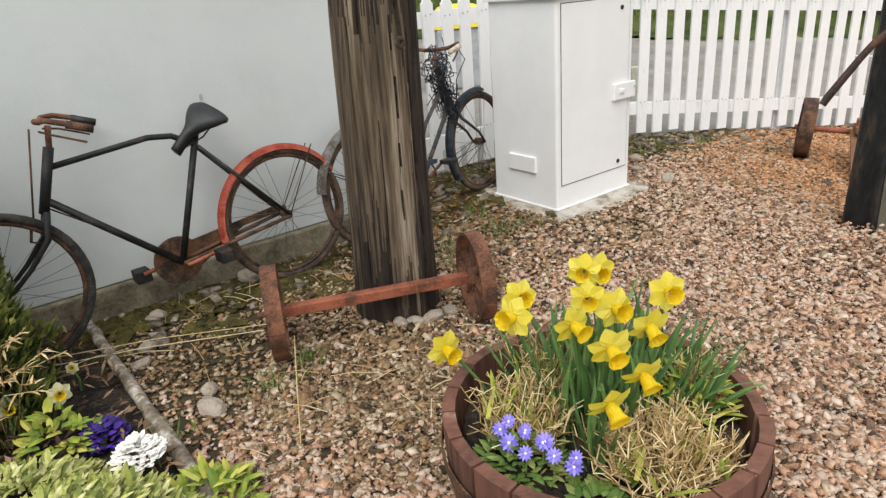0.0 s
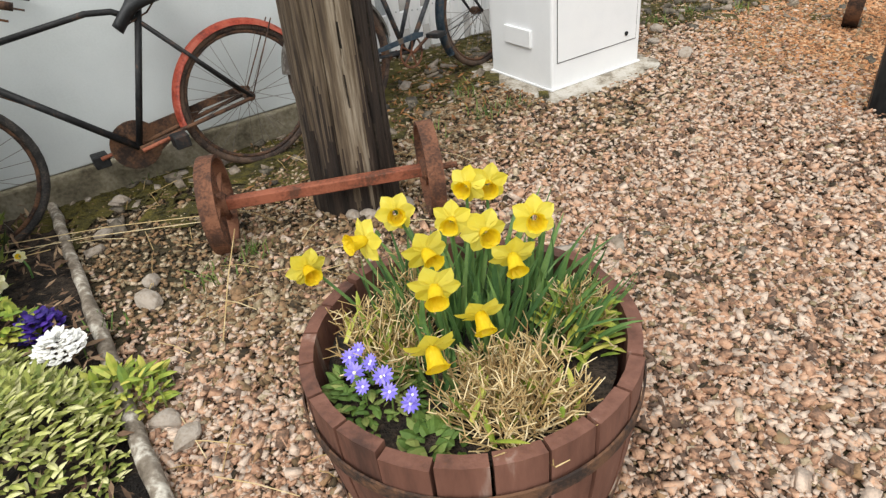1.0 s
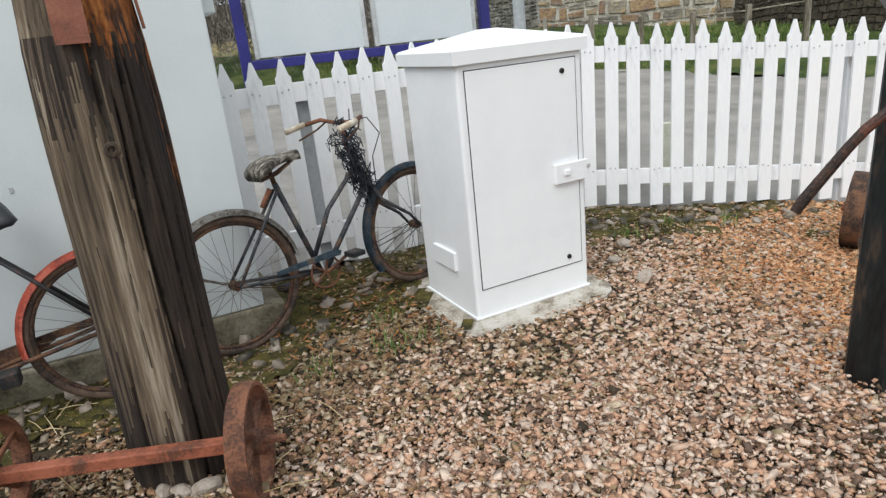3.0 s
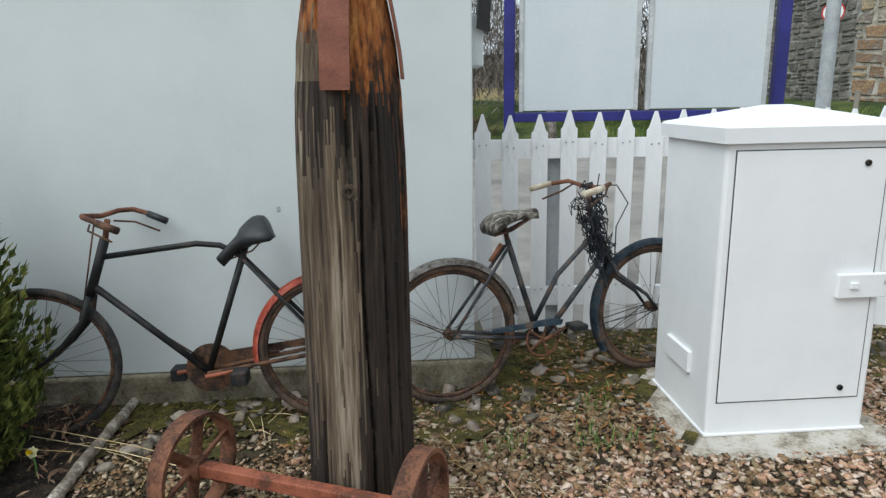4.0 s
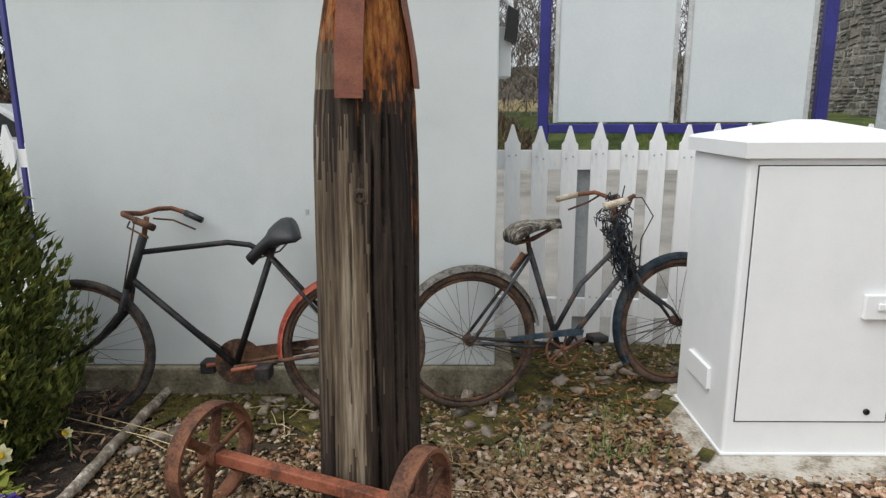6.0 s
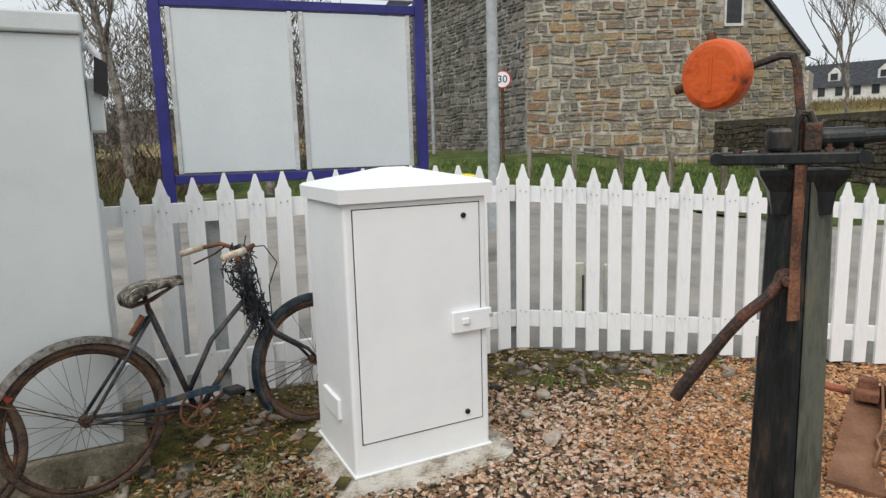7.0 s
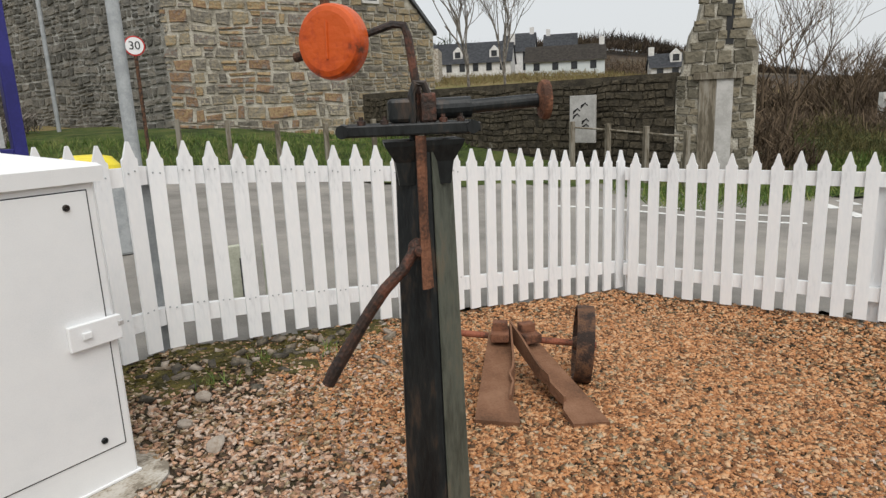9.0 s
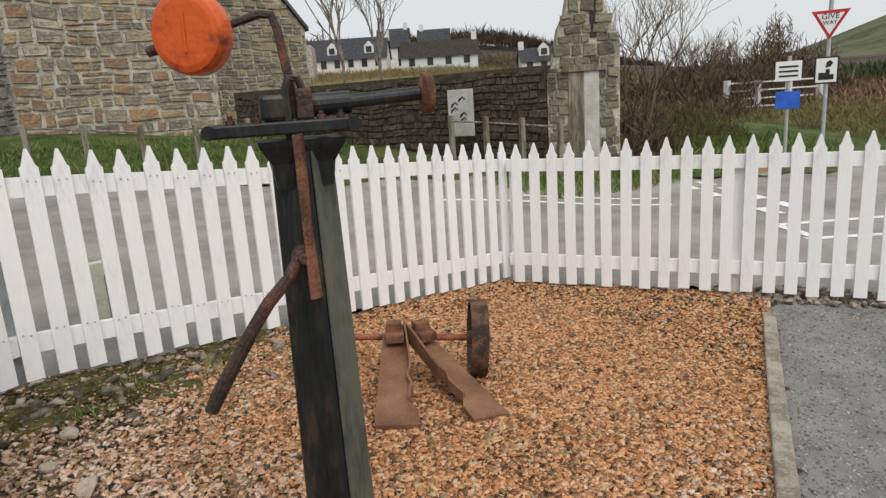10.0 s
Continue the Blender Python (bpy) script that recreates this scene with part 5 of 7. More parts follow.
def stave_r(z):
    t = z / HB_
    return RB + (RT - RB) * t + 0.028 * math.sin(math.pi * min(t * 0.75 + 0.1, 1))


for k in range(ns):
    a0, a1 = 2 * math.pi * k / ns + 0.010, 2 * math.pi * (k + 1) / ns - 0.010
    bm = bmesh.new()
    rows = []
    rs_ = random.Random(k)
    off, htop = rs_.uniform(-0.003, 0.004), HB_ + rs_.uniform(-0.006, 0.006)
    for j in range(7):
        z = htop * j / 6
        r = stave_r(min(z, HB_)) + off
        row = [bm.verts.new((r * math.cos(a), r * math.sin(a), z)) for a in (a0, (a0 + a1) / 2, a1)]
        row += [bm.verts.new(((r - 0.030) * math.cos(a), (r - 0.030) * math.sin(a), z)) for a in (a1, (a0 + a1) / 2, a0)]
        rows.append(row)
    for p, q in zip(rows, rows[1:]):
        for i in range(6):
            bm.faces.new((p[i], p[(i + 1) % 6], q[(i + 1) % 6], q[i]))
    bm.faces.new(rows[0][::-1])
    bm.faces.new(rows[-1])
    part("stave", bm, "barrel_wood", barrel)
for z in (0.10, 0.355):
    bm = bmesh.new()
    r = stave_r(z) + 0.006
    lathe(bm, [(r, z - 0.018), (r + 0.003, z - 0.016), (stave_r(z + 0.018) + 0.010, z + 0.016), (stave_r(z + 0.018) + 0.006, z + 0.018)], 64, cap=False)
    part("hoop", bm, "rust_dark", barrel, "rusty iron hoop")
bm = bmesh.new()
rows = []
for j in range(9):
    r = (RT - 0.035) * j / 8
    rows.append([bm.verts.new((r * math.cos(2 * math.pi * k / 40), r * math.sin(2 * math.pi * k / 40), HB_ - 0.065 + 0.02 * noise.noise((r * 9 * math.cos(k / 6.4), r * 9 * math.sin(k / 6.4), 1)))) for k in range(40)] if j else [bm.verts.new((0, 0, HB_ - 0.06))])
for a, b in zip(rows, rows[1:]):
    for k in range(40):
        bm.faces.new((a[0], b[k], b[(k + 1) % 40]) if len(a) == 1 else (a[k], b[k], b[(k + 1) % 40], a[(k + 1) % 40]))
part("soil", bm, "soil", barrel, "dark potting soil")
SOIL = 0.035 + HB_ - 0.065


def blade(bm, base, tip, w, bend, n=6, fold=0.25):
    """A strap leaf from base to tip, bowed by bend."""
    base, tip, bend = Vector(base), Vector(tip), Vector(bend)
    d = (tip - base).normalized()
    s = d.cross(Vector((0, 0, 1)))
    s = s.normalized() if s.length > 0.05 else Vector((1, 0, 0))
    s = (s + Vector((bend.y, -bend.x, 0)).normalized() * 0.4 if bend.length > 1e-5 else s).normalized()
    rows = []
    for k in range(n + 1):
        t = k / n
        p = base.lerp(tip, t) + bend * (4 * t * (1 - t))
        ww = w * (1 - t ** 4) * (0.75 + 0.25 * math.sin(math.pi * t)) / 2 + 0.0006
        up = d.cross(s) * ww * fold
        rows.append((bm.verts.new(p - s * ww + up), bm.verts.new(p), bm.verts.new(p + s * ww + up)))
    for a, b in zip(rows, rows[1:]):
        bm.faces.new((a[0], a[1], b[1], b[0]))
        bm.faces.new((a[1], a[2], b[2], b[1]))
    return bm


def stem_curve(bm, pts, r, n=5):
    return tube(bm, pts, r, n)


def petal_set(bm, m, r, n, w, cup, tip=0.0):
    """n pointed petals, each broadest past the middle and folded a little along its rib."""
    for k in range(n):
        a = 2 * math.pi * k / n
        c, s = math.cos(a), math.sin(a)
        twist = 0.25 * math.sin(k * 2.3 + n)
        rows = []
        for t, q in ((0.12, 0.25), (0.38, 0.85), (0.62, 1.0), (0.84, 0.62)):
            z = cup * t * r * 0.8 + (tip * r * t * t)
            rows.append([bm.verts.new(m @ Vector((t * r * c - y * s, t * r * s + y * c, z + e + twist * y * 0.5))) for y, e in ((-w * q, 0.10 * w), (0.0, -0.06 * w), (w * q, 0.10 * w))])
        end = bm.verts.new(m @ Vector((r * c, r * s, cup * r * 0.8 + tip * r)))
        for p, q in zip(rows, rows[1:]):
            bm.faces.new((p[0], q[0], q[1], p[1]))
            bm.faces.new((p[1], q[1], q[2], p[2]))
        bm.faces.new((rows[-1][0], end, rows[-1][1]))
        bm.faces.new((rows[-1][1], end, rows[-1][2]))


def aim(p, d):
    return Matrix.Translation(p) @ Vector(d).to_track_quat("Z", "Y").to_matrix().to_4x4()


def daffodil(root, head, face, scale=1.0, group="daffodils in the barrel", pale=False):
    root, head = Vector(root), Vector(head)
    fl = thing("daffodil", pose(root.x, root.y, root.z), "pale cream daffodil in the flower bed" if pale else "bright yellow daffodil in full bloom", "flower", group)
    h = head - root
    f = Vector(face).normalized()
    bm = bmesh.new()
    neck = h - f * 0.028 * scale
    stem_curve(bm, [(0, 0, 0), h * 0.5 + Vector((0.01, 0, 0)), h * 0.88 + Vector((0, 0, 0.012)), neck + Vector((0, 0, 0.012)), neck], [0.0045, 0.004, 0.0035, 0.004, 0.007])
    part("stem", bm, "leaf_daff", fl)
    bm = bmesh.new()
    m = aim(h, f) @ pose(0, 0, 0, 0, 0, 37 * (root.x * 100 % 7))
    petal_set(bm, m, 0.045 * scale, 6, 0.0175 * scale, 0.12, -0.22)
    bmesh.ops.solidify(bm, geom=bm.faces[:], thickness=0.0012)
    part("petals", bm, "petal_pale" if pale else "petal", fl)
    bm = bmesh.new()
    n = 18
    rows = []
    for r, z in ((0.008, 0.0), (0.012, 0.010), (0.0135, 0.024), (0.0165, 0.034), (0.020, 0.037)):
        rows.append([bm.verts.new(m @ Vector((r * scale * (1 + (0.10 * math.sin(9 * 2 * math.pi * k / n * 0.5 + k) if r > 0.015 else 0)) * math.cos(2 * math.pi * k / n), r * scale * math.sin(2 * math.pi * k / n), z * scale))) for k in range(n)])
    for a, b in zip(rows, rows[1:]):
        for k in range(n):
            bm.faces.new((a[k], a[(k + 1) % n], b[(k + 1) % n], b[k]))
    bmesh.ops.solidify(bm, geom=bm.faces[:], thickness=0.001)
    part("trumpet", bm, "trumpet", fl)
    return fl


# flower heads: offset from the barrel's middle (x, y), height, and the way each faces
HEADS = (((-0.341, 0.068), 0.582, (0.5, -0.7, -0.1)), ((-0.185, 0.010), 0.683, (-0.6, -0.6, 0.15)), ((-0.152, 0.176), 0.645, (0.2, -0.8, 0.2)),
         ((0.010, 0.208), 0.688, (-0.3, -0.9, 0.1)), ((0.052, 0.245), 0.670, (0.1, -0.9, 0.0)), ((-0.016, 0.054), 0.693, (-0.1, -0.9, 0.05)),
         ((0.045, 0.057), 0.661, (0.3, -0.8, 0.1)), ((0.143, 0.004), 0.719, (0.1, -0.9, 0.2)), ((0.100, -0.018), 0.652, (0.2, -0.8, -0.35)),
         ((-0.065, -0.024), 0.673, (0.4, -0.7, -0.15)), ((-0.030, -0.196), 0.716, (0.15, -0.85, -0.2)), ((0.040, -0.173), 0.639, (0.25, -0.8, -0.5)),
         ((-0.042, -0.242), 0.625, (0.3, -0.8, -0.5)))
rd = random.Random(21)
for (hx, hy), hz, face in HEADS:
    bx, by = hx * 0.55 + rd.uniform(-0.04, 0.04), hy * 0.5 + 0.05 + rd.uniform(-0.03, 0.03)
    daffodil((BC.x + bx, BC.y + by, SOIL - 0.01), (BC.x + hx, BC.y + hy, hz + 0.02), face, rd.uniform(0.95, 1.12))

leaves = thing("daffodil_leaves", pose(BC.x, BC.y, SOIL - 0.02), "clump of upright blue-green daffodil leaves", "leaves", "", "stuff")
bm = bmesh.new()
for k in range(190):
    a, r = rd.uniform(0, 2 * math.pi), 0.19 * math.sqrt(rd.random())
    bx, by = 0.03 + r * math.cos(a) * 1.05, 0.07 + r * math.sin(a) * 0.75
    h = rd.uniform(0.12, 0.26)
    lx, ly = bx * 0.45 + rd.gauss(0, 0.05), by * 0.25 + rd.gauss(0, 0.045)
    blade(bm, (bx, by, 0), (bx + lx, by + ly, h), rd.uniform(0.010, 0.017), (rd.gauss(0, 0.014), rd.gauss(0, 0.014), 0))
for k in range(9):
    blade(bm, (0.20, -0.02, 0), (0.24 + rd.uniform(0, 0.11), -0.06 + rd.uniform(-0.08, 0.12), rd.uniform(0.10, 0.2)), 0.015, (rd.gauss(0, 0.02), 0, 0.03))
for k in range(14):
    blade(bm, (-0.03 + rd.gauss(0, 0.02), -0.14 + rd.gauss(0, 0.02), 0), (-0.04 + rd.gauss(0, 0.03), -0.16 + rd.gauss(0, 0.03), rd.uniform(0.12, 0.24)), 0.013, (rd.gauss(0, 0.01), rd.gauss(0, 0.01), 0))
part("leaf_blades", bm, "leaf_daff", leaves)


def dry_clump(c, r, h, count, seed, green=0.2, name="dry_sedum", label="dead straw-coloured stalks of a clump in the barrel"):
    rng = random.Random(seed)
    ob = thing(name, pose(BC.x + 0.9 * c[0], BC.y + 0.9 * c[1], SOIL - 0.01), label, "dry plant", "", "stuff")
    bm, bg = bmesh.new(), bmesh.new()
    for k in range(count):
        a, q = rng.uniform(0, 2 * math.pi), r * math.sqrt(rng.random())
        b = Vector((q * math.cos(a) * 0.7, q * math.sin(a) * 0.7, 0))
        t = Vector((q * math.cos(a) * 1.25 + rng.gauss(0, 0.02), q * math.sin(a) * 1.25 + rng.gauss(0, 0.02), h * rng.uniform(0.45, 1.05) * (1 - 0.4 * (q / r) ** 2)))
        m = b.lerp(t, 0.6) + Vector((rng.gauss(0, 0.012), rng.gauss(0, 0.012), 0))
        tube(bm, [b, m, t], [0.0024, 0.002, 0.0013], 3, caps=False)
        for j in range(3):
            s = m.lerp(t, rng.random())
            e = s + Vector((rng.gauss(0, 0.016), rng.gauss(0, 0.016), rng.uniform(0.004, 0.03)))
            tube(bm, [s, e], [0.0016, 0.001], 3, caps=False)
    for k in range(int(count * green)):
        a, q = rng.uniform(0, 2 * math.pi), r * 1.1 * math.sqrt(rng.random())
        b = Vector((q * math.cos(a), q * math.sin(a), rng.uniform(0, h * 0.5)))
        blade(bg, b, b + Vector((rng.gauss(0, 0.02), rng.gauss(0, 0.02), rng.uniform(0.02, 0.06))), 0.011, (0, 0, 0.004), 3)
    part("stalks", bm, "straw", ob)
    part("fresh_leaves", bg, "leaf_lime", ob, "fresh light green leaves")


dry_clump((0.10, -0.19), 0.115, 0.155, 330, 1, 0.25)
dry_clump((-0.19, -0.02), 0.085, 0.17, 170, 2, 0.6)
dry_clump((0.255, 0.055), 0.055, 0.16, 90, 3, 0.5)
dry_clump((-0.12, 0.16), 0.06, 0.18, 70, 6, 0.6)


def leaf_mound(name, c, z, r, h, count, seed, material, label, size=0.03, category="plant", w=0.45, lift=0.3):
    rng = random.Random(seed)
    ob = thing(name, pose(c[0], c[1], z), label, category, "", "stuff")
    bm = bmesh.new()
    for k in range(count):
        a, q = rng.uniform(0, 2 * math.pi), r * math.sqrt(rng.random())
        x, y = q * math.cos(a), q * math.sin(a)
        zz_ = h * (1 - (q / r) ** 2) * rng.uniform(0.45, 1.05)
        d = Vector((math.cos(a) + rng.gauss(0, 0.7), math.sin(a) + rng.gauss(0, 0.7), rng.uniform(-0.2, 1.2) * lift * 2)).normalized()
        l = size * rng.uniform(0.6, 1.3)
        blade(bm, (x, y, zz_), Vector((x, y, zz_)) + d * l, l * w, (0, 0, l * 0.12), 3, 0.5)
    part("leaves", bm, material, ob)
    return ob


leaf_mound("green_foliage", (BC.x - 0.19, BC.y - 0.13), SOIL, 0.10, 0.07, 240, 5, "grass_blade", "low fresh green foliage in the barrel", 0.028)
leaf_mound("green_foliage", (BC.x + 0.23, BC.y + 0.03), SOIL, 0.08, 0.12, 110, 7, "leaf_lime", "light green shoots in the barrel", 0.045, w=0.25)
leaf_mound("green_foliage", (BC.x - 0.06, BC.y - 0.25), SOIL, 0.05, 0.03, 60, 9, "grass_blade", "low fresh green foliage in the barrel", 0.03, w=0.8)


def windflower(p, face, r, material, label, n=12, group="violet windflowers"):
    fl = thing("windflower", pose(*p), label, "flower", group)
    bm = bmesh.new()
    tube(bm, [(0, 0, -0.05), (0.002, 0, -0.02), (0, 0, 0)], 0.0018, 5)
    part("stem", bm, "grass_blade", fl)
    bm = bmesh.new()
    petal_set(bm, aim((0, 0, 0), face), r, n, r * 0.16, 0.15)
    part("petals", bm, material, fl)
    bm = bmesh.new()
    bmesh.ops.create_icosphere(bm, subdivisions=1, radius=r * 0.2)
    part("eye", bm, "petal_pale", fl)
    return fl


rw = random.Random(4)
for k in range(11):
    windflower((BC.x - 0.235 + 0.145 * k / 10 + rw.gauss(0, 0.018), BC.y - 0.105 - 0.12 * k / 10 + rw.gauss(0, 0.016), SOIL + 0.085 + rw.uniform(-0.02, 0.02)), (rw.gauss(0, 0.4), -0.6, 0.9), rw.uniform(0.016, 0.023), "petal_violet", "small violet daisy-like windflower in the barrel")

# ---- the flower bed by the log ----
LOG = [Vector(p) for p in ((-1.66, 2.87, 0.06), (-1.51, 2.68, 0.07), (-1.29, 2.40, 0.072), (-1.10, 2.155, 0.068), (-0.87, 1.87, 0.07), (-0.74, 1.70, 0.07), (-0.61, 1.53, 0.068), (-0.41, 1.285, 0.07), (-0.20, 1.02, 0.068))]
bm = bmesh.new()
fine_log = []
for a, b in zip(LOG, LOG[1:]):
    for k in range(4):
        p = a.lerp(b, k / 4)
        fine_log.append(p + Vector((0.008 * noise.noise(p * 7), 0.008 * noise.noise(p * 7 + Vector((5, 0, 0))), 0)))
tube(bm, fine_log, [0.022 + 0.006 * noise.noise(p * 9) + 0.005 * k / len(fine_log) for k, p in enumerate(fine_log)], 12)
ob = part("edging_log", bm, "log_bark", smooth=True)
tagged(ob, "thin lichen-spotted log edging the flower bed", "log")

bm = bmesh.new()
vsoil = []
for i in range(25):
    for j in range(13):
        t, s = i / 24, j / 12
        p = LOG[0].lerp(LOG[-1], t * 1.25 - 0.05)
        q = p + Vector((-0.79, -0.61, 0)) * (1.5 * s + 0.0)
        vsoil.append(bm.verts.new((q.x, q.y, 0.052 + 0.03 * noise.noise((q.x * 4, q.y * 4, 2)) + 0.03 * s)))
for i in range(24):
    for j in range(12):
        bm.faces.new([vsoil[a * 13 + b] for a, b in ((i, j), (i + 1, j), (i + 1, j + 1), (i, j + 1))])
tagged(part("flower_bed_soil", bm, "soil", smooth=True), "dark earth of the flower bed", "soil", "", "structure")


def conifer(c, h, r, seed):
    ob = thing("conifer_shrub", pose(c[0], c[1], 0.04), "dense dark green dwarf conifer, feathery upright sprays", "shrub")
    rng = np.random.default_rng(seed)
    bm = bmesh.new()
    tube(bm, [(0, 0, 0), (0.01, 0, h * 0.5), (0, 0.01, h * 0.9)], [0.03, 0.018, 0.004], 8)
    part("trunk", bm, "bark", ob)
    spray_v = np.array([(0, 0, 0), (0.22, 0.05, 0.35), (0.05, 0.02, 0.55), (0.0, 0, 1.0), (-0.2, 0.04, 0.40), (-0.04, 0.02, 0.6), (0.0, 0.12, 0.5)])
    spray_f = np.array([(0, 1, 2), (0, 2, 3), (0, 4, 5), (0, 5, 3), (0, 6, 3)])
    cnt = 9500
    z = rng.random(cnt) ** 1.25
    peaks = rng.uniform(0, 2 * np.pi, 9)
    a = rng.uniform(0, 2 * np.pi, cnt)
    lobes = 1 + 0.24 * np.sin(a * 4 + z * 7) + 0.20 * np.sin(a * 9 - z * 13)
    env = r * (np.clip(1 - z, 0, 1) ** 0.5) * (0.55 + 0.45 * np.minimum(1, z * 6)) * lobes
    q = env * np.sqrt(rng.uniform(0.35, 1.0, cnt))
    pos = np.stack([q * np.cos(a), q * np.sin(a), z * h * 0.95 + rng.normal(0, 0.02, cnt)], 1)
    pos[:, 2] = np.maximum(pos[:, 2], 0.01)
    mats = np.zeros((cnt, 4, 4))
    out = np.stack([np.cos(a), np.sin(a), np.full(cnt, 1.5)], 1) + rng.normal(0, 0.5, (cnt, 3))
    out /= np.linalg.norm(out, axis=1)[:, None]
    s1 = np.cross(out, rng.normal(0, 1, (cnt, 3)))
    s1 /= np.linalg.norm(s1, axis=1)[:, None]
    s2 = np.cross(out, s1)
    ln = rng.uniform(0.035, 0.095, cnt)
    mats[:, :3, 0], mats[:, :3, 1], mats[:, :3, 2] = s1 * ln[:, None], s2 * ln[:, None], out * ln[:, None]
    mats[:, :3, 3], mats[:, 3, 3] = pos, 1
    scatter("foliage", spray_v, spray_f, mats, "conifer", ob)
    return ob


conifer((-1.79, 2.12), 1.46, 0.36, 4)
conifer((-1.57, 2.00), 0.72, 0.22, 5)

leaf_mound("variegated_shrub", (-1.13, 1.53), 0.06, 0.25, 0.19, 1000, 18, "leaf_varieg", "low shrub with yellow-green variegated leaves", 0.038, w=0.36)
leaf_mound("variegated_shrub", (-0.90, 1.33), 0.06, 0.36, 0.24, 2400, 11, "leaf_varieg", "low shrub with yellow-green variegated leaves", 0.038, w=0.36)
leaf_mound("variegated_shrub", (-0.655, 1.60), 0.06, 0.11, 0.08, 120, 12, "leaf_lime", "small yellow-green plant beside the log", 0.06, w=0.35)
leaf_mound("variegated_shrub", (-0.477, 1.032), 0.06, 0.16, 0.10, 160, 13, "leaf_varieg", "low yellow-green plant by the log", 0.055, w=0.35)
leaf_mound("bed_plant", (-1.229, 1.869), 0.06, 0.13, 0.16, 120, 14, "leaf_lime", "leafy green bed plant", 0.05, w=0.5)
leaf_mound("purple_primrose", (-1.10, 1.90), 0.08, 0.065, 0.07, 150, 15, "petal_purple", "deep purple primrose in flower", 0.028, "flower", 0.9)
leaf_mound("white_candytuft", (-0.905, 1.735), 0.14, 0.065, 0.055, 260, 16, "petal_white", "cluster of small white flowers", 0.022, "flower", 0.9)
daffodil((-1.29, 1.98, 0.06), (-1.254, 1.98, 0.22), (0.5, -0.7, 0.2), 0.9, "pale daffodils in the bed", True)
daffodil((-1.43, 1.92, 0.06), (-1.393, 1.92, 0.22), (0.6, -0.6, 0.1), 0.9, "pale daffodils in the bed", True)
daffodil((-1.36, 2.245, 0.06), (-1.367, 2.245, 0.16), (0.4, -0.8, 0.5), 0.55, "pale daffodils in the bed", True)
rs2 = random.Random(31)
bm = bmesh.new()
for k in range(42):
    b = Vector((-1.51 + rs2.gauss(0, 0.05), 1.90 + rs2.gauss(0, 0.05), 0.06))
    t = b + Vector((rs2.uniform(-0.05, 0.30), rs2.uniform(-0.25, 0.1), rs2.uniform(0.22, 0.48)))
    m = b.lerp(t, 0.6) + Vector((0, 0, 0.09))
    tube(bm, [b, m, t], [0.002, 0.0015, 0.001], 3, caps=False)
    for j in range(7):
        s = m.lerp(t, 0.3 + 0.1 * j)
        blade(bm, s, s + Vector((rs2.uniform(0, 0.05), rs2.gauss(0, 0.02), rs2.uniform(-0.02, 0.02))), 0.007, (0, 0, 0.004), 2)
tagged(part("dry_grass_tuft", bm, "straw"), "tuft of pale dry seeding grass", "grass", "", "stuff")

lit = np.random.default_rng(5)
lp = np.stack([lit.uniform(0, 1.1, 1500), lit.uniform(0.02, 0.85, 1500)], 1)
ld = (LOG[-1] - LOG[0])
lxy = np.stack([LOG[0].x + lp[:, 0] * ld.x - 0.79 * lp[:, 1], LOG[0].y + lp[:, 0] * ld.y - 0.61 * lp[:, 1], np.full(1500, 0.085) + lit.uniform(0, 0.03, 1500)], 1)
slip_v = np.array([(-0.5, 0, 0), (0, -0.16, 0.05), (0.5, 0, 0.02), (0, 0.16, 0.05)])
tagged(scatter("leaf_litter", slip_v, np.array([(0, 1, 2), (0, 2, 3)]), rand_mats(lit, lxy, lit.uniform(0.02, 0.07, 1500), 1.0, 0.6), "litter"), "brown leaf litter and twigs on the flower bed", "leaf litter", "", "stuff")


# ---- notice board beyond the fence ----
NL, NR = Vector((-0.789, 5.10)), Vector((0.690, 5.91))
NU = NR - NL
nb = thing("notice_board", frame_at((NL.x, NL.y, 0.02), NU), "blue-framed notice board with two empty frosted panels", "notice board")
ln = NU.length
for x in (0.0, ln):
    bm = bmesh.new()
    box(bm, x - 0.035, x + 0.035, -0.035, 0.035, 1.12, 3.05, 0.006)
    part("frame_post", bm, "blue_paint", nb)
    bm = bmesh.new()
    box(bm, x - 0.03, x + 0.03, -0.03, 0.03, -0.3, 1.12, 0.004)
    part("leg", bm, "galv", nb)
for z0, z1 in ((1.285, 1.345), (2.375, 2.435)):
    bm = bmesh.new()
    box(bm, 0.035, ln - 0.035, -0.03, 0.03, z0, z1, 0.005)
    part("frame_rail", bm, "blue_paint", nb)
bm = bmesh.new()
box(bm, 0.035, ln - 0.035, -0.012, 0.012, 2.47, 3.0, 0.004)
part("header_panel", bm, "sign_white", nb, "blank white header panel")
for x0, x1 in ((0.075, ln / 2 - 0.035), (ln / 2 + 0.035, ln - 0.085)):
    pbm = bmesh.new()
    box(pbm, x0, x1, -0.020, 0.0, 1.355, 2.365, 0.004)
    pane = part("panel", pbm, "acrylic", nb, "empty frosted poster panel")
    for a, b in ((x0 - 0.012, x0 + 0.016), (x1 - 0.016, x1 + 0.012)):
        bm = bmesh.new()
        box(bm, a, b, -0.028, 0.006, 1.35, 2.37, 0.003)
        part("edge_strip", bm, "alu", pane)
nb2 = thing("blue_post", pose(-3.62, 3.04, 0), "square blue painted post behind the picket fence", "post")
bm = bmesh.new()
box(bm, -0.04, 0.04, -0.04, 0.04, -0.1, 2.7, 0.006)
part("shaft", bm, "blue_paint", nb2)


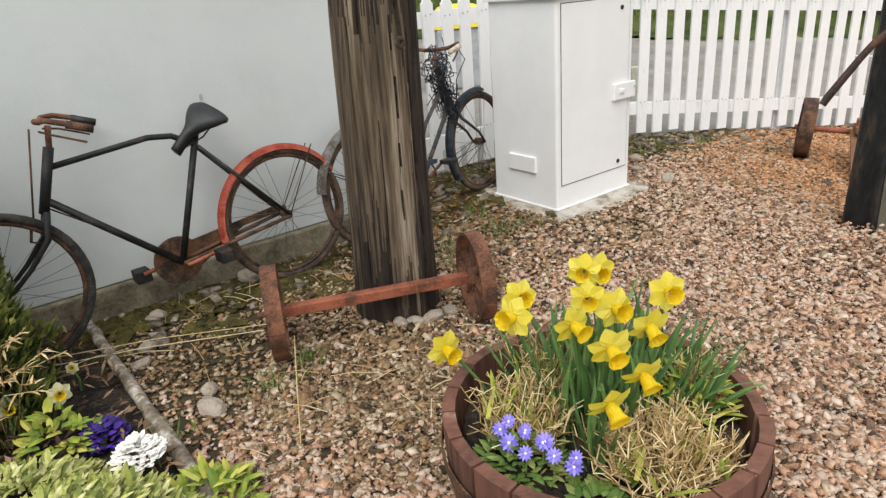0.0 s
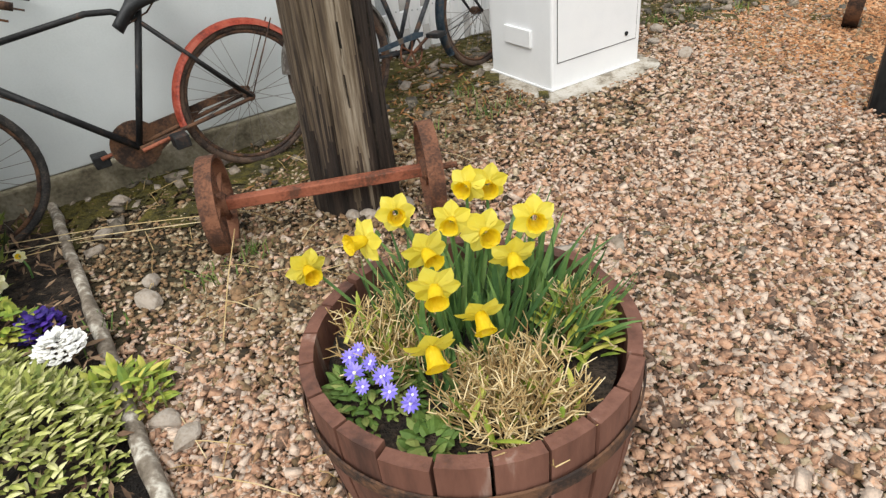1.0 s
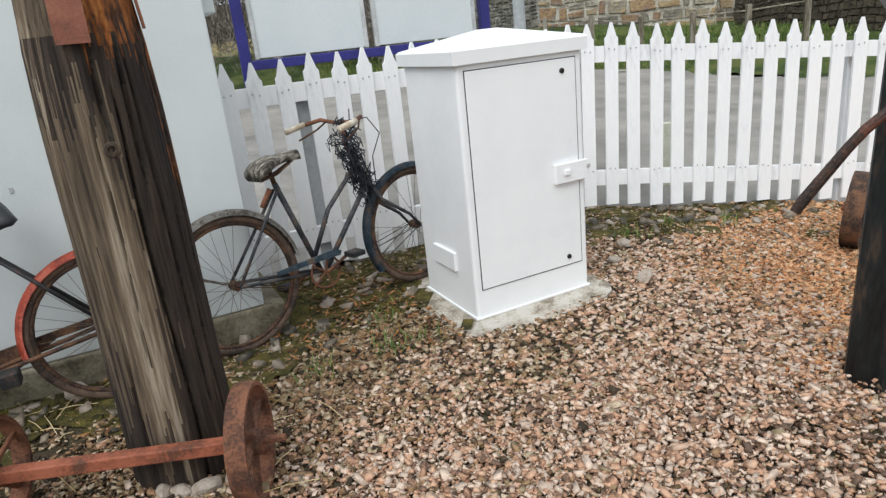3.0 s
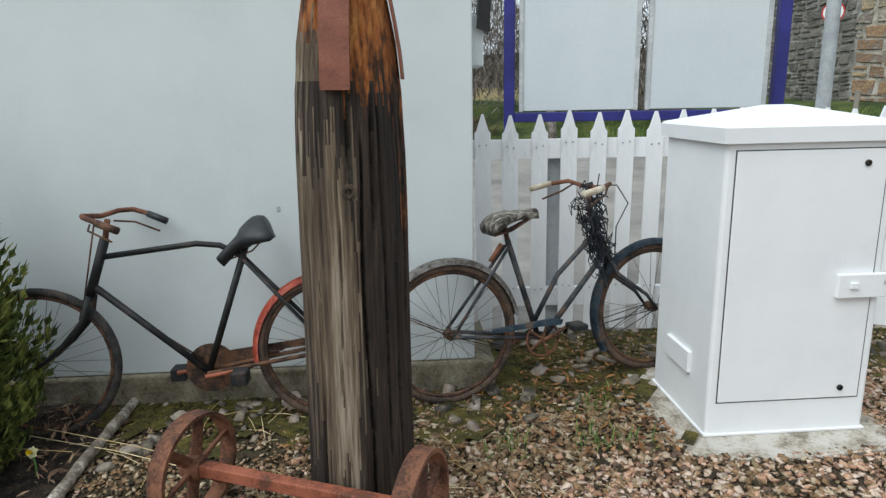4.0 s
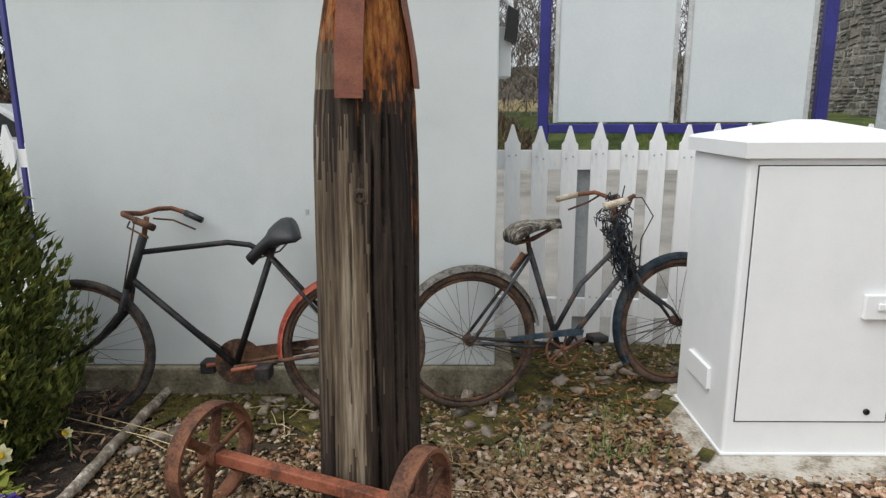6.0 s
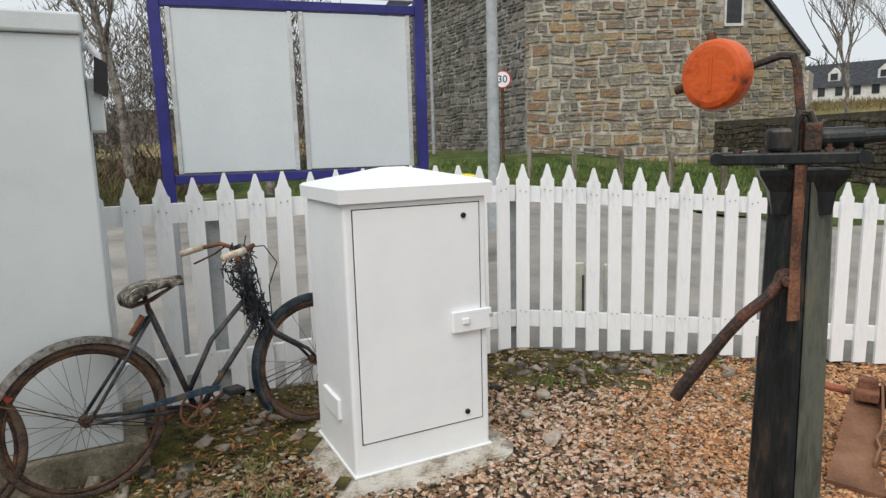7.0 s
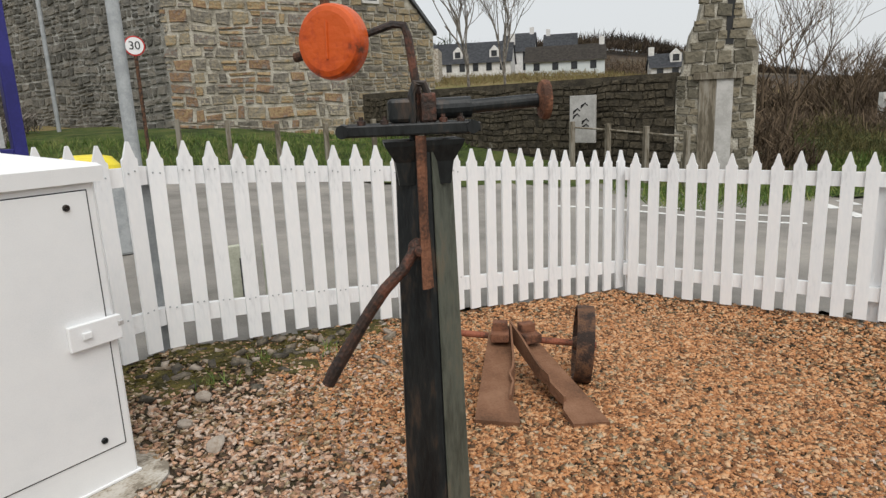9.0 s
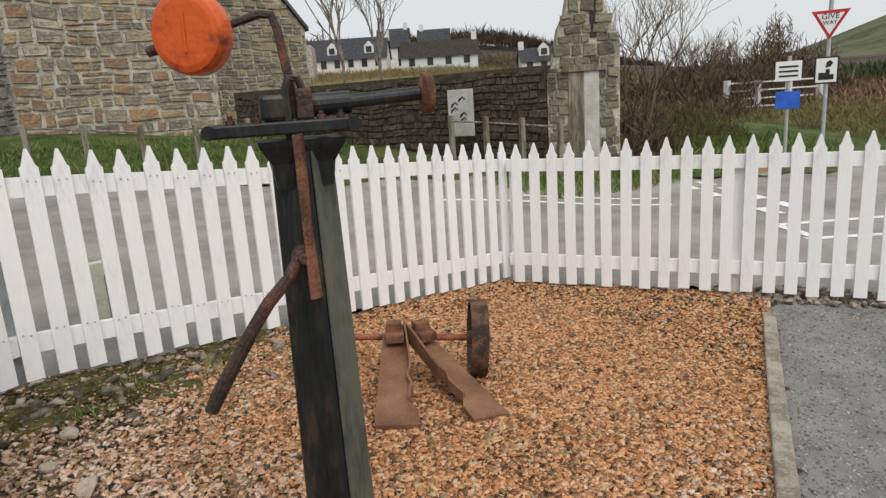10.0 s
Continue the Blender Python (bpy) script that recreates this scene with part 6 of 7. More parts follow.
# ---- signs ----
def text_mesh(body, size):
    cu = bpy.data.curves.new("text", "FONT")
    cu.body, cu.size, cu.align_x, cu.align_y, cu.extrude = body, size, "CENTER", "CENTER", 0.002
    tmp = bpy.data.objects.new("text", cu)
    scene.collection.objects.link(tmp)
    bpy.context.view_layer.update()
    me = bpy.data.meshes.new_from_object(tmp)
    bpy.data.objects.remove(tmp)
    return me


def lettering(parent, body, size, m, material="sign_black"):
    me = text_mesh(body, size)
    me.materials.clear()
    me.materials.append(M[material])
    ob = new("lettering", me)
    ob.parent = parent
    ob.matrix_basis = m
    return ob


def faced(p, toward=(1.75, 1.6)):
    """A pose at p on the ground whose -y side faces the yard."""
    d = Vector((p[0] - toward[0], p[1] - toward[1]))
    return frame_at((p[0], p[1], p[2] + rise(p[0], p[1])), (d.y, -d.x))


def round_sign(p, zc, r, body, label, post_m="galv", plate=None):
    ob = thing("road_sign", faced(p), label, "road sign")
    bm = bmesh.new()
    tube(bm, [(0, 0.03, -0.3), (0, 0.03, zc - p[2] + r * 0.5)], 0.038, 10)
    part("pole", bm, post_m, ob)
    for q, t, mname, nm in ((r, 0.0, "sign_red", "rim"), (r * 0.86, -0.006, "sign_white", "face")):
        bm = bmesh.new()
        lathe(bm, [(q, 0), (q, 0.012)], 40, pose(0, t, zc - p[2], 90))
        part(nm, bm, mname, ob)
    lettering(ob, body, r * 1.15, pose(0, -0.022, zc - p[2], 90))
    if plate:
        bm = bmesh.new()
        box(bm, -r * 0.9, r * 0.9, -0.01, 0.01, zc - p[2] - r * 1.9, zc - p[2] - r * 1.08)
        pl = part("warning_plate", bm, plate, ob, "orange plate below the disc")
        for k in range(3):
            bm = bmesh.new()
            box(bm, -r * 0.7, r * 0.6, -0.016, -0.0105, zc - p[2] - r * (1.35 + 0.2 * k), zc - p[2] - r * (1.28 + 0.2 * k))
            part("text_bar", bm, "sign_black", pl)
    return ob


round_sign((0.34, 17.0, 0.3), 2.72, 0.205, "30", "round speed limit sign reading 30, red rim", "rust_dark")
round_sign((-12.4, 24.5, 0.6), 3.4, 0.34, "30", "round speed limit sign reading 30, red rim", "old_wood")
round_sign((-8.2, 3.97, -0.05), 1.88, 0.24, "5", "round speed sign reading 5 above an orange plate", "galv", "sign_orange")

lamp = thing("lamp_post", pose(0.63, 11.7, 0.0), "tall galvanised grey lamp post by the road", "lamp post")
bm = bmesh.new()
tube(bm, [(0, 0, -0.2), (0, 0, 1.2), (0, 0, 7.5)], [0.10, 0.095, 0.07], 16)
part("pole", bm, "galv", lamp)
lamp = thing("lamp_post", pose(-2.6, 23.5, 0.5), "thin pale pole beside the stone barn", "pole")
bm = bmesh.new()
tube(bm, [(0, 0, -0.2), (0, 0, 9)], 0.06, 12)
part("pole", bm, "galv", lamp)

gw = thing("road_sign", faced((14.95, 9.35, -0.35)), "triangular give way sign above a level crossing plate", "road sign")
bm = bmesh.new()
tube(bm, [(0, 0.03, -0.2), (0, 0.03, 3.2)], 0.04, 10)
part("pole", bm, "galv", gw)
tri = lambda s: [(-s, 0.866 * s * 0.72), (s, 0.866 * s * 0.72), (0.0, -s * 1.05)]
for s, t, mname, nm in ((0.33, 0.0, "sign_red", "rim"), (0.235, -0.008, "sign_white", "face")):
    bm = bmesh.new()
    prism(bm, tri(s), t - 0.012, t, pose(0, 0, 2.80))
    part(nm, bm, mname, gw)
lettering(gw, "GIVE", 0.145, pose(0, -0.024, 2.89, 90))
lettering(gw, "WAY", 0.105, pose(0, -0.024, 2.775, 90))
bm = bmesh.new()
box(bm, -0.22, 0.20, -0.02, 0.0, 1.62, 2.14, 0.004)
plate = part("plate_rim", bm, "sign_black", gw)
bm = bmesh.new()
box(bm, -0.19, 0.17, -0.028, -0.021, 1.65, 2.11)
part("plate_face", bm, "sign_white", plate)
bm = bmesh.new()
prism(bm, [(-0.14, 1.70), (0.12, 1.70), (0.12, 1.80), (0.05, 1.80), (0.05, 1.90), (-0.02, 1.90), (-0.02, 1.83), (-0.14, 1.84)], -0.034, -0.029)
prism(bm, [(-0.03, 1.93), (0.06, 1.95), (0.10, 2.02), (0.05, 2.07), (-0.01, 2.04)], -0.034, -0.029)
part("engine_symbol", bm, "sign_black", plate)
sg = thing("road_sign", faced((14.35, 9.75, -0.35)), "blue plate and a white text plate on a pole", "road sign")
bm = bmesh.new()
tube(bm, [(0, 0.03, -0.2), (0, 0.03, 2.2)], 0.035, 10)
part("pole", bm, "galv", sg)
bm = bmesh.new()
box(bm, -0.22, 0.22, -0.02, 0.0, 1.18, 1.52, 0.004)
part("blue_plate", bm, "sign_blue", sg, "plain blue plate")
bm = bmesh.new()
box(bm, -0.24, 0.22, -0.02, 0.0, 1.72, 2.10, 0.004)
pl = part("text_plate", bm, "sign_white", sg, "white plate with black text bars")
for k in range(3):
    bm = bmesh.new()
    box(bm, -0.18, 0.16, -0.026, -0.021, 1.80 + 0.09 * k, 1.835 + 0.09 * k)
    part("text_bar", bm, "sign_black", pl)

# grit bin and the small service posts behind the fence
bin_ = thing("grit_bin", faced((0.42, 9.3, -0.03)), "yellow plastic grit bin with a domed lid", "grit bin")
bm = bmesh.new()
box(bm, -0.34, 0.34, -0.24, 0.24, 0.0, 0.78, 0.03)
part("tub", bm, "galv", bin_)
bm = bmesh.new()
rows = []
for z, s in ((0.78, 1.0), (0.86, 0.98), (0.97, 0.90), (1.05, 0.72), (1.08, 0.4)):
    rows.append([bm.verts.new((x * 0.37 * s, y * 0.27 * s, z)) for x, y in [(math.copysign(abs(math.cos(a)) ** 0.5, math.cos(a)), math.copysign(abs(math.sin(a)) ** 0.5, math.sin(a))) for a in [2 * math.pi * (k + 0.5) / 24 for k in range(24)]]])
for a, b in zip(rows, rows[1:]):
    for k in range(24):
        bm.faces.new((a[k], a[(k + 1) % 24], b[(k + 1) % 24], b[k]))
bm.faces.new(rows[-1])
part("lid", bm, "yellow_plastic", bin_)
for dx, h in ((0.0, 0.62), (0.27, 0.60)):
    sp = thing("service_post", frame_at((1.80 + dx, 6.72 + dx * 0.2, -0.1), UB), "short cream service marker post by the road", "post", "cream marker posts")
    bm = bmesh.new()
    box(bm, -0.055, 0.055, -0.03, 0.03, 0, h, 0.008)
    part("shell", bm, "box_cream", sp)
    bm = bmesh.new()
    box(bm, 0.03 - dx * 0.3, 0.05 - dx * 0.3, -0.036, -0.031, 0.08, h - 0.1)
    part("conduit", bm, "seam" if dx == 0 else "alu", sp)


# ---- stone buildings ----
rst = random.Random(77)


def stone_box(w, h, d=0.06, j=0.03, rng=rst):
    """Corner points of one roughly squared stone, its face towards -y."""
    j = min(j, 0.11 * h)
    q = lambda a: a + rng.uniform(-j, j)
    v = [(q(0), 0.05, q(0)), (q(w), 0.05, q(0)), (q(w), 0.05, q(h)), (q(0), 0.05, q(h))]
    b = min(0.035, 0.09 * h)
    v += [(x + (b if x < w / 2 else -b), -d * rng.uniform(0.4, 1), z + (b if z < h / 2 else -b)) for x, _, z in v]
    f = [(4, 5, 6, 7), (0, 1, 5, 4), (1, 2, 6, 5), (2, 3, 7, 6), (3, 0, 4, 7)]
    return v, f


def warp(q, x, z):
    """Lets courses wander, so that no joint runs straight."""
    px, pz = q[0] + x, q[2] + z
    return (q[0] + 0.07 * noise.noise((px * 1.3, pz * 1.7, 5)), q[1], q[2] + 0.08 * noise.noise((px * 0.9, pz * 0.8, 9)))


def stone_wall(name, p, u, length, z0, z1, material_parts, material_rest, parent, course=(0.24, 0.36), width=(0.3, 0.7), nparts=0, keep=None, gap=0.05, mortar="mortar", thick=0.4, back=None):
    """Coursed rubble over a mortar core; the first nparts stones are objects of their own."""
    holder = parent
    core = bmesh.new()
    if back is None:
        box(core, 0, length, 0.0, thick, z0 - 0.6, z1)
    else:
        prism(core, back, 0.0, thick)
    cw = part(name, core, mortar, holder)
    cw.matrix_basis = frame_at((p[0], p[1], 0), u)
    verts, faces, z, made = [], [], z0 - 0.3, 0
    while z < z1 - 0.1:
        h = rst.uniform(*course)
        x = rst.uniform(-0.2, 0)
        while x < length - 0.12:
            w = rst.uniform(*width)
            a, b = max(x, 0.0), min(x + w, length)
            if b - a > 0.12 and (keep is None or keep((a + b) / 2, z + h / 2, (b - a), h)):
                halves = ((z, h),) if rst.random() > 0.30 or h < 0.2 else ((z, h * 0.55), (z + h * 0.55, h * 0.45))
                for zs, hs in halves:
                  v, f = stone_box(b - a - gap, hs - gap)
                  v = [warp(q, a, zs) for q in v]
                  if made < nparts:
                    me = bpy.data.meshes.new("stone")
                    me.from_pydata(v, [], f)
                    me.materials.append(M[material_parts])
                    ob = new("stone", me)
                    ob.parent = cw
                    ob.matrix_basis = pose(a, 0, zs)
                    made += 1
                  else:
                    o = len(verts)
                    verts += [(q[0] + a, q[1], q[2] + zs) for q in v]
                    faces += [tuple(i + o for i in g) for g in f]
            x += w
        z += h
    if verts:
        ob = mesh_of("stone_rubble", verts, faces, material_rest, cw)
        ob["kind"] = "stuff"
    return cw


BARN_A, BARN_B = Vector((0.65, 21.9)), Vector((5.85, 22.45))
barn = thing("stone_barn", pose(0, 0, rise(3.2, 22.1)), "tall old barn of brown and grey coursed stone", "building")
BU = (BARN_B - BARN_A)
bl = BU.length
EZ, PZ = 6.9, 10.4
gab = [(0, -0.3), (bl, -0.3), (bl, EZ), (bl / 2, PZ), (0, EZ)]
win = (2.72, 5.55, 0.62, 0.5)


def barn_keep(x, z, w, h):
    top = EZ + (PZ - EZ) * (1 - abs(x - bl / 2) / (bl / 2)) - 0.25
    return z < top and not (win[0] - 0.1 - w / 2 < x < win[0] + win[2] + 0.1 + w / 2 - 0.1 and win[1] - h / 2 < z < win[1] + win[3] + h / 2)


front = stone_wall("front_wall", BARN_A, BU, bl, 0.5, PZ, "stone", "stone_loose", barn, (0.24, 0.46), (0.26, 0.80), 300, barn_keep, 0.06, back=gab)
wf = bmesh.new()
box(wf, win[0], win[0] + win[2], -0.03, 0.05, win[1], win[1] + win[3])
window = part("window", wf, "dark_glass", front, "small dark barred window")
for k in range(5):
    bm = bmesh.new()
    box(bm, win[0] + 0.1 + 0.12 * k, win[0] + 0.12 + 0.12 * k, -0.06, -0.035, win[1], win[1] + win[3])
    part("window_bar", bm, "galv", window)
bm = bmesh.new()
box(bm, win[0] - 0.15, win[0] + win[2] + 0.15, -0.10, 0.02, win[1] + win[3], win[1] + win[3] + 0.2, 0.02)
part("lintel", bm, "stone", front)
SIDE = Vector((-0.58, 0.81))
sl = 13.0
far_end = BARN_A + SIDE * sl
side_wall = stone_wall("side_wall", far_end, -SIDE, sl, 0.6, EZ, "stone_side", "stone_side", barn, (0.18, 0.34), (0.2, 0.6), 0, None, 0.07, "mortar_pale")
nrm = Vector((SIDE.y, -SIDE.x)) * -1
bm = bmesh.new()
a0, a1 = BARN_A - SIDE * 0.2, far_end
rid0, rid1 = (BARN_A + BU / 2) - SIDE * 0.2, (BARN_A + BU / 2) + SIDE * sl
o = Vector((-0.25, -0.1))
vs = [bm.verts.new(p) for p in ((a0.x + o.x, a0.y + o.y, EZ - 0.02), (a1.x + o.x, a1.y + o.y, EZ - 0.02), (rid1.x, rid1.y, PZ + 0.12), (rid0.x, rid0.y, PZ + 0.12))]
bm.faces.new(vs)
b0, b1 = BARN_B - SIDE * 0.2, BARN_B + SIDE * sl
vt = [bm.verts.new(p) for p in ((b0.x + 0.2, b0.y, EZ - 0.02), (b1.x + 0.2, b1.y, EZ - 0.02), (rid1.x, rid1.y, PZ + 0.121), (rid0.x, rid0.y, PZ + 0.121))]
bm.faces.new(vt)
bmesh.ops.solidify(bm, geom=bm.faces[:], thickness=0.12)
part("roof", bm, "slate", barn)

mill = thing("stone_gable_house", pose(0, 0, rise(7.5, 27)), "gabled sandstone house with one upper window behind the barn", "building")
G0, G1 = Vector((4.6, 26.2)), Vector((10.5, 27.6))
GU = G1 - G0
gl = GU.length
gpk = 0.50 * gl
gable_poly = [(0, -0.2), (gl, -0.2), (gl, 3.9), (gpk, 7.35), (0, 3.9)]
gk = lambda x, z, w, h: z + h / 2 < (7.35 - (7.35 - 3.9) * abs(x - gpk) / gpk) and not (3.0 - w / 2 < x < 3.6 + w / 2 and 5.0 - h / 2 < z < 6.1 + h / 2)
gw_ = stone_wall("gable_wall", G0, GU, gl, 0.2, 7.3, "stone", "stone_loose", mill, (0.2, 0.32), (0.25, 0.6), 0, gk, back=gable_poly)
bm = bmesh.new()
box(bm, 3.02, 3.58, -0.04, 0.05, 5.0, 6.05, 0.0)
wn_ = part("window", bm, "dark_glass", gw_)
bm = bmesh.new()
box(bm, 2.95, 3.65, -0.09, 0.03, 4.9, 5.0)
box(bm, 2.95, 3.02, -0.07, 0.03, 5.0, 6.1)
box(bm, 3.58, 3.65, -0.07, 0.03, 5.0, 6.1)
box(bm, 2.95, 3.65, -0.09, 0.03, 6.05, 6.2)
part("window_frame", bm, "harl", wn_)
for s0, s1 in (((-0.1, 3.8), (gpk, 7.45)), ((gpk, 7.45), (gl + 0.1, 3.8))):
    bm = bmesh.new()
    prism(bm, [s0, s1, (s1[0], s1[1] + 0.16), (s0[0], s0[1] + 0.16)], -0.15, 8.0)
    rf_ = part("roof_slope", bm, "slate", mill)
    rf_.matrix_basis = frame_at((G0.x, G0.y, 0), GU)

yard_wall = thing("boundary_wall", pose(0, 0, rise(8.5, 16.5)), "long dark mossy rubble wall of the ruin", "wall")
stone_wall("wall_run", (6.0, 21.0), Vector((4.45, -8.5)), 9.6, 0.0, 1.66, "stone_dark", "stone_dark", yard_wall, (0.09, 0.18), (0.10, 0.36), 0, None, 0.012, "mortar_dark")
hut = thing("grey_panel", frame_at((9.18, 14.24, -0.35 + rise(9.18, 14.24)), Vector((4.45, -8.5))), "pale grey boarded panel with dark scribbles on the wall", "panel")
bm = bmesh.new()
box(bm, 0, 0.62, -0.14, -0.07, 0.7, 1.7, 0.01)
part("board", bm, "door_grey", hut)
rg = random.Random(2)
bm = bmesh.new()
for k in range(5):
    c = Vector((0.2 + rg.uniform(-0.05, 0.2), -0.145, 1.05 + 0.11 * k))
    tube(bm, [c + Vector((0.09 * math.cos(t * 1.3), 0, 0.06 * math.sin(t * 2.1))) for t in range(5)], 0.012, 5)
part("scribble", bm, "sign_black", hut)

ruin = thing("ruined_gable", pose(0, 0, -0.12), "ruined stone gable with a blocked doorway and slit window", "ruin")
R0, R1_ = Vector((10.45, 12.45)), Vector((11.75, 11.72))
RU = R1_ - R0
rl = RU.length
prof = [(0, 2.0), (0.12, 2.2), (0.25, 2.9), (0.38, 3.15), (0.48, 3.7), (0.62, 4.0), (0.78, 4.35), (1.0, 4.2), (1.12, 3.6), (1.25, 3.1), (rl, 2.6)]


def ruin_top(x):
    for (xa, za), (xb, zb) in zip(prof, prof[1:]):
        if xa <= x <= xb:
            return za + (zb - za) * (x - xa) / (xb - xa)
    return 2.0


rk = lambda x, z, w, h: z + h / 2 < ruin_top(min(max(x, 0), rl)) + 0.05 and not (0.42 < x < 1.05 and z < 1.98) and not (0.88 < x < 1.02 and 2.6 < z < 3.5)
stone_wall("gable_wall", R0, RU, rl, -0.3, 4.4, "stone_ruin", "stone_ruin", ruin, (0.14, 0.26), (0.16, 0.38), 0, rk, 0.014, "mortar", 0.35, [(0, -0.8), (rl, -0.8)] + [(x, z - 0.08) for x, z in prof[::-1]])
for x0, x1, mname, nm in ((0.42, 0.74, "old_wood", "door_board"), (0.74, 1.05, "door_grey", "door")):
    bm = bmesh.new()
    box(bm, x0, x1, -0.06, -0.01, -0.5, 1.95, 0.006)
    dd = part(nm, bm, mname, ruin)
    dd.matrix_basis = frame_at((R0.x, R0.y, 0), RU)
bm = bmesh.new()
box(bm, 0.3, 1.2, -0.1, -0.02, 1.95, 2.08, 0.01)
dd = part("lintel", bm, "old_wood", ruin)
dd.matrix_basis = frame_at((R0.x, R0.y, 0), RU)
bm = bmesh.new()
box(bm, 0.88, 1.02, -0.02, 0.01, 2.6, 3.5)
dd = part("slit_window", bm, "sign_black", ruin)
dd.matrix_basis = frame_at((R0.x, R0.y, 0), RU)


# post-and-wire fence before the barn, timber fence by the wall
def wire_fence(a, b, n, h, material, label, rails=1, r=0.06):
    a, b = Vector(a), Vector(b)
    f = thing("field_fence", pose(0, 0, 0), label, "fence")
    tops = []
    for k in range(n + 1):
        p = a.lerp(b, k / n)
        z = land_z(p.x, p.y)
        bm = bmesh.new()
        box(bm, p.x - r, p.x + r, p.y - r, p.y + r, z - 0.2, z + h + rst.uniform(-0.05, 0.08), 0.01)
        part("post", bm, material, f)
        tops.append(Vector((p.x, p.y, z + h * 0.9)))
    for k in range(rails):
        bm = bmesh.new()
        tube(bm, [p - Vector((0, 0, 0.32 * k)) for p in tops], 0.035 if rails > 1 else 0.02, 6)
        part("rail", bm, material, f)
    return f


wire_fence((0.9, 18.6), (6.6, 17.2), 5, 1.0, "old_wood", "grey post and rail fence before the barn")
wire_fence((8.9, 13.8), (10.3, 11.9), 3, 1.15, "old_wood", "weathered post and rail fence along the wall", 1, 0.05)
wire_fence((25.5, 19.6), (28.6, 17.6), 3, 1.25, "harl", "white painted timber rail fence", 4, 0.1)
br = thing("bridge_parapet", pose(0, 0, 0), "brown timber and steel railing by the railway", "railing")
for k in range(7):
    p = Vector((17.3, 7.6)).lerp(Vector((27, 14)), k / 6)
    bm = bmesh.new()
    box(bm, p.x - 0.1, p.x + 0.1, p.y - 0.1, p.y + 0.1, -0.6, 0.95, 0.01)
    part("post", bm, "rust_dark", br)
for z in (0.2, 0.6, 0.95):
    bm = bmesh.new()
    tube(bm, [(17.0, 7.4, z), (27, 14, z)], 0.07, 6)
    part("rail", bm, "old_wood", br)


# ---- houses on the slope ----
def cottage(p, u, length, depth, h, ridge, roof, wall, label, dormers=(), windows=5, chim=(0.95,), gable_front=False):
    z = land_z(*p)
    ho = thing("cottage", frame_at((p[0], p[1], z), u), label, "house")
    bm = bmesh.new()
    box(bm, 0, length, 0, depth, -1.0, h)
    prism(bm, [(0, h), (depth, h), (depth / 2, ridge)], 0, length, Matrix(((0, 1, 0, 0), (1, 0, 0, 0), (0, 0, 1, 0), (0, 0, 0, 1))))
    part("wall", bm, wall, ho)
    for y0, y1 in ((-0.3, depth / 2), (depth + 0.3, depth / 2)):
        bm = bmesh.new()
        e = h - 0.3 * (ridge - h) / (depth / 2)
        v = [bm.verts.new(q) for q in ((-0.2, y0, e), (length + 0.2, y0, e), (length + 0.2, y1, ridge + 0.06), (-0.2, y1, ridge + 0.06))]
        bm.faces.new(v)
        bmesh.ops.solidify(bm, geom=bm.faces[:], thickness=0.15)
        part("roof", bm, roof, ho)
    for k in range(windows):
        x = length * (k + 0.6) / (windows + 0.2)
        bm = bmesh.new()
        box(bm, x - 0.35, x + 0.35, -0.06, 0.05, 0.5, h - 0.25)
        part("window", bm, "dark_glass", ho)
    for t in chim:
        bm = bmesh.new()
        box(bm, length * t - 0.3, length * t + 0.3, depth / 2 - 0.3, depth / 2 + 0.3, ridge - 0.5, ridge + 0.8)
        part("chimney", bm, "harl", ho)
    for t in dormers:
        bm = bmesh.new()
        prism(bm, [(length * t - 0.6, h + 0.4), (length * t + 0.6, h + 0.4), (length * t + 0.6, h + 1.3), (length * t, h + 1.9), (length * t - 0.6, h + 1.3)], 0.5, depth / 2)
        dm_ = part("dormer", bm, "harl", ho)
        bm = bmesh.new()
        box(bm, length * t - 0.35, length * t + 0.35, 0.44, 0.54, h + 0.55, h + 1.25)
        part("dormer_window", bm, "dark_glass", dm_)
    return ho


cottage((28.3, 83.2), (0.86, -0.51), 10.6, 6, 1.7, 4.2, "slate", "harl", "long white cottage with slate roof and dormers", (0.36, 0.80), 6, (1.0,))
cottage((36.7, 72.2), (0.86, -0.51), 9.0, 6, 1.6, 3.4, "roof_brown", "kiosk_grey", "low grey bungalow with a dark roof", (), 4, (0.97,))
cottage((43.0, 92.5), (0.86, -0.51), 4.6, 6, 3.4, 6.0, "slate", "harl", "white slate-roofed house up the slope", (), 2, (0.1, 0.9))
cottage((48.3, 89.5), (0.86, -0.51), 4.6, 6, 3.2, 5.6, "slate", "kiosk_grey", "grey slate-roofed house up the slope", (), 2, (0.1,))
cottage((48.4, 64.5), (0.86, -0.51), 3.6, 4, 1.4, 2.8, "slate", "harl", "small white cottage among shrubs", (0.75,), 2, (0.05,))
bm = bmesh.new()
box(bm, -3, 3, -2, 2, -1, 3.0, 0.05)
shed = thing("outbuilding", frame_at((19.5, 62, land_z(19.5, 62)), (0.9, -0.4)), "flat-roofed grey shelter below the cottages", "shed")
part("wall", bm, "concrete", shed)
for k in range(3):
    bm = bmesh.new()
    box(bm, -2.4 + 1.7 * k, -1.3 + 1.7 * k, -2.06, -1.9, 0, 2.0)
    part("doorway", bm, "sign_black", shed)


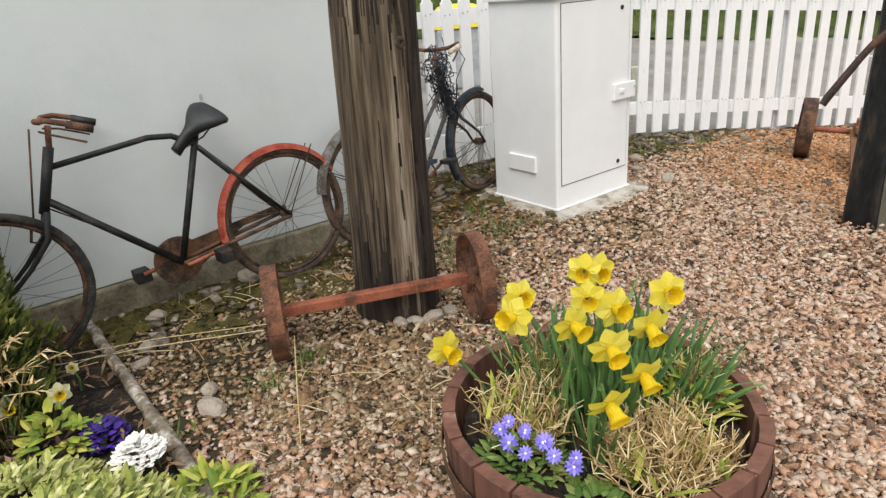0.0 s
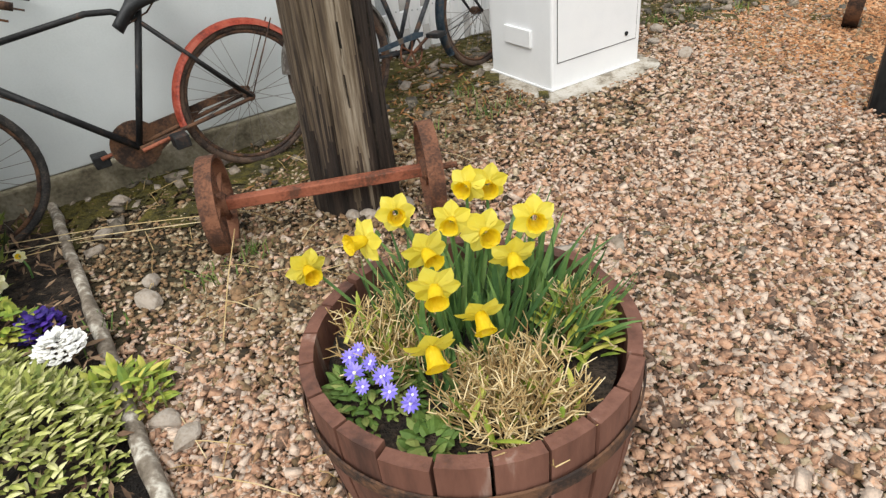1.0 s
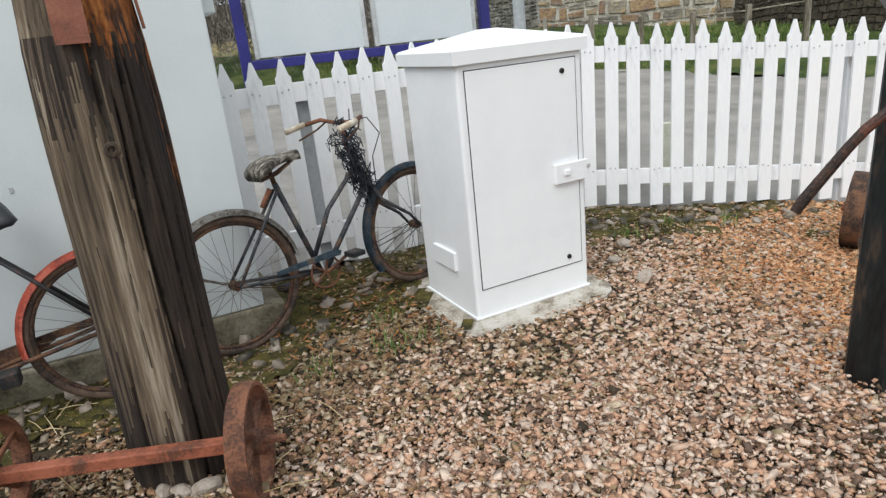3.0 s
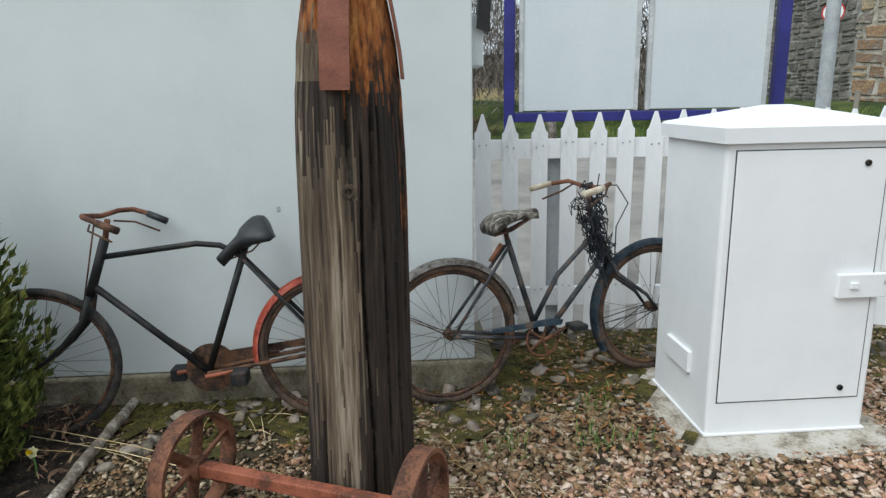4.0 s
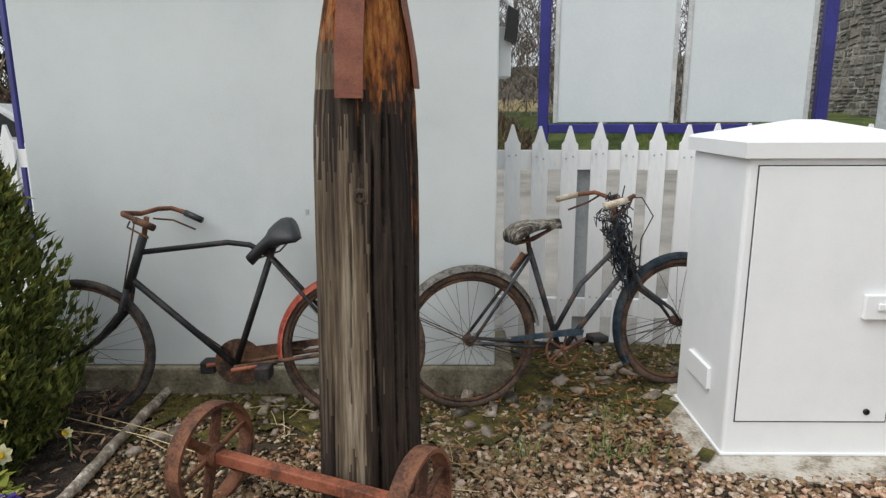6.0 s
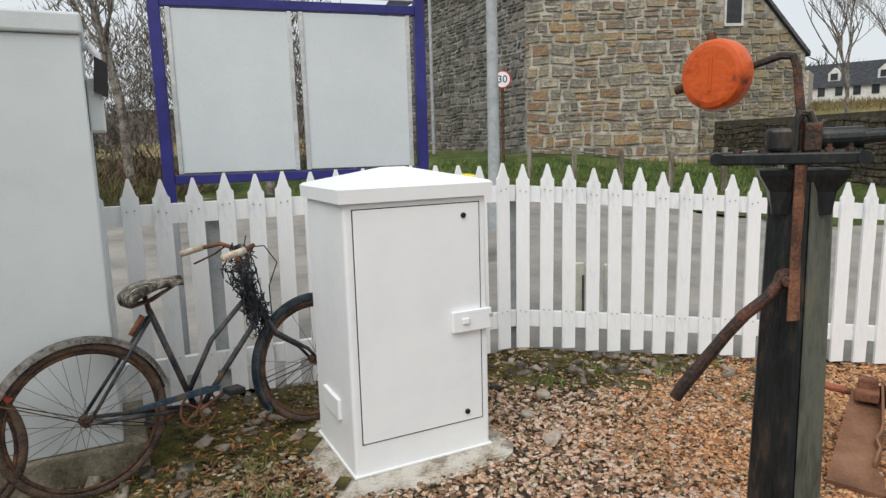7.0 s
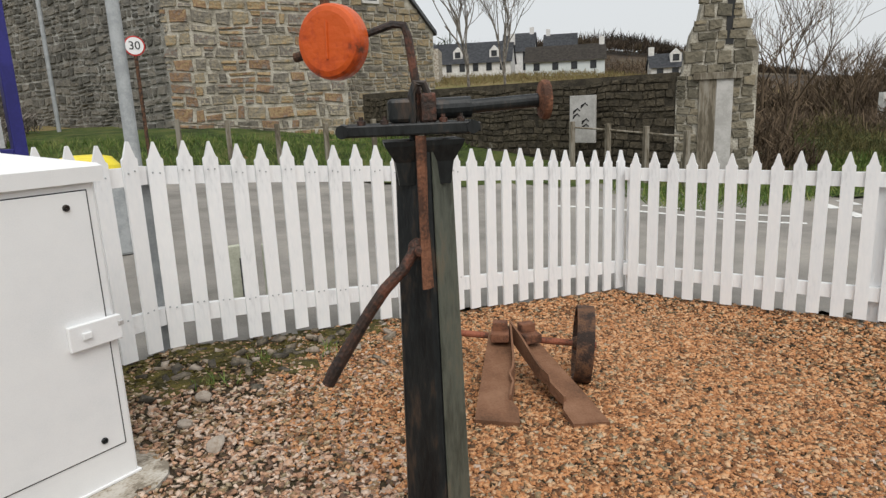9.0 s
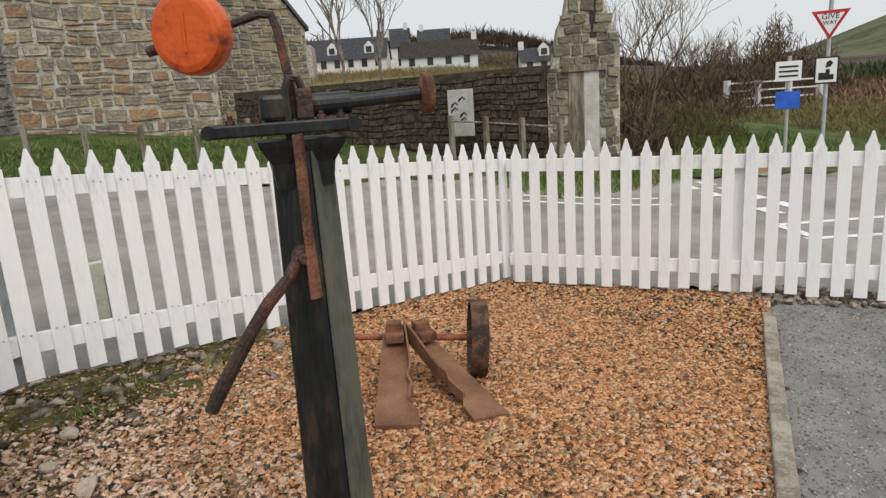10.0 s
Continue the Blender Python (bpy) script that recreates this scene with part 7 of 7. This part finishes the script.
# ---- trees and scrub ----
def grow(bm, p, d, length, r, depth, rng, spread_=0.55, up=0.25):
    n = 3
    pts = [p]
    q = p.copy()
    for k in range(n):
        d = (d + Vector((rng.gauss(0, 0.12), rng.gauss(0, 0.12), rng.gauss(0, 0.06) + up * 0.15))).normalized()
        q = q + d * length / n
        pts.append(q.copy())
    tube(bm, pts, [r, r * 0.88, r * 0.78, r * 0.66], 5 if depth > 2 else 3, caps=False)
    if depth == 0:
        return
    for k in range(rng.choice((2, 3, 3, 4))):
        t = rng.uniform(0.4, 1.0)
        i = min(int(t * n), n - 1)
        s = pts[i].lerp(pts[i + 1], t * n - i)
        e = (d + Vector((rng.gauss(0, spread_), rng.gauss(0, spread_), rng.gauss(0.1, 0.3) + up))).normalized()
        grow(bm, s, e, length * rng.uniform(0.62, 0.85), r * 0.58, depth - 1, rng, spread_, up)


def bare_tree(p, h, seed, label, r=0.12, depth=5, lean=(0, 0), material="bark", spread_=0.5, stems=1):
    rng = random.Random(seed)
    z = land_z(*p)
    ob = thing("bare_tree", pose(p[0], p[1], z - 0.1), label, "tree")
    trunk, crown = bmesh.new(), bmesh.new()
    for s in range(stems):
        a = 2 * math.pi * s / stems
        l = Vector((lean[0] + (0.3 * math.cos(a) if stems > 1 else 0), lean[1] + (0.3 * math.sin(a) if stems > 1 else 0), 1)).normalized()
        top = l * h * 0.38
        tube(trunk, [Vector((0.1 * math.cos(a), 0.1 * math.sin(a), 0)), top * 0.5 + Vector((0.03, 0, 0)), top], [r, r * 0.8, r * 0.65], 8)
        for k in range(4):
            d = (l + Vector((rng.gauss(0, 0.35), rng.gauss(0, 0.35), 0.3))).normalized()
            grow(crown, top * rng.uniform(0.75, 1.0), d, h * 0.26, r * 0.5, depth - 1, rng, spread_)
    part("trunk", trunk, material, ob)
    part("crown", crown, material, ob)
    return ob


bare_tree((10.4, 23.6), 7.2, 3, "bare pale-barked ash tree without leaves", 0.075, 5)
bare_tree((11.5, 22.9), 6.6, 4, "bare pale-barked ash tree without leaves", 0.065, 5)
bare_tree((13.3, 12.6), 4.4, 6, "leafless many-stemmed grey tree by the ruin", 0.035, 4, material="twig_brown", spread_=0.6, stems=3)
bare_tree((15.6, 13.0), 3.0, 8, "leafless brown thorn tree", 0.04, 4, material="twig_brown", spread_=0.7, stems=4)
bare_tree((-6.0, 17.5), 7.0, 9, "leafless tree with pale lichened twigs", 0.14, 5, material="bark")
bare_tree((-9.0, 16.0), 7.5, 10, "leafless tree with pale lichened twigs", 0.14, 5, material="bark")
bare_tree((-13.0, 9.5), 7.5, 12, "leafless tree beyond the car park", 0.15, 5, material="twig_brown")


def thicket(name, c, size, count, seed, material, label, category="scrub", ln_=(0.25, 0.7), base=None):
    """Many thin slips filling an uneven low mass."""
    rng = np.random.default_rng(seed)
    v = np.array([(-0.035, 0, 0), (0.035, 0, 0), (0.02, 0.03, 0.5), (0.0, 0, 1.0), (-0.03, -0.03, 0.45)])
    f = np.array([(0, 1, 2), (0, 2, 3), (0, 3, 4)])
    u = rng.uniform(-1, 1, (count, 2))
    px, py = c[0] + u[:, 0] * size[0], c[1] + u[:, 1] * size[1]
    hump = np.array([0.55 + 0.6 * noise.noise((x * 2.2 / size[0], y * 2.2 / size[1], seed)) + 0.35 * noise.noise((x * 7 / size[0], y * 7 / size[1], seed)) for x, y in zip(px, py)])
    env = np.clip(1 - np.abs(u[:, 0]) ** 3, 0.1, 1) * np.clip(hump, 0.15, 1.2)
    z0 = np.array([land_z(x, y) for x, y in zip(px, py)]) if base is None else np.full(count, base)
    pz = z0 + size[2] * env * rng.uniform(0.0, 1.0, count) ** 0.6
    d = rng.normal(0, 0.55, (count, 3))
    d[:, 2] = np.abs(d[:, 2]) + 0.5
    d /= np.linalg.norm(d, axis=1)[:, None]
    s1 = np.cross(d, rng.normal(0, 1, (count, 3)))
    s1 /= np.linalg.norm(s1, axis=1)[:, None]
    s2 = np.cross(d, s1)
    l = rng.uniform(*ln_, count)
    m = np.zeros((count, 4, 4))
    m[:, :3, 0], m[:, :3, 1], m[:, :3, 2] = s1 * l[:, None], s2 * l[:, None], d * l[:, None]
    m[:, :3, 3], m[:, 3, 3] = np.stack([px, py, pz], 1), 1
    return tagged(scatter(name, v, f, m, material), label, category, "", "stuff")


thicket("thicket", (19.0, 17.5), (3.2, 2.0, 0.8), 3500, 1, "twig_brown", "brown leafless thicket behind the ruin", ln_=(0.2, 0.6))
thicket("thicket", (29.5, 21), (4.5, 2.5, 4.2), 16000, 42, "twig_brown", "tall bushy brown winter thicket beyond the timber fence", ln_=(0.15, 0.55))
thicket("thicket", (25, 25), (6, 3, 2.0), 4500, 2, "twig_brown", "brown leafless thicket across the road", ln_=(0.4, 1.0))
thicket("thicket", (35, 26), (7, 4, 1.7), 5000, 3, "twig_brown", "brown leafless thicket by the railway", ln_=(0.4, 1.0))
thicket("thicket", (23, 12.5), (4.0, 2.5, 0.5), 5000, 21, "straw_dull", "tawny dry scrub below the railway", ln_=(0.12, 0.35))
thicket("thicket", (36, 17), (9, 3, 1.0), 5000, 22, "litter", "rusty brown scrub along the railway", ln_=(0.3, 0.8))
thicket("thicket", (60, 26), (18, 6, 1.8), 7000, 23, "leaf_dark", "dark green scrub along the railway", ln_=(0.5, 1.4))
thicket("bramble", (14.6, 12.3), (1.5, 0.8, 1.15), 9000, 4, "leaf_olive", "dark green bramble mound by the road", ln_=(0.05, 0.16))
thicket("bramble", (12.6, 12.3), (0.9, 0.7, 1.2), 2200, 14, "twig_brown", "brown brambles at the foot of the ruin", ln_=(0.15, 0.4))
thicket("hedge", (-8.3, 13.6), (1.6, 1.8, 1.3), 9000, 5, "leaf_olive", "olive green winter hedge behind the notice board", ln_=(0.06, 0.2))
thicket("hedge", (-9.5, 21), (6.5, 2.5, 8.5), 26000, 26, "bark", "tall pale lichened winter trees beyond the hedge", "trees", (0.12, 0.5))
thicket("hedge", (-11.0, 16.0), (3.2, 2.0, 1.5), 5000, 6, "twig_brown", "brown winter hedge", ln_=(0.2, 0.6))
thicket("hedge", (-12.5, 7.0), (1.5, 5.5, 2.4), 9000, 16, "twig_brown", "brown winter hedge beyond the car park", ln_=(0.2, 0.5))
thicket("hedge", (-14.5, 7.0), (1.5, 6.5, 8.0), 22000, 17, "leaf_dark", "dark evergreen hedge beyond the car park", ln_=(0.3, 0.7))
thicket("verge_grass", (2.5, 18.6), (8, 1.6, 0.14), 9000, 7, "grass_blade", "green verge grass before the barn", "grass", (0.1, 0.26))
thicket("verge_grass", (13.0, 11.0), (4.5, 1.1, 0.14), 6000, 8, "grass_blade", "green verge grass before the ruin", "grass", (0.1, 0.28))
thicket("field_scrub", (30, 62), (24, 7, 0.5), 12000, 9, "straw_dull", "pale dry grass on the slope", "grass", (0.25, 0.7))
thicket("woodland", (36, 112), (20, 3, 5.0), 5000, 10, "leaf_dark", "dark pines behind the cottages", "trees", (1.0, 2.6))
thicket("woodland", (90, 128), (46, 8, 2.6), 12000, 11, "heath", "brown winter wood on the skyline", "trees", (1.0, 2.6))
thicket("shrubs", (57, 72), (14, 4, 2.6), 5000, 12, "twig_brown", "brown shrubs round the cottages", "scrub", (0.4, 1.0))

bm = bmesh.new()
rows = []
for i in range(41):
    a = radians(-20 + 65 * i / 40)
    row = []
    for j in range(9):
        d = 420 + 60 * j
        x, y = d * math.cos(a), d * math.sin(a)
        row.append(bm.verts.new((x, y, 6 + rise(x, y) + 78 * smoothstep(0, 8, j) * (0.02 + 0.98 * smoothstep(37.5, 22, i)) * (1 + 0.25 * noise.noise((x * 0.006, y * 0.006, 0))))))
    rows.append(row)
for a, b in zip(rows, rows[1:]):
    for j in range(8):
        bm.faces.new((a[j], b[j], b[j + 1], a[j + 1]))
tagged(part("far_hill", bm, "hill_green", smooth=True), "dark wooded hill in the distance", "hill", "", "structure")

# railway beyond the parapet
for k in range(2):
    bm = bmesh.new()
    tube(bm, [(21 + 1.4 * k, 5.5, 0.25), (60 + 3 * k, 34, 0.7), (140, 92, 2)], 0.09, 6)
    tagged(part("railway_rail", bm, "rust_dark"), "steel rail of the railway line", "rail", "railway rails")

# parked white car seen beside the kiosk
car = thing("parked_car", frame_at((-9.6, 4.6, land_z(-9.6, 4.6)), (0.5, 0.86)), "white car parked beyond the fence", "car")
bm = bmesh.new()
prism(bm, [(-2.0, 0.3), (2.0, 0.3), (2.05, 0.65), (1.9, 0.85), (1.0, 0.95), (0.4, 1.42), (-1.1, 1.45), (-1.9, 0.98), (-2.05, 0.6)], -0.8, 0.8)
bmesh.ops.bevel(bm, geom=bm.edges[:], offset=0.05, segments=2, affect="EDGES")
part("body", bm, "car_white", car)
bm = bmesh.new()
prism(bm, [(0.85, 0.97), (0.36, 1.36), (-1.0, 1.38), (-1.55, 1.0)], -0.82, 0.82)
part("side_glass", bm, "dark_glass", car)
for x in (-1.25, 1.25):
    for y in (-0.8, 0.62):
        bm = bmesh.new()
        lathe(bm, [(0.2, 0), (0.31, 0.01), (0.31, 0.18), (0.2, 0.19)], 24, pose(x, y + 0.18, 0.31, 90))
        part("wheel", bm, "tyre", car)


# ---- loose stones, moss, grass and straw on the yard ----
rng = np.random.default_rng(12)
iv, if_ = chip(3, 0.42)


def yard_points(n, x0, x1, y0, y1, power=1.0):
    p = np.stack([rng.uniform(x0, x1, n), rng.uniform(y0, y1, n)], 1)
    ok = np.array([in_yard(x, y) and side((x, y), LOG[0], LOG[-1]) > -0.03 * 0 + (-0.02) for x, y in p])
    return p[ok]


def clear(p):
    """Keeps off the slab, the kiosk's plinth and the barrel."""
    q = np.array([[(x - 0.757) * CU.x + (y - 3.92) * CU.y, -(x - 0.757) * CU.y + (y - 3.92) * CU.x] for x, y in p])
    slab_ = (np.abs(q[:, 0] - 0.335) < 0.45) & (np.abs(q[:, 1] - 0.27) < 0.42)
    k = np.array([[(x + 2.04) * WU.x + (y - 2.549) * WU.y, -(x + 2.04) * WU.y + (y - 2.549) * WU.x] for x, y in p])
    kio = (k[:, 0] > -0.1) & (k[:, 0] < 2.4) & (k[:, 1] > -0.02) & (k[:, 1] < 0.6)
    bar_ = np.hypot(p[:, 0] - BC.x, p[:, 1] - BC.y) < 0.31
    return p[~(slab_ | kio | bar_)]


def zone(p):
    """How mossy a place is: high by the kiosk, behind the cabinet and along the fence."""
    out = []
    for x, y in p:
        d = min(abs(side((x, y), FA, FB)) / (FB - FA).length, abs(side((x, y), FB, FC)) / (FC - FB).length if x > 1.2 else 9)
        w = (x + 2.04) * -WU.y + (y - 2.549) * WU.x
        m = 0.9 * (1 - smoothstep(0.1, 1.3, d)) * (1 - smoothstep(2.2, 3.6, x)) + 0.75 * (1 - smoothstep(-0.1, 0.9, -w)) * (1 if x < 0.9 else 0)
        m += 0.45 * noise.noise((x * 1.5, y * 1.5, 8))
        out.append(m)
    return np.array(out)


pts = clear(yard_points(170000, -2.6, 7.0, 0.2, 6.8))
mz = zone(pts)
orange = np.array([smoothstep(1.9, 2.9, x + 0.5 * noise.noise((x * 1.2, y * 1.2, 4))) * smoothstep(2.6, 3.8, y) for x, y in pts])
pick = rng.random(len(pts))
keep_ = pick > 0.70 * np.clip(mz, 0, 1)
is_or = rng.random(len(pts)) < orange
base_z = np.array([yard_z(x) + 0.018 * noise.noise((x * 1.3, y * 1.3, 3)) for x, y in pts])
size = np.where(pts[:, 1] < 3.2, rng.uniform(0.006, 0.013, len(pts)), rng.uniform(0.008, 0.017, len(pts)))
pos = np.concatenate([pts, (base_z + size * 0.25)[:, None]], 1)
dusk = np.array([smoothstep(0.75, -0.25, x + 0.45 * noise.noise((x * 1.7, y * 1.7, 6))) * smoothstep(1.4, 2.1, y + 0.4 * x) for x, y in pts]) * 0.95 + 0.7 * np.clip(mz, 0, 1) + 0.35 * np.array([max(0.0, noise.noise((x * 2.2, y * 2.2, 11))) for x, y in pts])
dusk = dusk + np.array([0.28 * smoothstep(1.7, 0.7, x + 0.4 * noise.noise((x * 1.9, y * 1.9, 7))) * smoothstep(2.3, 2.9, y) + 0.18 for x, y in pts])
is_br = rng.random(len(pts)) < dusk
for nm, sel, mt, lb_ in (("gravel", keep_ & ~is_or & ~is_br, "gravel", "pinkish grey loose gravel over the yard"), ("gravel", keep_ & is_br, "gravel_brown", "dull brown gravel round the post"), ("gravel", keep_ & is_or & ~is_br, "gravel_orange", "orange-brown loose gravel round the signal")):
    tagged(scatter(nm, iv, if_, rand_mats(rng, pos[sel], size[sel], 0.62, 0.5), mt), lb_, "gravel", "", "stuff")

near = clear(yard_points(105000, -0.7, 2.7, 0.55, 3.9))
near = near[rng.random(len(near)) > np.array([smoothstep(1.7, 2.7, x + 0.3 * noise.noise((x * 2, y * 2, 3))) + smoothstep(2.3, 3.8, y + 0.5 * noise.noise((x * 1.4, y * 1.4, 2))) for x, y in near])]
near = near[rng.random(len(near)) > 0.85 * np.clip(zone(near), 0, 1)]
nsz = np.clip(0.0080 * rng.lognormal(0, 0.32, len(near)), 0.005, 0.022)
npos = np.concatenate([near, (0.035 + nsz * 0.7)[:, None]], 1)
# share of brown stones, growing towards the kiosk and the post
brown_near = np.array([smoothstep(0.75, -0.05, x + 0.4 * noise.noise((x * 1.7, y * 1.7, 6))) * smoothstep(1.35, 2.0, y + 0.35 * x) for x, y in near])
nbr = rng.random(len(near)) < 0.75 * brown_near + 0.10
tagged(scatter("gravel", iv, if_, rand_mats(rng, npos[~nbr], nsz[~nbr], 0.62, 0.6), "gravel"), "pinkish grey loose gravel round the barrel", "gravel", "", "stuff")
tagged(scatter("gravel", iv, if_, rand_mats(rng, npos[nbr], nsz[nbr], 0.62, 0.6), "gravel_brown"), "brown gravel near the kiosk", "gravel", "", "stuff")

rust_pts = clear(yard_points(52000, 1.7, 5.2, 2.7, 6.0))
rw = np.array([smoothstep(1.7, 2.8, x + 0.5 * noise.noise((x * 1.2, y * 1.2, 4))) * smoothstep(2.5, 3.6, y) for x, y in rust_pts])
rust_pts = rust_pts[rng.random(len(rust_pts)) < rw]
rsz = rng.uniform(0.006, 0.013, len(rust_pts))
rpos = np.concatenate([rust_pts, (np.array([yard_z(x) + 0.018 * noise.noise((x * 1.3, y * 1.3, 3)) for x, y in rust_pts]) + rsz * 0.15)[:, None]], 1)
tagged(scatter("gravel", iv, if_, rand_mats(rng, rpos, rsz, 0.62, 0.5), "gravel_orange"), "fine orange gravel between the iron wheelsets", "gravel", "", "stuff")

# larger stones and rubble by the fence and the kiosk
rub = clear(yard_points(2600, -2.4, 3.4, 2.2, 6.3))
rz_ = zone(rub)
rub = rub[rng.random(len(rub)) < np.clip(rz_ - 0.15, 0, 0.8)]
rsz = rng.uniform(0.014, 0.042, len(rub))
rpos = np.concatenate([rub, np.array([yard_z(x) for x, _ in rub])[:, None] + (rsz * 0.3)[:, None]], 1)
tagged(scatter("rubble", iv, if_, rand_mats(rng, rpos, rsz, 0.6, 0.5), "rubble"), "grey and brown stone rubble along the fence", "rubble", "", "stuff")

# moss cushions
mp = clear(yard_points(16000, -2.4, 4.2, 2.0, 6.4))
mzz = zone(mp)
mp = mp[(mzz + np.array([0.5 * noise.noise((x * 3.1, y * 3.1, 2)) for x, y in mp])) > 0.62]
msz = rng.uniform(0.010, 0.024, len(mp))
mpos = np.concatenate([mp, np.array([yard_z(x) + 0.018 * noise.noise((x * 1.3, y * 1.3, 3)) for x, y in mp])[:, None] + 0.008], 1)
tagged(scatter("moss", iv, if_, rand_mats(rng, mpos, msz, 0.40, 0.3), "moss"), "olive green moss cushions among the stones", "moss", "", "stuff")

# brown leaves blown under the bicycles and against the cabinet
lf = np.stack([rng.uniform(-0.9, 1.0, 2600), rng.uniform(2.9, 4.7, 2600)], 1)
lw = np.array([math.exp(-((x - 0.15) / 0.38) ** 2 - ((y - 4.1) / 0.42) ** 2) + 0.22 * max(0.0, 0.4 + noise.noise((x * 3, y * 3, 6))) for x, y in lf])
lf = clear(lf[(rng.random(len(lf)) < lw) & np.array([in_yard(x, y) for x, y in lf])])
lz = np.array([yard_z(x) + 0.018 * noise.noise((x * 1.3, y * 1.3, 3)) for x, y in lf]) + rng.uniform(0.014, 0.03, len(lf))
tagged(scatter("leaf_litter", slip_v, np.array([(0, 1, 2), (0, 2, 3)]), rand_mats(rng, np.concatenate([lf, lz[:, None]], 1), rng.uniform(0.025, 0.06, len(lf)), 1.0, 0.5), "leaf_rust"), "rust-brown fallen leaves under the bicycles", "leaf litter", "", "stuff")

# grass tufts
bm = bmesh.new()
rt = random.Random(9)
tufts = [(-0.55 + 0.1 * k, 3.83 + 0.08 * k) for k in range(3)] + [(0.36, 3.62), (0.52, 3.72), (0.25, 3.95), (0.1, 3.4), (2.55, 3.1), (2.75, 2.95), (1.6, 5.2), (1.9, 5.5), (2.3, 5.6), (-0.62, 2.2), (-0.9, 1.9), (-0.55, 1.62), (-0.95, 3.55), (-0.72, 3.76), (-1.3, 3.1), (-0.52, 2.35)]
for x, y in tufts:
    for k in range(34):
        b = Vector((x + rt.gauss(0, 0.05), y + rt.gauss(0, 0.05), yard_z(x)))
        blade(bm, b, b + Vector((rt.gauss(0, 0.03), rt.gauss(0, 0.03), rt.uniform(0.02, 0.085))), 0.005, (rt.gauss(0, 0.006), rt.gauss(0, 0.006), 0), 3)
tagged(part("grass_tufts", bm, "grass_blade"), "small green grass tufts in the gravel", "grass", "", "stuff")
bm = bmesh.new()
for k in range(110):
    x, y = rt.uniform(-1.5, 0.4), rt.uniform(1.2, 3.3)
    if side((x, y), LOG[0], LOG[-1]) < 0.05:
        continue
    a, l = rt.uniform(0, 6.28), rt.uniform(0.05, 0.26)
    tube(bm, [(x, y, 0.052), (x + l * 0.5 * math.cos(a), y + l * 0.5 * math.sin(a), 0.062), (x + l * math.cos(a), y + l * math.sin(a), 0.053)], 0.0016, 4)
for a, b in (((-1.7, 2.35, 0.09), (-0.75, 2.62, 0.06)), ((-1.65, 2.42, 0.10), (-0.7, 2.66, 0.07)), ((-0.55, 2.35, 0.17), (-0.45, 1.85, 0.05)), ((-1.95, 2.0, 0.12), (-1.35, 2.38, 0.10))):
    tube(bm, [a, Vector(a).lerp(Vector(b), 0.5) + Vector((0, 0, 0.015)), b], 0.002, 5)
tagged(part("straw_stalks", bm, "straw"), "dry straw stalks strewn on the gravel", "straw", "", "stuff")


def field_stone(p, s, seed, label, material="rubble", flat=0.6):
    v, f = ico(0.30, seed)
    bm = bmesh.new()
    vs = [bm.verts.new((q[0] * s, q[1] * s * 0.75, q[2] * s * flat)) for q in v]
    for g in f:
        bm.faces.new([vs[i] for i in g])
    bmesh.ops.bevel(bm, geom=bm.edges[:], offset=s * 0.10, segments=1, affect="EDGES")
    ob = part("stone", bm, material)
    ob.matrix_basis = pose(p[0], p[1], yard_z(p[0]) + s * flat * 0.6, 0, 0, seed * 47)
    return tagged(ob, label, "stone", "larger loose stones")


for k, (p, s, lb_) in enumerate((((-0.02, 2.64), 0.055, "grey rounded stone at the post's foot"), ((0.06, 2.69), 0.05, "brown stone at the post's foot"), ((-0.16, 2.61), 0.05, "tan stone at the post's foot"),
                                 ((-0.09, 2.615), 0.045, "dark stone at the post's foot"), ((-1.23, 2.56), 0.055, "pale tan stone in the gravel"), ((-0.86, 2.20), 0.045, "pale stone in the gravel"),
                                 ((-0.81, 2.08), 0.06, "grey angular stone in the gravel"), ((-0.50, 1.52), 0.055, "tan flat stone near the log"), ((-0.41, 1.46), 0.055, "grey flat stone near the log"),
                                 ((-0.98, 3.22), 0.07, "tan stone under the bicycle"), ((-1.30, 2.85), 0.06, "dark stone below the pedal"), ((1.89, 3.24), 0.045, "pale grey stone lying on the gravel"),
                                 ((1.62, 4.45), 0.06, "brown stone by the slab"), ((1.48, 4.7), 0.05, "grey stone by the slab"), ((1.55, 5.0), 0.055, "brown stone near the fence"))):
    field_stone(p, s, k + 1, lb_)

# grit on the path
gp = np.stack([rng.uniform(3.2, 8.2, 26000), rng.uniform(1.4, 5.2, 26000)], 1)
gp = gp[np.array([side((x, y), K0, K1) > 0.06 and side((x, y), FC, FD) < 0.4 for x, y in gp])]
gs = rng.uniform(0.004, 0.009, len(gp))
tagged(scatter("path_grit", iv, if_, rand_mats(rng, np.concatenate([gp, np.array([yard_z(x) - 0.012 for x, _ in gp])[:, None]], 1), gs, 0.6, 0.5), "path_grit"), "fine grey grit on the tarmac path", "grit", "", "stuff")

# slate lumps along the foot of the fence where the path meets it
lump = np.stack([rng.uniform(0.0, 1.0, 500), rng.uniform(-0.12, 0.30, 500)], 1)
lpos = np.stack([6.35 + lump[:, 0] * 1.1 + lump[:, 1] * 0.79, 5.13 - lump[:, 0] * 1.43 + lump[:, 1] * 0.61, np.full(500, -0.30)], 1)
tagged(scatter("rubble", iv, if_, rand_mats(rng, lpos, rng.uniform(0.015, 0.04, 500), 0.6, 0.5), "rubble"), "dark stone lumps along the fence foot", "rubble", "", "stuff")
